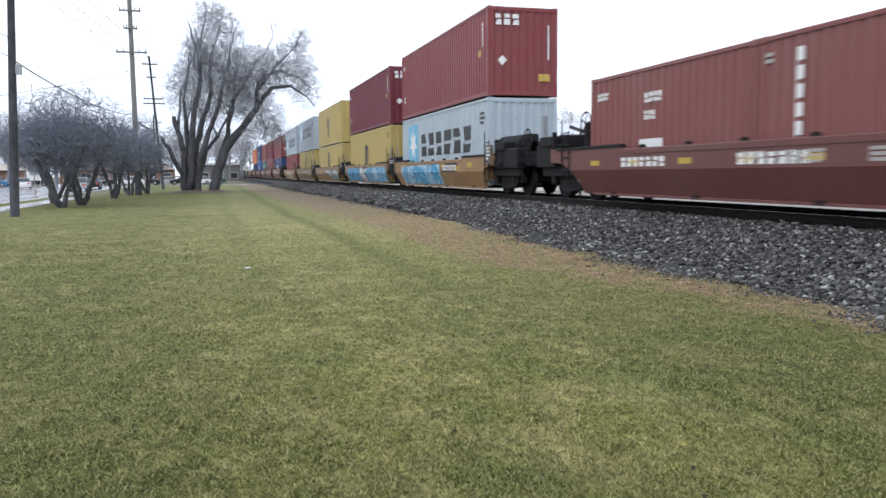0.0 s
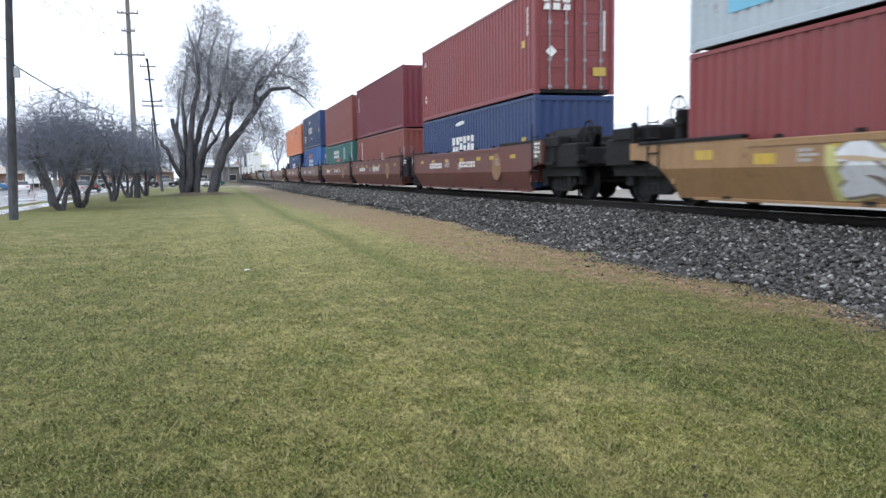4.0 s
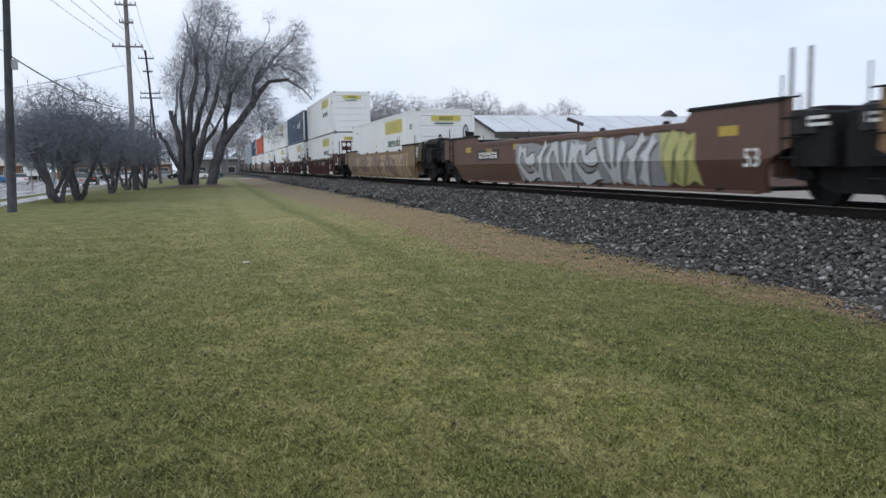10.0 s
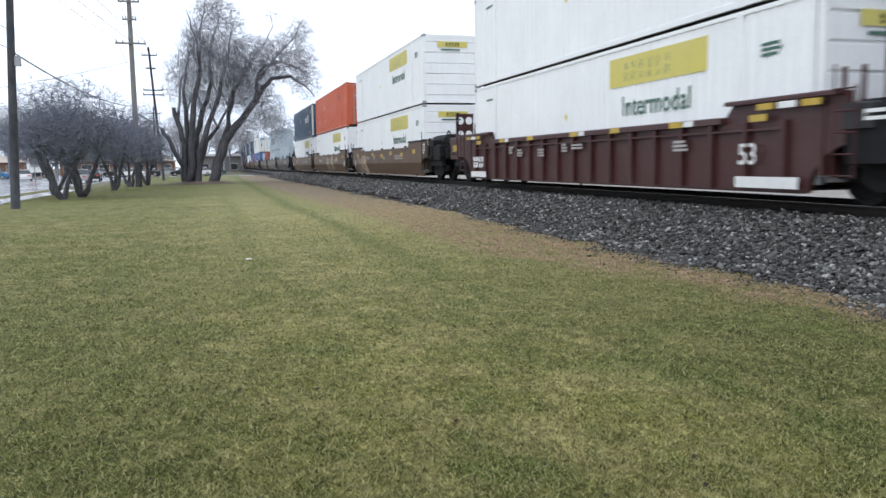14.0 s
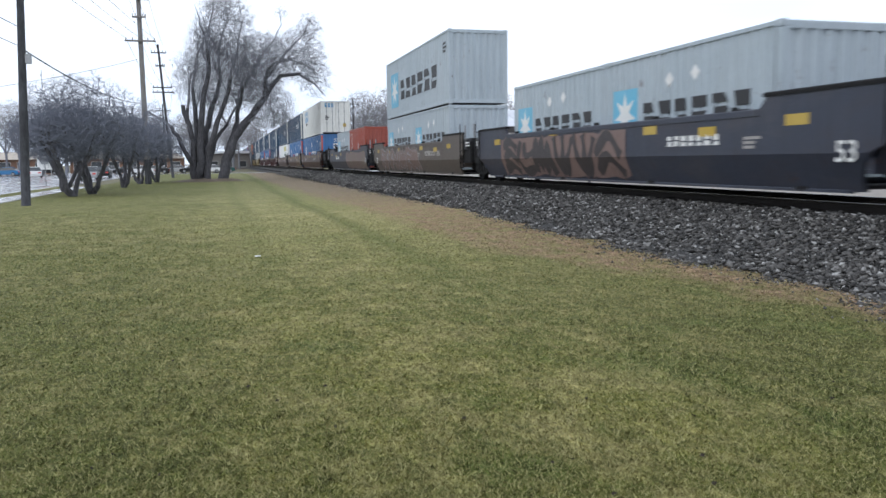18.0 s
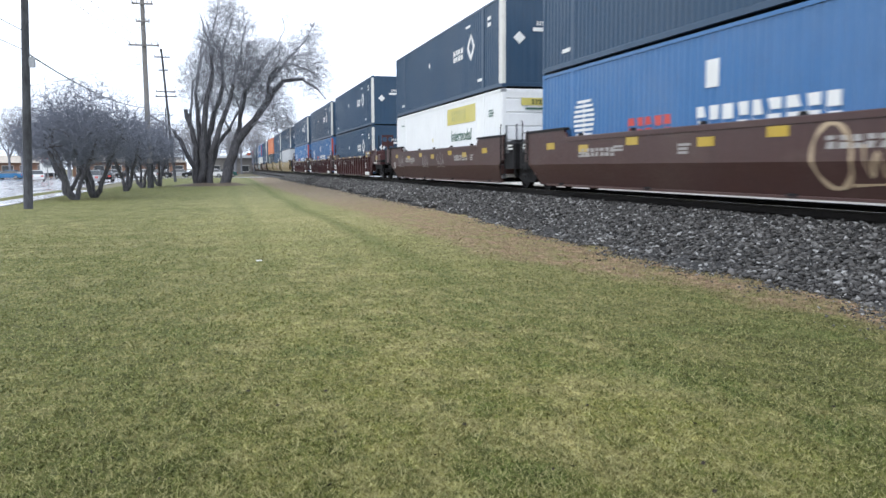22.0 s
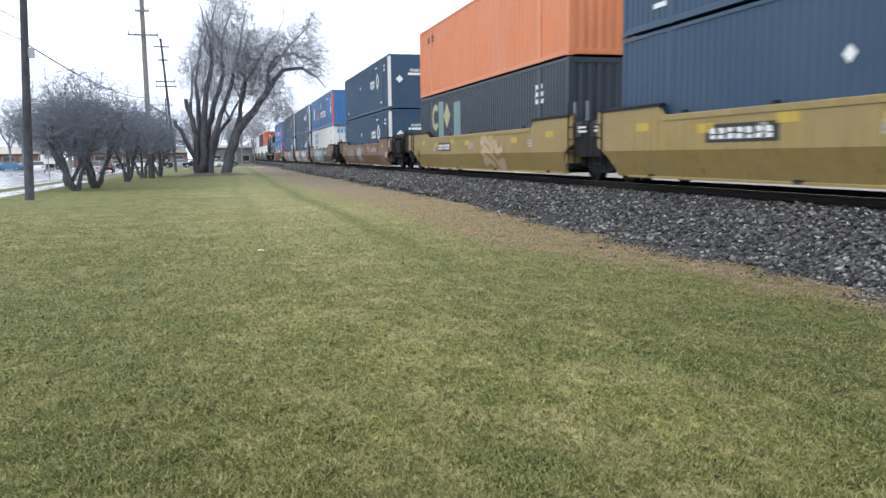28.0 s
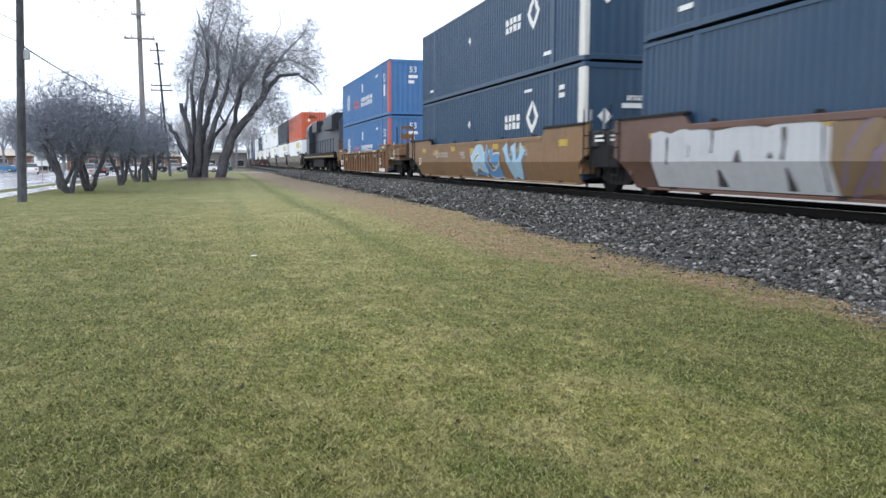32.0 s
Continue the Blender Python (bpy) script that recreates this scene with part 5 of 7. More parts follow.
# ---- the train: well cars ----
CARS = {
    "ochre": paint("car_ochre", (0.313, 0.178, 0.078, 1), 0.75, 0.8, 0.44, 0.6),
    "mustard": paint("car_mustard", (0.313, 0.222, 0.070, 1), 0.75, 0.6, 0.44, 0.35),
    "red": paint("car_oxide_red", (0.140, 0.046, 0.040, 1), 0.5, 0.5, 0.44, 0.4),
    "brown": paint("car_brown", (0.131, 0.078, 0.048, 1), 0.9, 0.8, 0.44, 0.5),
    "tan": paint("car_rusty_tan", (0.248, 0.139, 0.061, 1), 0.85, 0.9, 0.44, 0.7),
    "umber": paint("car_dirty_umber", (0.196, 0.100, 0.044, 1), 0.9, 0.8, 0.44, 0.8),
    "wine": paint("car_wine_red", (0.059, 0.018, 0.019, 1), 0.5, 0.4, 0.44, 0.4),
    "plum": paint("car_plum_brown", (0.068, 0.031, 0.027, 1), 0.6, 0.6, 0.44, 0.45),
    "dark": paint("car_dark_blue_grey", (0.038, 0.045, 0.068, 1), 0.6, 0.6, 0.44, 0.4),
    "clay": paint("car_clay_brown", (0.174, 0.083, 0.048, 1), 0.75, 0.7, 0.44, 0.8),
    "drab": paint("car_drab_grey_brown", (0.109, 0.091, 0.078, 1), 0.6, 0.6, 0.44, 0.6),
    "rose": paint("car_faded_rose_brown", (0.131, 0.068, 0.049, 1), 0.6, 0.6, 0.44, 0.7),
    "sand": paint("car_dusty_sand", (0.261, 0.178, 0.091, 1), 0.8, 0.8, 0.44, 0.8),
}
LOCOGOLD_SIGN = paint("emblem_gold", (0.24, 0.125, 0.055, 1), 0.7, 0.4)
CARWORDS = {"ochre": "rusty ochre", "mustard": "mustard yellow", "red": "oxide red", "brown": "brown", "tan": "rusty tan", "wine": "wine red", "umber": "dirty umber brown", "plum": "plum brown",
            "dark": "dark blue-grey", "clay": "dusty clay brown", "drab": "drab grey-brown", "sand": "dusty sand", "rose": "faded rose brown"}
WHEEL_R = 0.483


def wheelset(parent, at, along):
    def fill(mb):
        for s in (-1, 1):
            mb.lathe([(s * 0.655, 0.10), (s * 0.655, WHEEL_R + 0.028), (s * 0.69, WHEEL_R + 0.028), (s * 0.705, WHEEL_R), (s * 0.79, WHEEL_R - 0.008), (s * 0.79, WHEEL_R - 0.06),
                      (s * 0.745, WHEEL_R - 0.09), (s * 0.735, 0.16), (s * 0.80, 0.13), (s * 0.80, 0.07)], 24, "x")
        mb.lathe([(-1.05, 0.075), (-0.66, 0.085), (0.66, 0.085), (1.05, 0.075)], 12, "x")
    ob = part("wheelset", shape("wheelset", STEEL, fill), parent, at)
    ROLLING.append((ob, at, along))


def bogie(car, y, along):
    def frames(mb, s):
        mb.poly([(-1.2, 0.40), (-1.2, 0.60), (-0.62, 0.63), (-0.36, 0.82), (0.36, 0.82), (0.62, 0.63), (1.2, 0.60), (1.2, 0.40), (0.85, 0.38), (0.45, 0.22), (-0.45, 0.22), (-0.85, 0.38)], "x", s * 0.92, s * 1.06)
        for e in (-0.89, 0.89):
            mb.lathe([(s * 1.06, 0.13), (s * 1.12, 0.13), (s * 1.15, 0.09)], 12, "x")
            n = 36
            for i in range(len(mb.v) - n, len(mb.v)):
                x, yy, zz = mb.v[i]
                mb.v[i] = (x, yy + e, zz + WHEEL_R)
        for e in (-0.22, 0, 0.22):
            mb.tube((s * 1.0, e, 0.30), (s * 1.0, e, 0.62), 0.085, k=10)
    ob = part("bogie", shape("bolster", STEEL, lambda mb: (mb.slab(-1.15, 1.15, -0.22, 0.22, 0.60, 0.86, 0.04), mb.tube((0, 0, 0.86), (0, 0, 0.95), 0.22, k=14))), car, (0, y, 0), "black cast-steel bogie")
    for s in (-1, 1):
        part("side_frame", shape(("sideframe", s), STEEL, lambda mb: frames(mb, s)), ob)
    for e in (-0.89, 0.89):
        wheelset(ob, (0, e, WHEEL_R), along)


LEAN = 0.24     # how far the lower side of a smooth well slopes inwards


def wall_grid(mb, sign, stations, top, bottom, half, crease, lean):
    """Side wall of a well: outer and inner skins over stations along y."""
    skins = []
    for inset in (0.0, 0.07):
        rows = []
        for y in stations:
            zb, zt = bottom(y), top(y)
            zm = max(zb + 0.01, crease)
            at = lambda z: half - inset - (lean * (crease - z) / (crease - 0.19) if z < crease else 0)
            rows.append([(sign * at(zb), y, zb), (sign * at(zm), y, zm), (sign * at(zt), y, zt)])
        skins.append(rows)
    k = len(mb.v)
    n = len(stations)
    for rows in skins:
        for r in rows:
            mb.v += r
    ix = lambda s, i, j: k + s * n * 3 + i * 3 + j
    for i in range(n - 1):
        for j in range(2):
            mb.f.append((ix(0, i, j), ix(0, i + 1, j), ix(0, i + 1, j + 1), ix(0, i, j + 1)))
            mb.f.append((ix(1, i, j), ix(1, i, j + 1), ix(1, i + 1, j + 1), ix(1, i + 1, j)))
        for j in (0, 2):
            mb.f.append((ix(0, i, j), ix(1, i, j), ix(1, i + 1, j), ix(0, i + 1, j)))
    for i in (0, n - 1):
        for j in range(2):
            mb.f.append((ix(0, i, j), ix(0, i, j + 1), ix(1, i, j + 1), ix(1, i, j)))


def holed_plate(mb, x0, x1, z0, z1, y0, y1, cols, rows, r):
    """Upright plate pierced by a grid of round holes, welded along the cells."""
    seen = {}

    def vert(p):
        k = tuple(round(c, 4) for c in p)
        if k not in seen:
            seen[k] = len(mb.v)
            mb.v.append(p)
        return seen[k]

    w, h = (x1 - x0) / cols, (z1 - z0) / rows
    for i in range(cols):
        for j in range(rows):
            cx, cz = x0 + (i + 0.5) * w, z0 + (j + 0.5) * h
            rings = []
            for k in range(16):
                t = 2 * math.pi * (k + 0.0) / 16
                c, q = math.cos(t), math.sin(t)
                m = max(abs(c), abs(q))
                rings.append(((cx + c * r, cz + q * r), (cx + c / m * w / 2, cz + q / m * h / 2)))
            for k in range(16):
                (a, A), (b, B2) = rings[k], rings[(k + 1) % 16]
                for y in (y0, y1):
                    mb.f.append(tuple(vert((p[0], y, p[1])) for p in (a, A, B2, b)))
                mb.f.append(tuple(vert(p) for p in ((a[0], y0, a[1]), (b[0], y0, b[1]), (b[0], y1, b[1]), (a[0], y1, a[1]))))
    mb.f += [tuple(vert(p) for p in f) for f in (((x0, y0, z1), (x1, y0, z1), (x1, y1, z1), (x0, y1, z1)), ((x0, y0, z0), (x1, y0, z0), (x1, y1, z0), (x0, y1, z0)),
                                                ((x0, y0, z0), (x0, y0, z1), (x0, y1, z1), (x0, y1, z0)), ((x1, y0, z0), (x1, y0, z1), (x1, y1, z1), (x1, y1, z0)))]


def joint_end(ob, e, y0, style, mat, empty):
    """End that shares a bogie with the next platform."""
    tall = 2.42 if empty else 1.98
    for q, zt in ((-1.32, tall), (-0.98, tall + 0.04)) if e < 0 or style == "ribbed" else ():
        part("end_stanchion", shape(("stanchion", zt), GALV if style != "ribbed" else mat, lambda mb: mb.slab(-0.03, 0.03, -0.03, 0.03, 1.1, zt, 0.01)), ob, (q, y0 + e * 0.30, 0), "upright guide post")
    part("end_cabinet", shape(("endcab", e), STEEL, lambda mb: (mb.slab(-1.42, 1.3, -0.42, 0.42, 0.62, 1.42, 0.04), mb.slab(-1.3, 1.3, -0.2, 0.2, 1.40, 1.5, 0.02))), ob, (0, y0 + e * 0.85, 0), "end casting over the shared bogie")
    if style == "ribbed":
        part("end_plate", shape(("endplate", e), mat, lambda mb: holed_plate(mb, -1.22, -0.56, 1.5, 2.5, -0.03, 0.03, 2, 2, 0.14)), ob, (0, y0 + e * 0.95, 0), "upright plate pierced by round holes")
    part("end_box", shape(("endbox", style), BLACK, lambda mb: mb.slab(-1.47, -0.5, -0.28, 0.28, 1.10, 1.46, 0.03)), ob, (0, y0 + e * 0.72, 0), "black gear box with worn stencil")
    part("stencil", flat(comb([(0.4, 0.1, 0.15), (0.44, 0.0, 0.05)], 0.01), "boxstencil", WHITE, ("side", -1.478)), ob, (0, y0 + e * 0.85, 1.2))


def coupler_end(ob, e, y0, reach, style, colour, mat):
    """Open end over its own bogie: end frame, air reservoir, hand brake, rails and coupler. Distances count outwards from the well."""
    out = lambda d: y0 + e * d
    half = 1.50

    def bx(mb, x0, x1, d0, d1, z0, z1, c=0.02):
        mb.slab(x0, x1, min(e * d0, e * d1), max(e * d0, e * d1), z0, z1, c)

    tag = (e, round(reach, 2), style)
    edge = 0.95 if e < 0 else 1.5
    gear = STEEL if style == "smooth" else mat

    def frame_parts(mb):
        bx(mb, -1.38, 1.38, edge + 0.01, max(edge + 0.3, reach - 0.12), 0.84, 1.42, 0.04)
        bx(mb, -1.44, -1.05, edge + 0.06, min(reach - 0.1, edge + 0.9), 1.38, 1.62, 0.03)
        bx(mb, -1.42, -1.30, edge + 0.02, edge + 0.12, 0.9, 1.72, 0.02)
        bx(mb, -1.2, 1.2, edge - 0.2, edge + 0.35, 1.36, 1.66, 0.05)
    part("end_frame", shape(("endframe",) + tag, gear, frame_parts), ob, (0, y0, 0), "dark welded end frame")
    # brake beams, with bars added to stand in for the dark between the wheels
    part("brake_rigging", shape(("rigging",) + tag, STEEL, lambda mb: (bx(mb, -1.24, -1.08, 0.35, reach - 0.25, 0.60, 0.86), bx(mb, -1.2, 1.2, 0.3, 0.6, 0.35, 0.85), bx(mb, -1.2, 1.2, 1.9, 2.1, 0.4, 0.85))), ob, (0, y0, 0), "black rods and beams over the bogie")
    part("coupler", shape(("coupler",) + tag, STEEL, lambda mb: (bx(mb, -0.16, 0.16, reach - 0.6, reach + 0.45, 0.72, 0.98, 0.03), bx(mb, -0.24, 0.24, reach + 0.3, reach + 0.58, 0.68, 1.02, 0.06))), ob, (0, y0, 0))
    if style == "smooth" and e < 0:
        part("data_panel", shape(("datapanel", colour), CARS["drab"], lambda mb: bx(mb, -half - 0.035, -half + 0.06, 0.42, 0.92, 0.98, 1.56)), ob, (0, y0, 0), "dusty grey data panel")
        part("stencil", flat(comb([(0.34, 0.30, 0.36), (0.30, 0.19, 0.25), (0.34, 0.08, 0.14), (0.2, -0.03, 0.03)], 0.012), "datalines", WHITE, ("side", -half - 0.04)), ob, (0, out(0.55), 1.14), "white stencilled data lines")
    if style == "ribbed":
        part("end_plate", shape(("endplate", e), mat, lambda mb: holed_plate(mb, -1.22, -0.56, 1.5, 2.5, -0.03, 0.03, 2, 2, 0.14)), ob, (0, out(min(2.3, reach - 0.2)), 0), "upright plate pierced by round holes")
        part("stencil", flat([rect(-0.22, 0.22, 0, 0.22)], "endyellowbar", YELLOW, ("side", -1.388)), ob, (0, out(edge + 0.45), 1.12), "yellow reflector plate")
        part("guide_post", shape(("guide", 2.5), STEEL, lambda mb: mb.tube((0, 0, 1.3), (0, 0, 2.5), 0.028, k=8)), ob, (-1.3, out(1.8), 0), "thin black guide post")
    if e < 0:
        if style == "smooth":
            part("air_reservoir", shape("longtank", STEEL, lambda mb: (mb.lathe([(-1.02, 0.06), (-0.94, 0.25), (-0.9, 0.275), (0.9, 0.275), (0.94, 0.25), (1.02, 0.06)], 18, "y"),
                 [mb.box(-0.2, 0.2, q - 0.05, q + 0.05, -0.42, -0.2) for q in (-0.6, 0.6)])), ob, (-0.85, out(1.35), 1.80 if colour in ("clay", "dark") else 1.56), "black air reservoir")
        y = out(min(2.7, reach - 0.05))
        tall = colour in ("clay", "dark")
        if style == "smooth":
            zs = 2.2 if tall else 1.82
            part("brake_stand", shape(("brakestand", zs), STEEL, lambda mb: (mb.slab(-0.15, 0.15, -0.14, 0.14, 1.1, zs, 0.03), mb.poly([(-0.14, 1.2), (0.75, 1.2), (0.75, 1.45), (0.1, zs - 0.2), (-0.14, zs - 0.2)], "x", -0.1, 0.1), mb.slab(-0.3, 0.3, -0.2, 0.2, 0.9, 1.3, 0.03))), ob, (-0.85, y, 0))
            part("brake_wheel", shape("brakewheel", STEEL, lambda mb: (mb.lathe([(-0.02, 0.30), (0.0, 0.33), (0.02, 0.30), (0.0, 0.28), (-0.02, 0.30)], 20, "x", False),
                 [mb.tube((0, 0, 0), (0, 0.3 * math.cos(q), 0.3 * math.sin(q)), 0.016, k=6) for q in (0.4, 1.65, 2.9, 4.2, 5.4)])), ob, (-1.06, y - 0.12, zs - 0.18), "spoked hand-brake wheel")
        lemon = colour == "clay"
        part("handrail", shape(("handrail", lemon, tall), YELLOW if lemon else (STEEL if style == "smooth" else POSTWHITE), lambda mb: (mb.tube((0, 0, 0.9), (0, 0, 2.06 if tall else 1.75), 0.03 if lemon else 0.018, k=8), mb.box(-0.06, 0.06, 0.0, 0.55, 0.9, 0.98), mb.tube((0, 0, 1.5), (0, 0.5, 1.5), 0.018, k=6))), ob, (-1.42, out(1.6), 0), "yellow corner handrail" if lemon else "corner handrail")
        if tall:
            part("top_rail", shape("toprailing", STEEL, lambda mb: (mb.tube((0, -0.95, 2.05), (0, 0.75, 2.05), 0.016, k=6), mb.tube((0, 0.75, 1.4), (0, 0.75, 2.05), 0.02, k=6))), ob, (-1.42, out(1.6), 0))
    else:
        part("brake_stand", shape("brakestandfar", STEEL, lambda mb: mb.slab(-0.13, 0.13, -0.12, 0.12, 1.0, 1.92, 0.03)), ob, (-0.8, out(0.62), 0))
        part("brake_wheel", shape("brakewheelfar", STEEL, lambda mb: (mb.lathe([(-0.02, 0.28), (0.0, 0.31), (0.02, 0.28), (0.0, 0.26), (-0.02, 0.28)], 20, "x", False),
             [mb.tube((0, 0, 0), (0, 0.28 * math.cos(q), 0.28 * math.sin(q)), 0.016, k=6) for q in (0.4, 1.65, 2.9, 4.2, 5.4)])), ob, (-1.0, out(0.5), 1.88), "spoked hand-brake wheel")
        if colour in ("red", "drab"):
            for x in (-1.22, 1.22):
                part("guide_post", shape("guidepale", GALV, lambda mb: mb.slab(-0.07, 0.07, -0.05, 0.05, 1.1, 2.22, 0.02)), ob, (x, out(reach - 0.35), 0), "pale galvanised guide post")


def well_car(along, long, style, colour, near, far, seed, top=1.45, cond="", tags=()):
    """One platform. near, far: ('joint' or 'coupler', distance from the middle to the meeting point)."""
    mat = CARS[colour]
    rnd = random.Random(seed)
    Lw = 12.55 if not long else 16.5
    ob = thing("well_car", f"{CARWORDS[colour]} {'ribbed' if style == 'ribbed' else 'smooth-sided'} steel well car{cond}, on the rails", "railway car", "well cars of the train")
    En = -(near[1] - (0.22 if near[0] == "joint" else 0.62))
    Ef = far[1] - (0.22 if far[0] == "joint" else 0.62)
    Wn = max(En, -Lw / 2 - (0.5 if near[0] == "joint" else 0.95))                                    # where the painted sides stop
    Wf = min(Ef, Lw / 2 + (1.5 if far[0] == "coupler" else 0.6))
    half = 1.50
    a, b = -Lw / 2, Lw / 2
    def bottom(y):
        d = min(1.0, max((a + 0.25 - y) / 1.0, (y - b) / 1.15, 0.0))
        return 0.19 + 0.74 * math.sqrt(1 - (1 - d) ** 2)

    rise = 0.24 if long else 0.10
    topz = lambda y: top + (0 if a + 2.3 <= y <= b - 2.3 else rise * min(1, max(a + 2.3 - y, y - b + 2.3) / 0.25))
    st = sorted({Wn, Wf, a + 2.05, a + 2.3, 0, b - 2.3, b - 2.05} | {max(Wn, a + 0.25 - d) for d in (0, 0.03, 0.1, 0.22, 0.4, 0.65, 1.0)} | {min(Wf, b + 1.15 * d) for d in (0, 0.03, 0.1, 0.22, 0.4, 0.65, 1.0)})
    key = (style, round(near[1], 2), round(far[1], 2), near[0], far[0], long, top)
    grow_out = {-1: 0.40 if near[0] == "joint" else 0.9, 1: 0.40 if far[0] == "joint" else 1.15}
    crease = 0.74 if style == "smooth" else 0.3
    for s in (-1, 1):
        w = part("side_wall", shape(("wellwall", s) + key, mat, lambda mb: wall_grid(mb, s, st, topz, bottom, half - (0.0 if style == "smooth" else 0.10), crease, LEAN if style == "smooth" else 0.0)), ob)
        part("top_chord", shape(("chord", s) + key, mat, lambda mb: mb.slab(min(s * (half + 0.02), s * (half - 0.12)), max(s * (half + 0.02), s * (half - 0.12)), a + 2.3, b - 2.3, top - 0.10, top + 0.012, 0.015)), ob)
        part("bottom_sill", shape(("wellsill", s) + key, mat, lambda mb: mb.slab(min(s * (half - LEAN + 0.04), s * (half - LEAN - 0.10)), max(s * (half - LEAN + 0.04), s * (half - LEAN - 0.10)), a + 0.5, b - 0.5, 0.165, 0.215, 0.012)), ob)
        for e, y0 in ((-1, a), (1, b)):
            part("end_guard", shape(("guard", s, e, style, long, top, grow_out[e]), mat if style == "ribbed" else STEEL, lambda mb: mb.slab(min(s * (half + 0.025), s * (half - 0.14)), max(s * (half + 0.025), s * (half - 0.14)),
                 min(y0 - e * 2.2, y0 + e * grow_out[e]), max(y0 - e * 2.2, y0 + e * grow_out[e]), top + rise - 0.05, top + rise + 0.02, 0.02)), ob)
        if style == "smooth" and s < 0:
            for i in range(5):
                part("guide_lug", shape("guidelug", STEEL, lambda mb: mb.poly([(-0.09, 0.0), (0.09, 0.0), (0.04, 0.07), (-0.04, 0.07)], "x", 0.02, 0.10)), w, (-half, a + 3.0 + (Lw - 6.0) * i / 4, top + 0.01))
        if style == "ribbed":
            part("flange", shape(("flange", s) + key, mat, lambda mb: mb.slab(min(s * (half - 0.015), s * (half - 0.11)), max(s * (half - 0.015), s * (half - 0.11)), a + 0.8, b - 0.8, top - 0.25, top - 0.215, 0.01)), w)
            n = 17 if long else 13
            for i in range(n):
                y = a + 0.75 + (Lw - 1.5) * i / (n - 1)
                part("rib", shape(("rib", s, top), mat, lambda mb: mb.slab(min(s * half, s * (half - 0.13)), max(s * half, s * (half - 0.13)), -0.06, 0.06, 0.22, top - 0.1, 0.015)), w, (0, y, 0))
    for e, y0, E, kind in ((-1, a, En, near[0]), (1, b, Ef, far[0])):
        part("bulkhead", shape(("bulkhead", e, top), mat, lambda mb: mb.box(-half + 0.08, half - 0.08, y0 - 0.05, y0 + 0.05, 0.45, top + 0.05)), ob)
        lo, hi = min(y0, E), max(y0, E)
        part("end_deck", shape(("deck", e, round(E, 2), kind), STEEL, lambda mb: (mb.slab(-half + 0.12, half - 0.12, lo + 0.04, hi - 0.02, 0.98, 1.10, 0.015), mb.slab(-0.4, 0.4, lo, hi, 0.72, 0.98, 0.02))), ob)
        # ladder and rails at the corner
        for s in (-1, 1):
            part("ladder", shape(("ladder", s, top), STEEL if style == "smooth" else mat, lambda mb: (
                [mb.tube((s * (half + 0.03), -0.2, q), (s * (half + 0.03), 0.2, q), 0.014, k=6) for q in (0.45, 0.75, 1.05, 1.35, 1.65)],
                [mb.tube((s * (half + 0.03), q, 0.42), (s * (half + 0.03), q, 2.0 if q * e < 0 else 1.7), 0.016, k=6) for q in (-0.2, 0.2)])), ob, (0, y0 + e * 0.55, 0), "steel rung ladder")
        if kind == "joint":
            joint_end(ob, e, y0, style, mat, bool(cond))
        else:
            coupler_end(ob, e, y0, abs(E - y0), style, colour, mat)
            bogie(ob, y0 + e * 1.25, along)
    if far[0] == "joint":
        bogie(ob, far[1], along)
    for i in range(4):
        y = a + 1.5 + (Lw - 3) * i / 3
        part("cross_member", shape("crossmember", STEEL, lambda mb: mb.slab(-half + 0.2, half - 0.2, -0.14, 0.14, 0.17, 0.25, 0.02)), ob, (0, y, 0))
    # reflectors and stencils on the side facing the lawn
    skin = -half - (0.006 if style == "smooth" else 0.022)
    zr = top - 0.20 if style == "smooth" else top - 0.048
    for i in range(7):
        y = b - 1.2 - (Lw - 2.4) * i / 6 + rnd.uniform(-0.3, 0.3)
        part("reflector", flat([rect(-0.21, 0.21, -0.055, 0.055)] if style == "ribbed" or not tags else [rect(-0.26, 0.26, -0.085, 0.085)], ("reflector", style, bool(tags)), YELLOW, ("side", skin if style == "smooth" else skin)), ob, (0, y, zr - (0.08 if colour == "red" else 0) - (0.1 if tags and i % 2 else 0)), "yellow reflector strip")
        if style == "ribbed" and i % 2:
            part("reflector", flat([rect(-0.16, 0.16, -0.05, 0.05)], "reflectorw", WHITE, ("side", skin)), ob, (0, y - 0.42, zr), "white reflector strip")
    for i in range(6 if style == "ribbed" else 4):
        y = rnd.uniform(a + 2.5, b - 2.5)
        n, W = rnd.choice(((3, 0.6), (4, 0.45), (2, 0.8), (5, 0.55)))
        rr = random.Random(i + seed)
        bars = comb([(W * rr.uniform(0.5, 0.8), -j * 0.075, -j * 0.075 + 0.048) for j in range(min(n, 3))], 0.012)
        part("stencil", flat(bars, ("stencil", seed, i), FADED, ("side", skin if style == "smooth" else -half - 0.004)), ob, (0, y, rnd.uniform(0.98, 1.12) if top > 1.3 else 0.96), "white stencilled data lines")
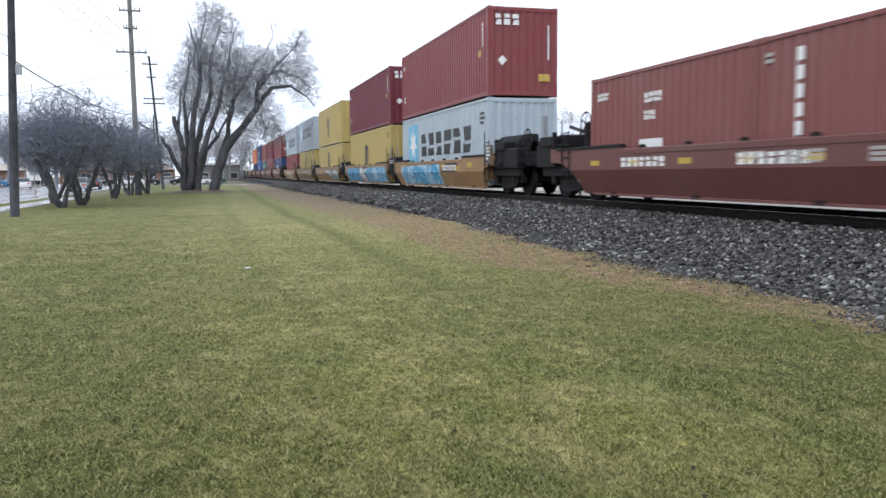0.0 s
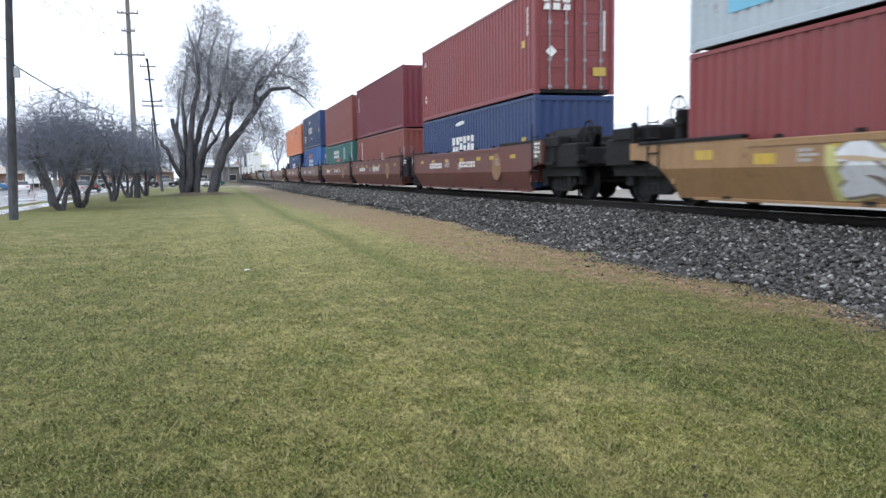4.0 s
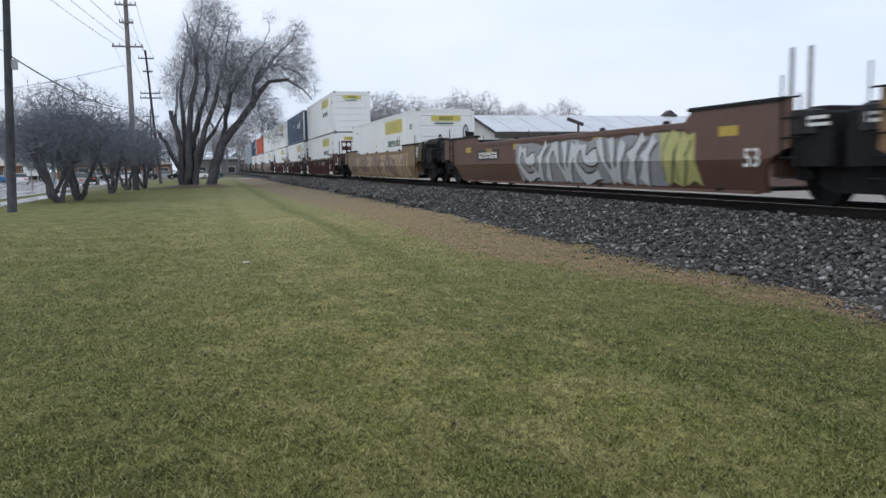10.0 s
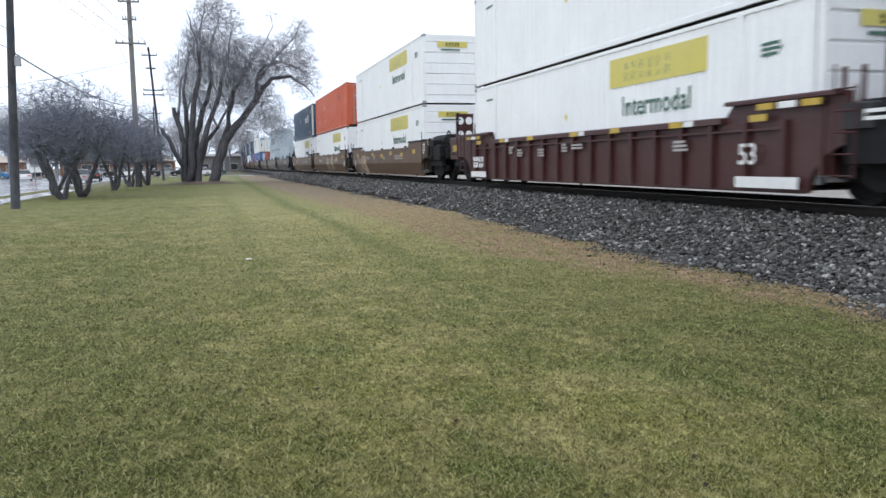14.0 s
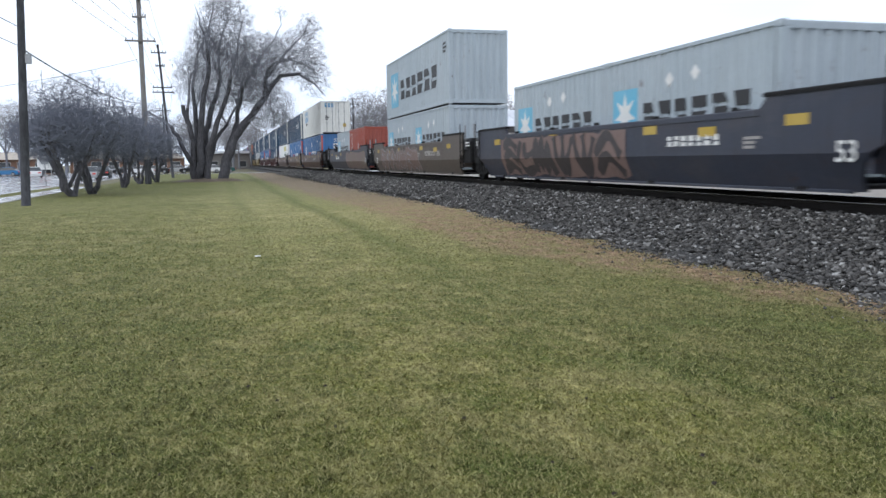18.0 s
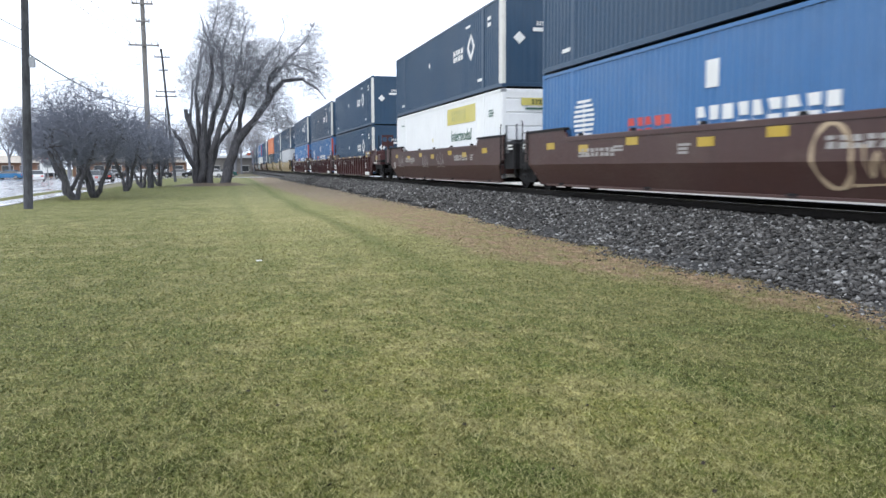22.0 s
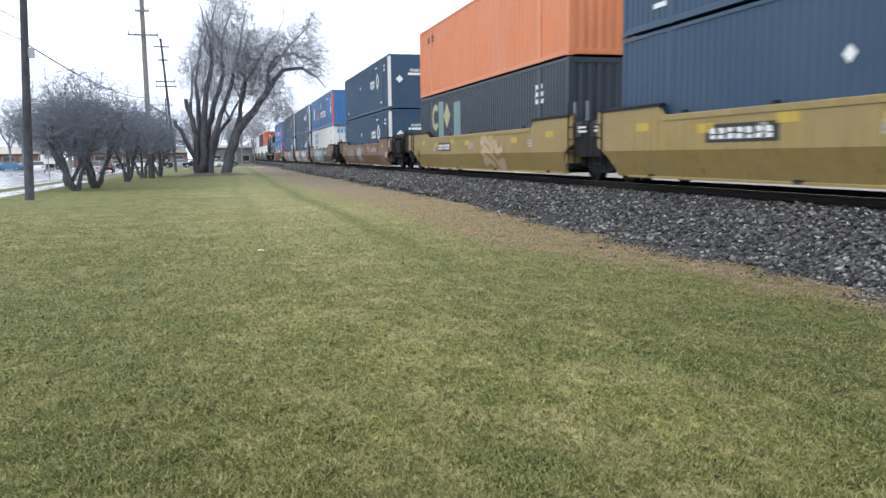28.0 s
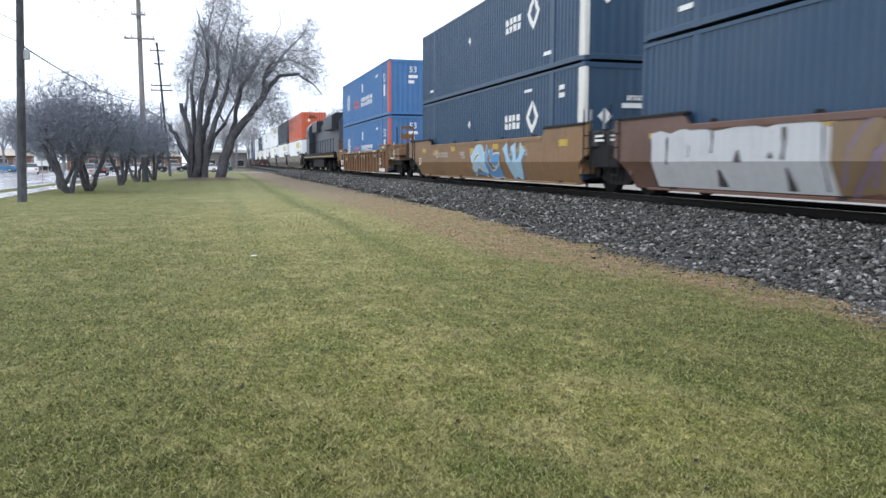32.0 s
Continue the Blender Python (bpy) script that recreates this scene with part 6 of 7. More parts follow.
    if style == "smooth":
        for y in {"ochre": (-0.03 * Lw if seed > 1 else -0.2 * Lw,), "mustard": (0.21 * Lw,), "clay": (-0.1 * Lw,), "rose": (-0.245 * Lw,) if seed > 20 else (0.3 * Lw,), "red": (-0.06 * Lw, 0.255 * Lw)}.get(colour, (-0.245 * Lw, 0.255 * Lw)):
            zm = 0.92 if top > 1.3 else 0.80
            dark = colour in ("clay", "rose", "ochre", "mustard")
            if dark:
                part("mark_panel", flat([rect(-1.0, 1.0, -0.06, 0.26)], "markpanel", BLACK, ("side", skin)), ob, (0, y, zm), "black painted panel")
            part("reporting_mark", flat(blocks(7, 0.19, seed, 1.7), ("report", seed, colour), WHITE if dark or colour in ("red", "dark") else FADED, ("side", skin - (0.005 if dark else 0))), ob, (0, y, zm), "row of plain painted marks")
        if colour == "red" and top > 1.4:
            part("emblem", flat([[(0.42 * math.cos(q * 0.3142), 0.41 * math.sin(q * 0.3142)) for q in range(20)]], "emblem", LOCOGOLD_SIGN, ("side", skin)), ob, (0, -0.295 * Lw, 0.90), "worn gold oval emblem")
    if style == "ribbed":
        for y in (a + 1.1, b - 1.1):
            part("stencil_panel", flat([rect(-0.75, 0.75, 0.24, 0.42)], "panelw", WHITE, ("side", -half - 0.010)), ob, (0, y, 0), "white data panel")
        for y0, e in ((a, -1), (b, 1)):
            for k, m in ((0.1, YELLOW), (0.62, WHITE), (1.12, YELLOW)):
                part("reflector", flat([rect(-0.20, 0.20, -0.05, 0.05)], ("guardreflector", m.name), m, ("side", -half - 0.03)), ob, (0, y0 - e * k, top + rise - 0.12), "reflector strip")
        part("number_stencil", flat(shifted(blocks(4, 0.34, seed, 1.0), 0, 0), ("carbars", seed), WHITE, ("side", -half - 0.012)), ob, (0, b - 1.1, 0.55), "row of plain white bars")
        part("number_stencil", flat(shifted(lettering("53", 0.34), 0, 0.62), "n53", WHITE, ("side", -half - 0.012)), ob, (0, a + 1.55, 0), "white painted number")
    else:
        if long:
            part("number_stencil", flat(shifted(lettering("53", 0.30), 0, 0.62), "n53s", WHITE if colour != "mustard" else BLACK, ("side", -half - 0.016)), ob, (0, a + 0.35 if seed % 2 else b - 0.6, 0), "painted number")
    for t in tags:
        graffiti(ob, skin, Lw, top, *t)
    MOVING.append((ob, along, 0.0))
    return ob


STROKES = [  # strokes of one sprayed form in a unit box: flashes, chevrons, fans and crescents
    [[(0.05, 0.0), (0.36, 0.62), (0.20, 0.52), (0.62, 1.0)], [(0.50, 0.0), (0.78, 0.55), (0.66, 0.50), (0.98, 0.95)]],
    [[(0.0, 0.08), (0.50, 0.46), (1.0, 0.04)], [(0.0, 0.50), (0.50, 0.94), (1.0, 0.46)]],
    [[(0.0, 0.05), (0.12, 0.95), (0.30, 0.20), (0.44, 1.0), (0.60, 0.10), (0.74, 0.85), (1.0, 0.0)]],
    [[(0.18, 0.95), (0.04, 0.50), (0.30, 0.06), (0.95, 0.18)], [(0.40, 0.90), (0.50, 0.52), (0.98, 0.62)]],
    [[(0.45, 0.0), (0.22, 0.50), (0.05, 1.0)], [(0.48, 0.0), (0.56, 0.55), (0.50, 1.0)], [(0.52, 0.0), (0.80, 0.45), (0.98, 0.92)]],
    [[(0.0, 0.80), (0.45, 0.96), (0.92, 0.72)], [(0.08, 0.42), (0.50, 0.62), (1.0, 0.36)], [(0.0, 0.08), (0.50, 0.26), (0.95, 0.02)]],
]


def clipped(poly, z, above):
    """The part of an outline above or below a level."""
    out = []
    for (a, p), (b, q) in zip(poly, poly[1:] + poly[:1]):
        ina, inb = (p >= z, q >= z) if above else (p <= z, q <= z)
        if ina:
            out.append((a, p))
        if ina != inb:
            f = (z - p) / (q - p)
            out.append((a + (b - a) * f, z))
    return out


def graffiti(ob, skin, Lw, top, f0, f1, cols, seed, ink="black", cloud=""):
    """Sprayed forms between two fractions of the side (0 far, 1 leading): fat strokes with a dark or pale outline, some on a sprayed ground."""
    rnd = random.Random(seed)
    start, end = (f0 - 0.5) * Lw, (f1 - 0.5) * Lw
    lo, hi = 0.24, top - 0.13
    lean = lambda q: 0.0 if q >= 0.74 else LEAN * (0.74 - q) / 0.55
    serial = [0]

    def spray(polys, mat, lift, nm):
        serial[0] += 1

        def fill(mb):
            seen = {}
            for poly in polys:
                for above in (True, False):
                    half = clipped(poly, 0.74, above)
                    face = []
                    for uu, q in half:
                        k = (round(uu, 3), round(q, 3))
                        if k not in seen:
                            seen[k] = len(mb.v)
                            mb.v.append((skin - lift - 0.00003 * len(seen) + lean(q), -uu, q))
                        if seen[k] not in face:
                            face.append(seen[k])
                    if len(face) > 2:
                        mb.f.append(tuple(face))
        part(nm, shape(("tag", seed, serial[0], round(top, 2), Lw), mat, fill), ob, label="sprayed graffiti shape")

    def strip(pts, r, grow_by=0.0):
        """Quads along a rounded stroke."""
        fine = []
        for i in range(len(pts) - 1):
            p0, p1, p2, p3 = pts[max(0, i - 1)], pts[i], pts[i + 1], pts[min(len(pts) - 1, i + 2)]
            for k in range(4):
                t = k / 4
                fine.append(tuple(0.5 * (2 * b + (c - a) * t + (2 * a - 5 * b + 4 * c - d) * t * t + (3 * b - a - 3 * c + d) * t ** 3) for a, b, c, d in zip(p0, p1, p2, p3)))
        fine.append(pts[-1])
        edge = []
        n = len(fine)
        for i, (a, b) in enumerate(fine):
            (x0, z0), (x1, z1) = fine[max(0, i - 1)], fine[min(n - 1, i + 1)]
            l = math.hypot(x1 - x0, z1 - z0) or 1
            w = r * (0.85 + 0.3 * math.sin(i * 0.9 + seed)) + grow_by
            nx, nz = -(z1 - z0) / l * w, (x1 - x0) / l * w
            edge.append(((a + nx, min(hi + 0.05, max(lo - 0.03, b + nz))), (a - nx, min(hi + 0.05, max(lo - 0.03, b - nz)))))
        return [[p, q, s2, r2] for (p, q), (r2, s2) in zip(edge, edge[1:])]

    paint_of = lambda c: BLACK if c == "black" else tagpaint(c)
    if cols == ("ring",):
        mid, c = start + 0.5, (lo + hi) / 2 + 0.05
        loop = [(mid + 0.40 * math.cos(a), c + 0.47 * math.sin(a)) for a in [2 * math.pi * i / 10 for i in range(11)]]
        spray(strip(loop, 0.045), tagpaint("beige"), 0.004, "graffiti_ring")
        u = mid + 0.6
        while u < end:
            spray(strip([(u, c + 0.15), (u + 0.1, c - 0.3), (u + 0.26, c + 0.05), (u + 0.36, c - 0.3)], 0.03), tagpaint("beige"), 0.004, "graffiti_stroke")
            u += rnd.uniform(0.42, 0.55)
        spray(strip([(mid + 0.3, c - 0.42), (mid + 1.5, c - 0.38), (end, c - 0.40)], 0.025), tagpaint("beige"), 0.004, "graffiti_stroke")
        return
    if cols[0] == "scrawl":
        u, c, tall = start, hi - 0.30, 0.24
        while u < end - 0.15:
            w = rnd.uniform(0.20, 0.34)
            form = rnd.choice(([(0, 1), (0.15, -0.9), (0.5, 0.2), (0.85, -1), (1, 0.8)], [(0.9, 0.8), (0.2, 0.9), (0, -0.2), (0.3, -1), (0.9, -0.7), (0.8, 0.0), (0.4, 0.0)], [(0, -1), (0.4, 0.9), (0.9, -1), (0.2, -0.1), (0.8, 0.0)]))
            spray(strip([(u + w * (a + rnd.uniform(-0.3, 0.3)), c + tall * (b + rnd.uniform(-0.4, 0.3))) for a, b in form], 0.020), tagpaint(cols[1]), 0.004, "graffiti_stroke")
            u += w + rnd.uniform(0.03, 0.10)
        spray(strip([(start - 0.1, c - 0.31), ((start + end) / 2, c - 0.27), (end, c - 0.30)], 0.018), tagpaint(cols[1]), 0.007, "graffiti_stroke")
        return
    if cols[0] == "slots":
        # one pale sheet of fat letters that touch, with dark gaps between them
        n = 14
        us = [start + (end - start) * i / n for i in range(n + 1)]
        tops = [hi + 0.05 - 0.07 * (i % 4 == 2) - 0.05 * (i % 7 == 0) for i in range(n + 1)]
        spray([[(us[i], lo), (us[i + 1], lo), (us[i + 1], tops[i + 1]), (us[i], tops[i])] for i in range(n)], tagpaint(cols[1]), 0.004, "graffiti_ground")
        wide, tall = end - start, hi - lo
        for f, b0, b1, r in ((-0.005, 0.0, 0.92, 0.035), (0.12, 0.42, 0.92, 0.032), (0.27, 0.55, 0.75, 0.018), (0.42, 0.62, 1.0, 0.035), (0.80, 0.50, 0.98, 0.05), (0.97, 0.05, 1.0, 0.025)):
            x = start + wide * f
            spray(strip([(x - 0.02, lo + tall * b0), (x + 0.02, lo + tall * (b0 + b1) / 2), (x, lo + tall * b1)], r), tagpaint("drabink"), 0.0095, "graffiti_gap")
        for f, b0, b1, w in ((0.45, 0.05, 0.34, 0.30), (0.81, 0.03, 0.38, 0.22), (0.57, 0.46, 0.66, 0.24), (0.74, 0.52, 0.62, 0.16)):
            x = start + wide * f
            spray([[(x - w / 2, lo + tall * b0), (x + w / 2, lo + tall * b0), (x + w * 0.1, lo + tall * b1), (x - w * 0.1, lo + tall * b1)]], tagpaint("drabink"), 0.0095, "graffiti_gap")
        return
    if cloud:
        n = max(6, int((end - start) / 0.35))
        tops = [hi - 0.16 * abs(noise.noise(Vector((i * 0.7, seed, 0)))) for i in range(n + 1)]
        lows = [lo + 0.22 * abs(noise.noise(Vector((i * 0.7, seed, 5)))) for i in range(n + 1)]
        us = [start - 0.2 + (end - start + 0.4) * i / n for i in range(n + 1)]
        spray([[(us[i], lows[i]), (us[i + 1], lows[i + 1]), (us[i + 1], tops[i + 1]), (us[i], tops[i])] for i in range(n)], paint_of(cloud), 0.003, "graffiti_ground")
    count = max(1, round((end - start) / (1.05 if hi - lo < 1.05 else 1.2)))
    wide = (end - start) / count
    for k in range(count):
        u = start + k * wide
        slant = rnd.uniform(-0.10, 0.16)
        forms = rnd.choice(STROKES)
        r = rnd.uniform(0.105, 0.145) * wide
        lines = [[(u + wide * (0.5 + (a - 0.5) * 0.98) + slant * (b - 0.5), lo + 0.06 + (hi - lo - 0.1) * b) for a, b in f] for f in forms]
        def joined(more):
            bands = [strip(l, r, more) for l in lines]
            out = [q for b in bands for q in b]
            for b, c in zip(bands, bands[1:]):
                (x, z), e = b[-1][2], c[0][0]
                out.append([(x, z), e, (x + 0.012, z)])
            return out

        spray(joined(0.045), paint_of(ink), 0.005 + 0.0008 * (k % 3), "graffiti_outline")
        spray(joined(0.0), paint_of(cols[k % len(cols)]), 0.0115 + 0.0008 * (k % 3), "graffiti_shape")
        if k % 2 == 0 and len(cols) > 1:
            a, b = lines[0][0], lines[0][-1]
            spray(strip([a, ((a[0] + b[0]) / 2 + 0.03, (a[1] + b[1]) / 2), b], r * 0.28), paint_of(cols[(k + 1) % len(cols)]), 0.018, "graffiti_shine")


SPRAY = {"ash": (0.30, 0.27, 0.26, 1), "pale": (0.47, 0.48, 0.49, 1), "ochre": (0.20, 0.135, 0.075, 1), "white": (0.62, 0.64, 0.66, 1), "blue": (0.06, 0.24, 0.50, 1), "ice": (0.36, 0.55, 0.68, 1), "pink": (0.55, 0.24, 0.24, 1), "grey": (0.32, 0.33, 0.35, 1), "aqua": (0.10, 0.50, 0.52, 1),
         "beige": (0.47, 0.35, 0.22, 1), "lime": (0.50, 0.48, 0.18, 1), "violet": (0.17, 0.13, 0.28, 1), "rosy": (0.21, 0.14, 0.122, 1), "orange": (0.5, 0.22, 0.06, 1), "dusk": (0.22, 0.17, 0.14, 1), "cyan": (0.05, 0.33, 0.58, 1), "deep": (0.025, 0.16, 0.42, 1), "moss": (0.035, 0.07, 0.05, 1), "wineink": (0.085, 0.018, 0.045, 1), "rust": (0.16, 0.055, 0.030, 1), "tanink": (0.32, 0.20, 0.10, 1), "drabink": (0.05, 0.042, 0.045, 1)}


def tagpaint(name):
    return paint("spray_" + name, SPRAY[name], 0.45, 0.2)


# ---- the train: what stands in each car ----
def sign_star(z=0.8, H=0.92):
    return [("starbox", 0.165, z + 0.55, 1.7), ("letters", 0.565, z, 6, H, BLACK, 3, 6.9), ("bars", 0.95, 2.35, 3, 0.5, 0.09, BLACK)]


def sign_lease():
    return [("endletters", 0.27, 2.28, 3, 0.34, WHITE, 5), ("enddiamond", 0.2, 1.15, 0.16, WHITE), ("endbar", 0.8, 0.62, 0.40, 0.24, YELLOW),
            ("endbar", 0.86, 1.75, 0.05, 1.1, WHITE), ("column", 0.955, 2.3, 5, 0.12, WHITE), ("bar", 0.93, 1.45, 0.25, 0.2, YELLOW), ("letters", 0.04, 2.2, 2, 0.16, WHITE, 2), ("bars", 0.05, 0.9, 2, 0.3, 0.1, WHITE)]


def sign_arch(z=1.55):
    return [("arch", 0.46, z, 1.05, BLACK), ("letters", 0.46, z - 0.95, 2, 0.42, BLACK, 4), ("bars", 0.95, 2.4, 2, 0.5, 0.08, BLACK)]


def sign_knot():
    return [("letters", 0.69, 1.42, 4, 0.42, WHITE, 9), ("knot", 0.79, 1.7, 0.46, WHITE), ("diamond", 0.42, 1.75, 0.14, WHITE), ("bars", 0.92, 2.3, 2, 0.45, 0.12, WHITE),
            ("bars", 0.78, 2.42, 1, 0.9, 0.08, WHITE), ("bars", 0.10, 0.4, 1, 0.6, 0.10, WHITE), ("bars", 0.86, 0.4, 1, 0.7, 0.10, WHITE),
            ("enddiamond", 0.22, 1.55, 0.2, WHITE), ("endbar", 0.55, 1.82, 0.8, 0.12, WHITE), ("endletters", 0.55, 1.95, 6, 0.12, WHITE, 8), ("endbar", 0.9, 1.9, 0.05, 0.8, WHITE)]


def sign_panel():
    return [("bar", 0.708, 2.3, 3.7, 0.62, SIGNYEL), ("text", 0.71, 1.36, "Intermodal", 0.42, SIGNGRN), ("bars", 0.10, 2.35, 1, 0.9, 0.06, SIGNGRN), ("bars", 0.93, 2.2, 3, 0.5, 0.05, SIGNGRN),
            ("endbar", 0.5, 2.45, 1.3, 0.24, SIGNYEL), ("endbars", 0.5, 2.2, 1, 1.0, 0.06, SIGNGRN), ("diamond", 0.45, 1.5, 0.1, SIGNYEL)]


def sign_panel_letters():
    return [("letters", 0.69, 2.09, 6, 0.40, SIGNGRN, 21), ("endletters", 0.5, 2.37, 5, 0.15, SIGNGRN, 22)]


def sign_stack():
    return [("hexlines", 0.165, 1.5, 0.58, WHITE), ("letters", 0.36, 0.95, 5, 0.46, REDMARK, 6), ("letters", 0.585, 0.95, 9, 0.52, WHITE, 13), ("bar", 0.5, 2.05, 0.4, 0.5, WHITE), ("bars", 0.8, 2.25, 1, 0.9, 0.12, WHITE),
            ("text", 0.925, 1.8, "53", 0.42, WHITE), ("bar", 0.925, 1.35, 0.42, 0.6, WHITE), ("endtext", 0.5, 2.2, "53", 0.3, WHITE), ("endbars", 0.5, 1.9, 2, 0.5, 0.16, WHITE)]


def sign_rail():
    return [("letters", 0.235, 1.55, 3, 1.0, CSBLUE, 5, 2.6), ("letters", 0.235, 1.22, 9, 0.2, BLACK, 12), ("bars", 0.9, 2.4, 2, 0.6, 0.06, BLACK), ("endletters", 0.28, 2.32, 3, 0.32, CSBLUE, 2),
            ("endbar", 0.8, 0.75, 0.25, 0.3, YELLOW), ("endbars", 0.22, 1.5, 3, 0.4, 0.08, BLACK)]


def sign_wave():
    return [("swoosh", 0.42, 2.2, 0.55, WHITE), ("letters", 0.45, 1.25, 6, 0.5, WHITE, 15), ("swoosh", 0.52, 0.75, 0.4, WHITE), ("bars", 0.14, 1.0, 3, 1.0, 0.12, WHITE), ("bar", 0.93, 1.3, 0.3, 0.3, YELLOW), ("endbar", 0.85, 1.2, 0.3, 0.3, YELLOW)]


def sign_bird():
    return [("swoosh", 0.41, 2.1, 1.35, REDMARK), ("letters", 0.44, 1.25, 3, 0.62, WHITE, 18, 2.7), ("endbar", 0.25, 2.0, 0.5, 0.3, WHITE), ("endbar", 0.25, 1.98, 0.42, 0.1, REDMARK)]


def sign_serif():
    return [("letters", 0.43, 1.65, 6, 0.52, WHITE, 30, 2.3), ("swoosh", 0.5, 1.45, 0.8, REDMARK), ("bar", 0.72, 1.9, 0.9, 0.8, SIGN_GREY), ("endletters", 0.4, 2.2, 6, 0.24, WHITE, 31), ("column", 0.95, 2.4, 5, 0.15, WHITE)]


SIGN_GREY = paint("sign_pale_grey", (0.15, 0.25, 0.25, 1), 0.2, 0.0)


def sign_tower(f=0.88):
    return [("column", f, 2.1, 6, 0.21, WHITE), ("bars", 0.05, 2.25, 2, 0.3, 0.06, FADED), ("bars", 0.6, 1.5, 3, 0.6, 0.08, FADED)]


def sign_gold():
    return [("open_ring", 0.16, 1.95, 0.54, PALEGREEN), ("bar", 0.215, 1.6, 0.75, 1.9, SIGN_GREY), ("diamond", 0.27, 1.95, 0.5, PALEGREEN), ("bar", 0.36, 1.4, 0.9, 2.0, SIGN_GREY), ("bars", 0.88, 2.2, 3, 0.7, 0.12, WHITE)]


def sign_small():
    return [("bars", 0.8, 2.2, 2, 0.7, 0.12, BLACK), ("enddiamond", 0.3, 1.2, 0.17, WHITE), ("enddiamond", 0.3, 2.0, 0.17, WHITE), ("endbars", 0.5, 2.4, 2, 1.0, 0.1, BLACK), ("diamond", 0.35, 1.9, 0.12, WHITE), ("diamond", 0.35, 0.9, 0.12, WHITE)]


def B(size, colour, marks=(), **k):
    return (size, colour, marks, k)


KNOT = lambda door=False: B(53, "slate", sign_knot(), post=POSTWHITE, door=door, extra=" with white leading posts")
PANEL = lambda: B(53, "white", sign_panel() + sign_panel_letters(), lines=True, extra=" with a yellow sign panel")
STACK = lambda: B(53, "stack", sign_stack(), post=POSTRED, extra=" with red leading posts")
RAILBOX = lambda: B(53, "cream", sign_rail(), door=True, extra=" with blue block lettering")
STARBOX = lambda z=0.8: B(40, "grey", sign_star(z), extra=" with a star sign")
STAR20 = B(20, "grey", [("starbox", 0.15, 1.35, 1.1), ("letters", 0.58, 1.05, 6, 0.5, BLACK, 3, 3.6), ("diamond", 0.45, 1.95, 0.15, WHITE), ("diamond", 0.6, 2.0, 0.15, WHITE)], extra=" with a star sign")
ARCH = lambda s=40: B(s, "yellow", sign_arch(), extra=" with black lettering")
LEASE = lambda c="oxide", door=False: B(40, c, sign_lease(), door=door)
FEN = [("letters", 0.10, 2.05, 4, 0.16, WHITE, 51), ("letters", 0.46, 1.85, 4, 0.2, WHITE, 52), ("letters", 0.44, 1.5, 3, 0.18, WHITE, 53), ("bar", 0.45, 0.98, 0.9, 0.24, WHITE)]

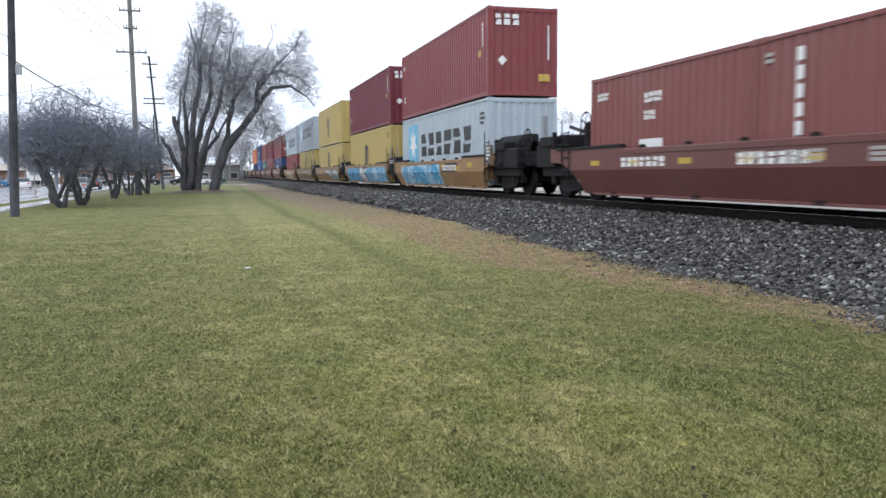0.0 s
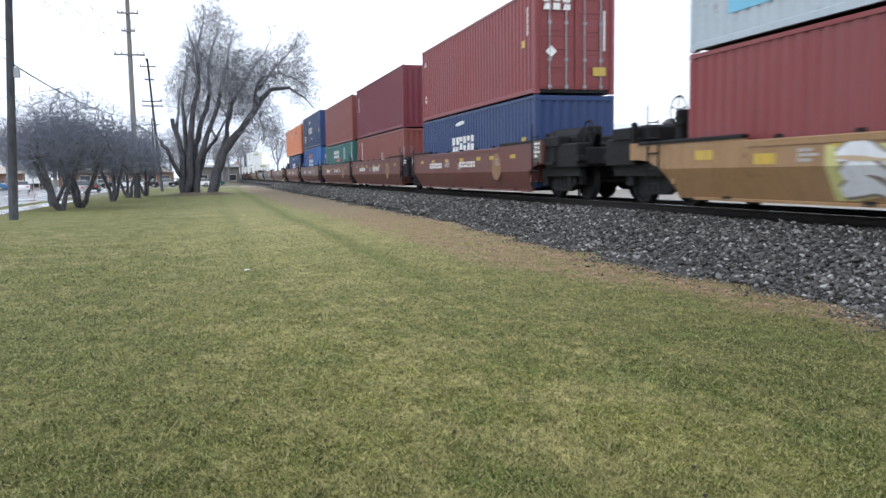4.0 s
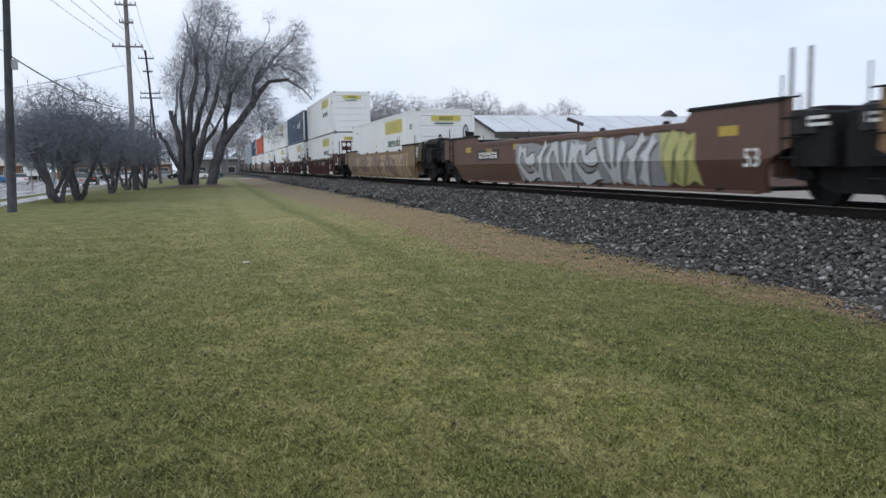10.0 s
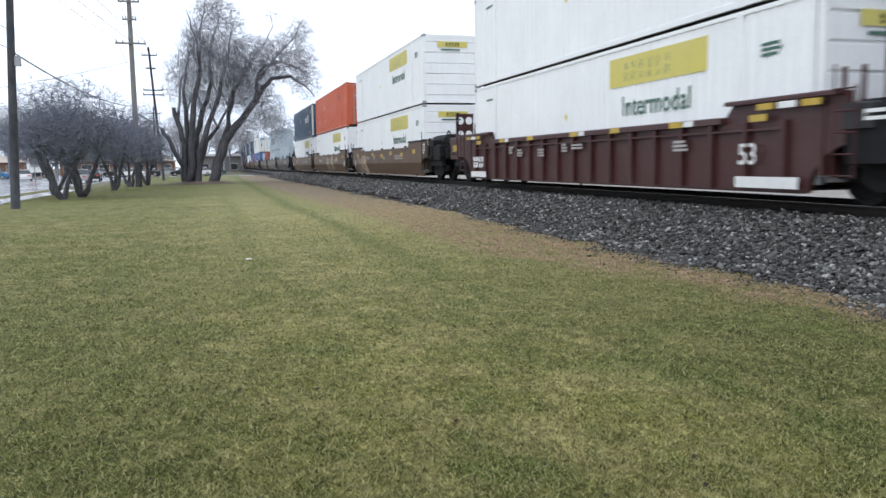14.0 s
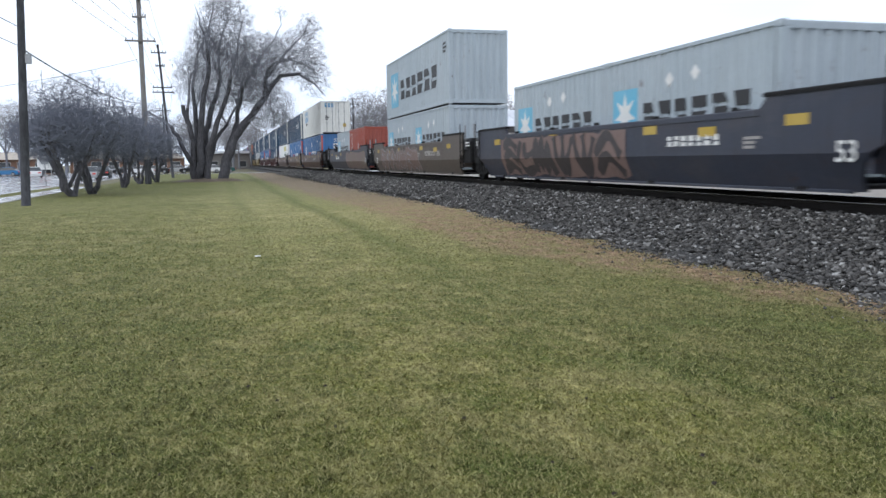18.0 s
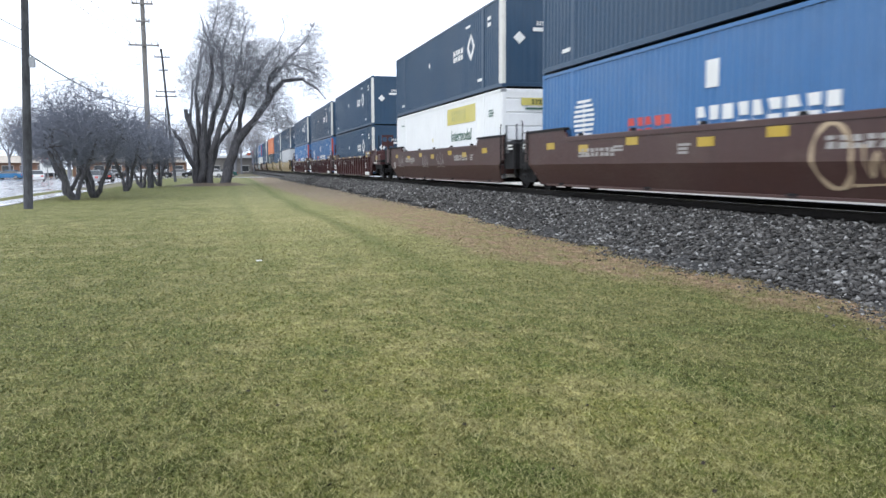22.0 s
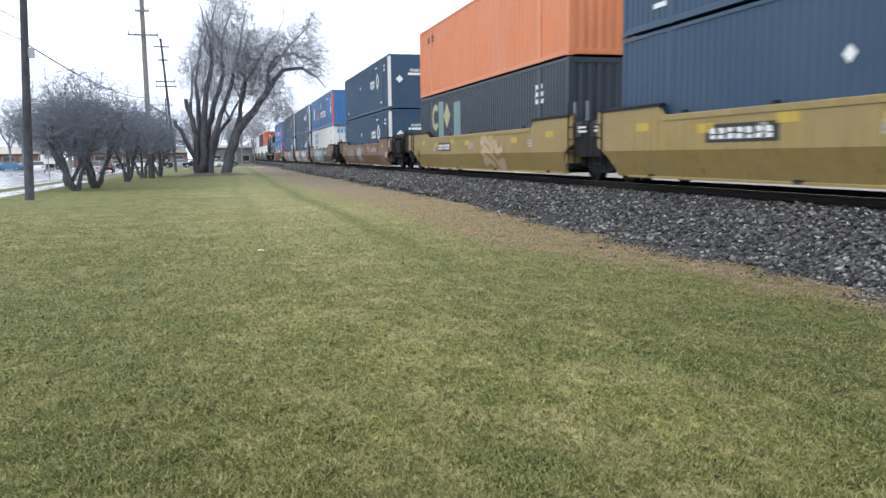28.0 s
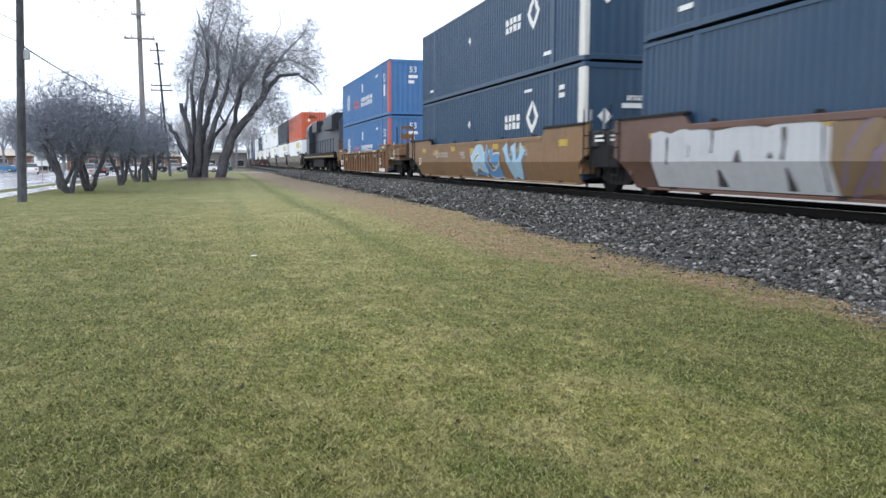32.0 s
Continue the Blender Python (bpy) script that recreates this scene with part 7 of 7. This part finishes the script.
# middle along the train, long well, side, paint, top edge, how it meets the car ahead, lower boxes, upper box, sprayed stretches
TRAIN = [
    (13.95, 0, "smooth", "red", 1.17, "coupler", [B(20, "rust", FEN), B(20, "rust", sign_tower(0.16))], None, []),
    (33.5, 0, "smooth", "ochre", 1.17, "coupler", [STARBOX(1.15)], LEASE(), [(0.10, 0.58, ("cyan", "ice", "cyan"), 1, "deep", "ice")]),
    (48.4, 0, "smooth", "ochre", 1.17, "joint", [ARCH()], LEASE("maroon"), [(0.06, 0.38, ("cyan", "deep"), 2, "ice", "cyan"), (0.41, 0.52, ("white",), 30, "rust"), (0.56, 0.97, ("cyan", "cyan", "ice"), 31, "white", "cyan")]),
    (64.2, 0, "smooth", "ochre", 1.17, "joint", [ARCH(41)], ARCH(), [(0.60, 0.94, ("white", "grey", "white"), 3, "moss", "moss")]),
    (79.9, 0, "smooth", "ochre", 1.17, "joint", [ARCH(41)], STARBOX(1.2), [(0.66, 0.97, ("beige", "dusk"), 4, "grey"), (0.05, 0.38, ("dusk", "beige"), 32, "rosy")]),
    (95.0, 0, "smooth", "ochre", 1.17, "joint", [B(41, "oxide")], STARBOX(0.8), [(0.34, 0.66, ("white", "beige", "pink"), 5, "dusk", "lime")]),
    (114.65, 0, "smooth", "red", 1.46, "coupler", [B(41, "navy", sign_wave())], LEASE("oxide", True), []),
    (130.45, 0, "smooth", "red", 1.46, "joint", [B(41, "rust", sign_tower(0.12))], B(40, "maroon", [("column", 0.06, 2.2, 4, 0.16, WHITE)]), []),
    (144.45, 0, "smooth", "red", 1.46, "joint", [B(41, "teal", sign_serif())], B(40, "rust", [("bars", 0.9, 2.0, 2, 0.2, 0.1, YELLOW)], door=True), []),
    (159.9, 0, "smooth", "red", 1.46, "joint", [B(40, "azure", sign_bird(), door=True)], B(40, "navy", sign_wave()), []),
    (175.4, 0, "smooth", "red", 1.46, "joint", [B(41, "navy", sign_wave())], B(53, "orange", [("letters", 0.7, 2.1, 6, 0.28, BLACK, 40), ("diamond", 0.4, 2.0, 0.13, WHITE), ("diamond", 0.4, 1.0, 0.13, WHITE)], door=True), []),
    (195.9, 1, "smooth", "clay", 1.42, "coupler", [], None, [(0.08, 0.42, ("wineink",), 6, "white"), (0.42, 0.47, ("deep",), 33, "deep")]),
    (215.2, 1, "smooth", "tan", 1.42, "joint", [], None, [(0.10, 0.42, ("cyan", "cyan", "deep"), 7, "black", "deep"), (0.43, 0.55, ("rust",), 34, "tanink"), (0.57, 0.74, ("rosy", "beige"), 35, "dusk")]),
    (234.5, 1, "smooth", "rose", 1.42, "joint", [], None, [(0.36, 0.80, ("white", "white"), 8, "black", "grey"), (0.81, 0.87, ("lime",), 36, "moss", "lime")]),
    (257.2, 1, "smooth", "sand", 1.42, "coupler", [PANEL()], None, [(0.0, 0.92, ("dusk", "rosy", "beige"), 9, "rust", "beige")]),
    (280.7, 1, "ribbed", "wine", 1.40, "coupler", [PANEL()], PANEL(), []),
    (299.9, 1, "ribbed", "wine", 1.40, "joint", [PANEL()], KNOT(), []),
    (318.7, 1, "ribbed", "wine", 1.40, "joint", [PANEL()], PANEL(), []),
    (341.75, 1, "smooth", "brown", 1.42, "coupler", [PANEL()], PANEL(), [(0.08, 0.25, ("dusk", "beige"), 10, "dusk")]),
    (361.75, 1, "smooth", "brown", 1.42, "joint", [PANEL()], B(53, "vermilion", sign_small(), door=True), [(0.45, 0.68, ("beige", "dusk"), 11, "dusk")]),
    (380.6, 1, "smooth", "brown", 1.42, "joint", [PANEL()], KNOT(), []),
    (403.15, 1, "smooth", "dark", 1.46, "coupler", [STAR20, STAR20], None, [(0.12, 0.58, ("drabink",), 12, "rosy", "rosy")]),
    (422.6, 1, "smooth", "drab", 1.46, "joint", [STAR20, STAR20], STARBOX(0.8), [(0.10, 0.62, ("rosy",), 13, "grey")]),
    (442.0, 1, "smooth", "dark", 1.46, "joint", [STAR20, B(20, "brick", sign_tower(0.16))], None, [(0.51, 0.96, ("rosy", "dusk"), 14, "dusk", "rosy")]),
    (465.7, 1, "smooth", "plum", 1.42, "coupler", [STACK()], RAILBOX(), []),
    (484.1, 1, "smooth", "plum", 1.42, "joint", [STACK()], KNOT(), [(0.67, 0.94, ("ring",), 15)]),
    (503.6, 1, "smooth", "plum", 1.42, "joint", [PANEL()], KNOT(), [(0.09, 0.17, ("scrawl", "ash"), 16), (0.39, 0.45, ("scrawl", "ash"), 37), (0.545, 0.615, ("scrawl", "ash"), 45)]),
    (526.7, 1, "ribbed", "wine", 1.40, "coupler", [KNOT()], KNOT(), []),
    (545.4, 1, "ribbed", "wine", 1.40, "joint", [STACK()], KNOT(True), []),
    (564.9, 1, "ribbed", "wine", 1.40, "joint", [STACK()], KNOT(), []),
    (588.0, 1, "smooth", "mustard", 1.42, "coupler", [B(53, "silver", [("bars", 0.9, 2.3, 2, 0.5, 0.07, BLACK)], lines=True)], KNOT(), []),
    (607.3, 1, "smooth", "mustard", 1.42, "joint", [KNOT()], KNOT(), [(0.56, 0.67, ("rust",), 17, "beige"), (0.69, 0.80, ("beige",), 38, "tanink")]),
    (626.35, 1, "smooth", "mustard", 1.42, "joint", [B(53, "char", sign_gold())], B(53, "orange", [("letters", 0.12, 2.2, 5, 0.26, BLACK, 41), ("endletters", 0.6, 2.3, 4, 0.24, BLACK, 42)]), [(0.58, 0.72, ("beige",), 18, "tanink")]),
    (649.55, 1, "smooth", "umber", 1.42, "coupler", [KNOT()], KNOT(), [(0.12, 0.30, ("dusk",), 19, "rosy"), (0.40, 0.58, ("grey", "rosy"), 29, "dusk"), (0.86, 0.95, ("rosy",), 39, "grey")]),
    (672.85, 1, "smooth", "rose", 1.42, "coupler", [RAILBOX()], STACK(), [(0.20, 0.26, ("aqua",), 20, "aqua"), (0.27, 0.58, ("white",), 40, "grey", "grey"), (0.59, 0.65, ("aqua",), 41, "aqua")]),
    (691.4, 1, "smooth", "rose", 1.42, "joint", [KNOT()], KNOT(), [(0.06, 0.36, ("slots", "pale"), 21), (0.37, 0.53, ("ochre", "ochre"), 42, "violet", "ochre"), (0.54, 0.84, ("white", "white"), 43, "dusk", "grey")]),
    (710.35, 1, "smooth", "tan", 1.42, "joint", [KNOT()], KNOT(), [(0.48, 0.66, ("ice", "blue"), 22, "white"), (0.68, 0.78, ("ice",), 44, "blue")]),
    (733.7, 1, "ribbed", "umber", 1.40, "coupler", [STACK()], STACK(), []),
    (756.2, 1, "loco", "", 0, "coupler", [], None, []),
    (779.5, 1, "smooth", "drab", 1.42, "coupler", [PANEL()], B(53, "vermilion", sign_small()), []),
    (798.8, 1, "smooth", "drab", 1.42, "joint", [PANEL()], B(53, "char", ()), []),
    (818.1, 1, "smooth", "drab", 1.42, "joint", [PANEL()], PANEL(), []),
    (841.0, 1, "ribbed", "wine", 1.40, "coupler", [PANEL()], PANEL(), []),
    (860.3, 1, "ribbed", "wine", 1.40, "joint", [PANEL()], KNOT(), []),
    (879.6, 1, "ribbed", "wine", 1.40, "joint", [PANEL()], PANEL(), []),
    (902.5, 1, "smooth", "brown", 1.42, "coupler", [STACK()], KNOT(), []),
    (921.8, 1, "smooth", "brown", 1.42, "joint", [PANEL()], PANEL(), []),
    (941.1, 1, "smooth", "brown", 1.42, "joint", [PANEL()], RAILBOX(), []),
]
LOCOBODY = paint("engine_dark_blue", (0.058, 0.072, 0.098, 1), 0.5, 0.3)
LOCOROOF = paint("engine_roof_black", (0.022, 0.025, 0.031, 1), 0.5, 0.3)
LOCOGOLD = paint("engine_gold", (0.42, 0.27, 0.04, 1), 0.4, 0.3)
LOCOGLASS = plain("engine_dark_glass", (0.02, 0.022, 0.025, 1), 0.08, 0.0, 0.1, 3, 0, 0.6)


def engine(along):
    ob = thing("locomotive", "dark blue diesel locomotive with gold nose, coupled inside the train", "locomotive")
    part("frame", shape("engframe", STEEL, lambda mb: (mb.slab(-1.5, 1.5, -10.9, 10.9, 1.1, 1.55, 0.04), mb.slab(-1.35, 1.35, -3.6, 3.6, 0.35, 1.1, 0.12))), ob)
    part("long_hood", shape("enghood", LOCOBODY, lambda mb: (mb.poly([(-0.95, 1.55), (0.95, 1.55), (0.95, 3.9), (0.7, 4.2), (-0.7, 4.2), (-0.95, 3.9)], "y", -10.2, 6.0))), ob)
    part("radiator_section", shape("engrad", LOCOROOF, lambda mb: mb.poly([(-1.5, 3.3), (1.5, 3.3), (1.5, 4.3), (1.2, 4.55), (-1.2, 4.55), (-1.5, 4.3)], "y", -10.0, -4.8)), ob)
    part("dynamic_brake", shape("engdyn", LOCOROOF, lambda mb: mb.slab(-1.3, 1.3, 1.5, 5.2, 3.5, 4.5, 0.12)), ob)
    part("cab", shape("engcab", LOCOBODY, lambda mb: mb.poly([(-1.52, 1.55), (1.52, 1.55), (1.52, 4.0), (1.1, 4.5), (-1.1, 4.5), (-1.52, 4.0)], "y", 6.0, 8.4)), ob)
    part("nose", shape("engnose", LOCOGOLD, lambda mb: mb.poly([(-1.1, 1.55), (1.1, 1.55), (1.1, 3.0), (0.9, 3.2), (-0.9, 3.2), (-1.1, 3.0)], "y", 8.4, 9.9)), ob)
    part("rear_panel", shape("engrear", LOCOBODY, lambda mb: mb.slab(-0.9, 0.9, -10.24, -10.2, 1.6, 3.2, 0.01)), ob)
    for s in (-1, 1):
        for y in (6.5, 7.4):
            part("cab_window", shape(("engwin", s), LOCOGLASS, lambda mb: mb.slab(min(s * 1.53, s * 1.50), max(s * 1.53, s * 1.50), -0.35, 0.35, 3.0, 3.75, 0.01)), ob, (0, y, 0))
        part("handrail", shape(("engrail", s), STEEL, lambda mb: (mb.tube((s * 1.45, -10.5, 2.55), (s * 1.45, 6.0, 2.55), 0.02, k=6), [mb.tube((s * 1.45, -10.5 + 1.65 * i, 1.55), (s * 1.45, -10.5 + 1.65 * i, 2.55), 0.018, k=6) for i in range(11)])), ob)
        part("stripe", shape(("engstripe", s), LOCOGOLD, lambda mb: mb.box(min(s * 1.5, s * 1.506), max(s * 1.5, s * 1.506), -10.8, 10.8, 1.18, 1.28)), ob)
    for y in (-7.2, -6.9 + 14.1):
        bogie(ob, y - 0.9, along)
        bogie(ob, y + 0.9 + 0.9, along)
    MOVING.append((ob, along, 0.0))


def train():
    for i, (q, long, style, colour, top, ahead, lower, upper, tags) in enumerate(TRAIN):
        if style == "loco":
            engine(q)
            continue
        halfway = lambda j: abs(TRAIN[j][0] - q) / 2 + ((8.25 if long else 6.27) - (8.25 if TRAIN[j][1] else 6.27)) / 2
        near = (ahead, halfway(i - 1)) if i else ("coupler", 9.7)
        if i + 1 < len(TRAIN):
            far = ("coupler" if TRAIN[i + 1][5] == "coupler" else "joint", halfway(i + 1))
        else:
            far = ("coupler", 11.4)
        well_car(q, long, style, colour, near, far, i, top, "" if lower else ", empty", tags)
        z = 0.31 if long else 0.27
        if len(lower) == 2:
            for d, (size, c, marks, k) in zip((3.05, -3.05), lower):
                container(q + d, z, size, c, marks=marks, **k)
        for size, c, marks, k in lower if len(lower) == 1 else ():
            container(q, z, size, c, marks=marks, **k)
        if upper:
            size, c, marks, k = upper
            rise = {20: 2.59, 40: 2.88, 41: 2.59, 53: 2.87}[lower[0][0]]
            container(q, z + rise + 0.03, size, c, marks=marks, **k)


train()


stones()
blades()


def motions():
    """The train rolls past at a steady pace; wheels turn while they are near."""
    for ob, along, z in MOVING:
        y = along - 2.49
        walk(ob, [(0, pose(TRACK_X, y, RAIL_Z + z)), (CLIP, pose(TRACK_X, y - SPEED * CLIP, RAIL_Z + z))])
    for ob, at, along in ROLLING:
        here = (along - 2.49) / SPEED
        t0, t1 = max(0, here - 3.0), min(CLIP, here + 0.3)
        rows = [(0, pose(*at))]
        if t1 > t0:
            f0, f1 = round(t0 * FPS), round(t1 * FPS)
            step = math.degrees(SPEED / FPS / WHEEL_R)
            rows = [(0, pose(*at))] if f0 > 0 else []
            rows += [(k / FPS, pose(*at, (k - f0) * step)) for k in range(f0, f1 + 1)]
            if f1 / FPS < CLIP:
                rows.append((CLIP, pose(*at, (f1 - f0) * step)))
        else:
            rows.append((CLIP, pose(*at)))
        walk(ob, rows)


motions()
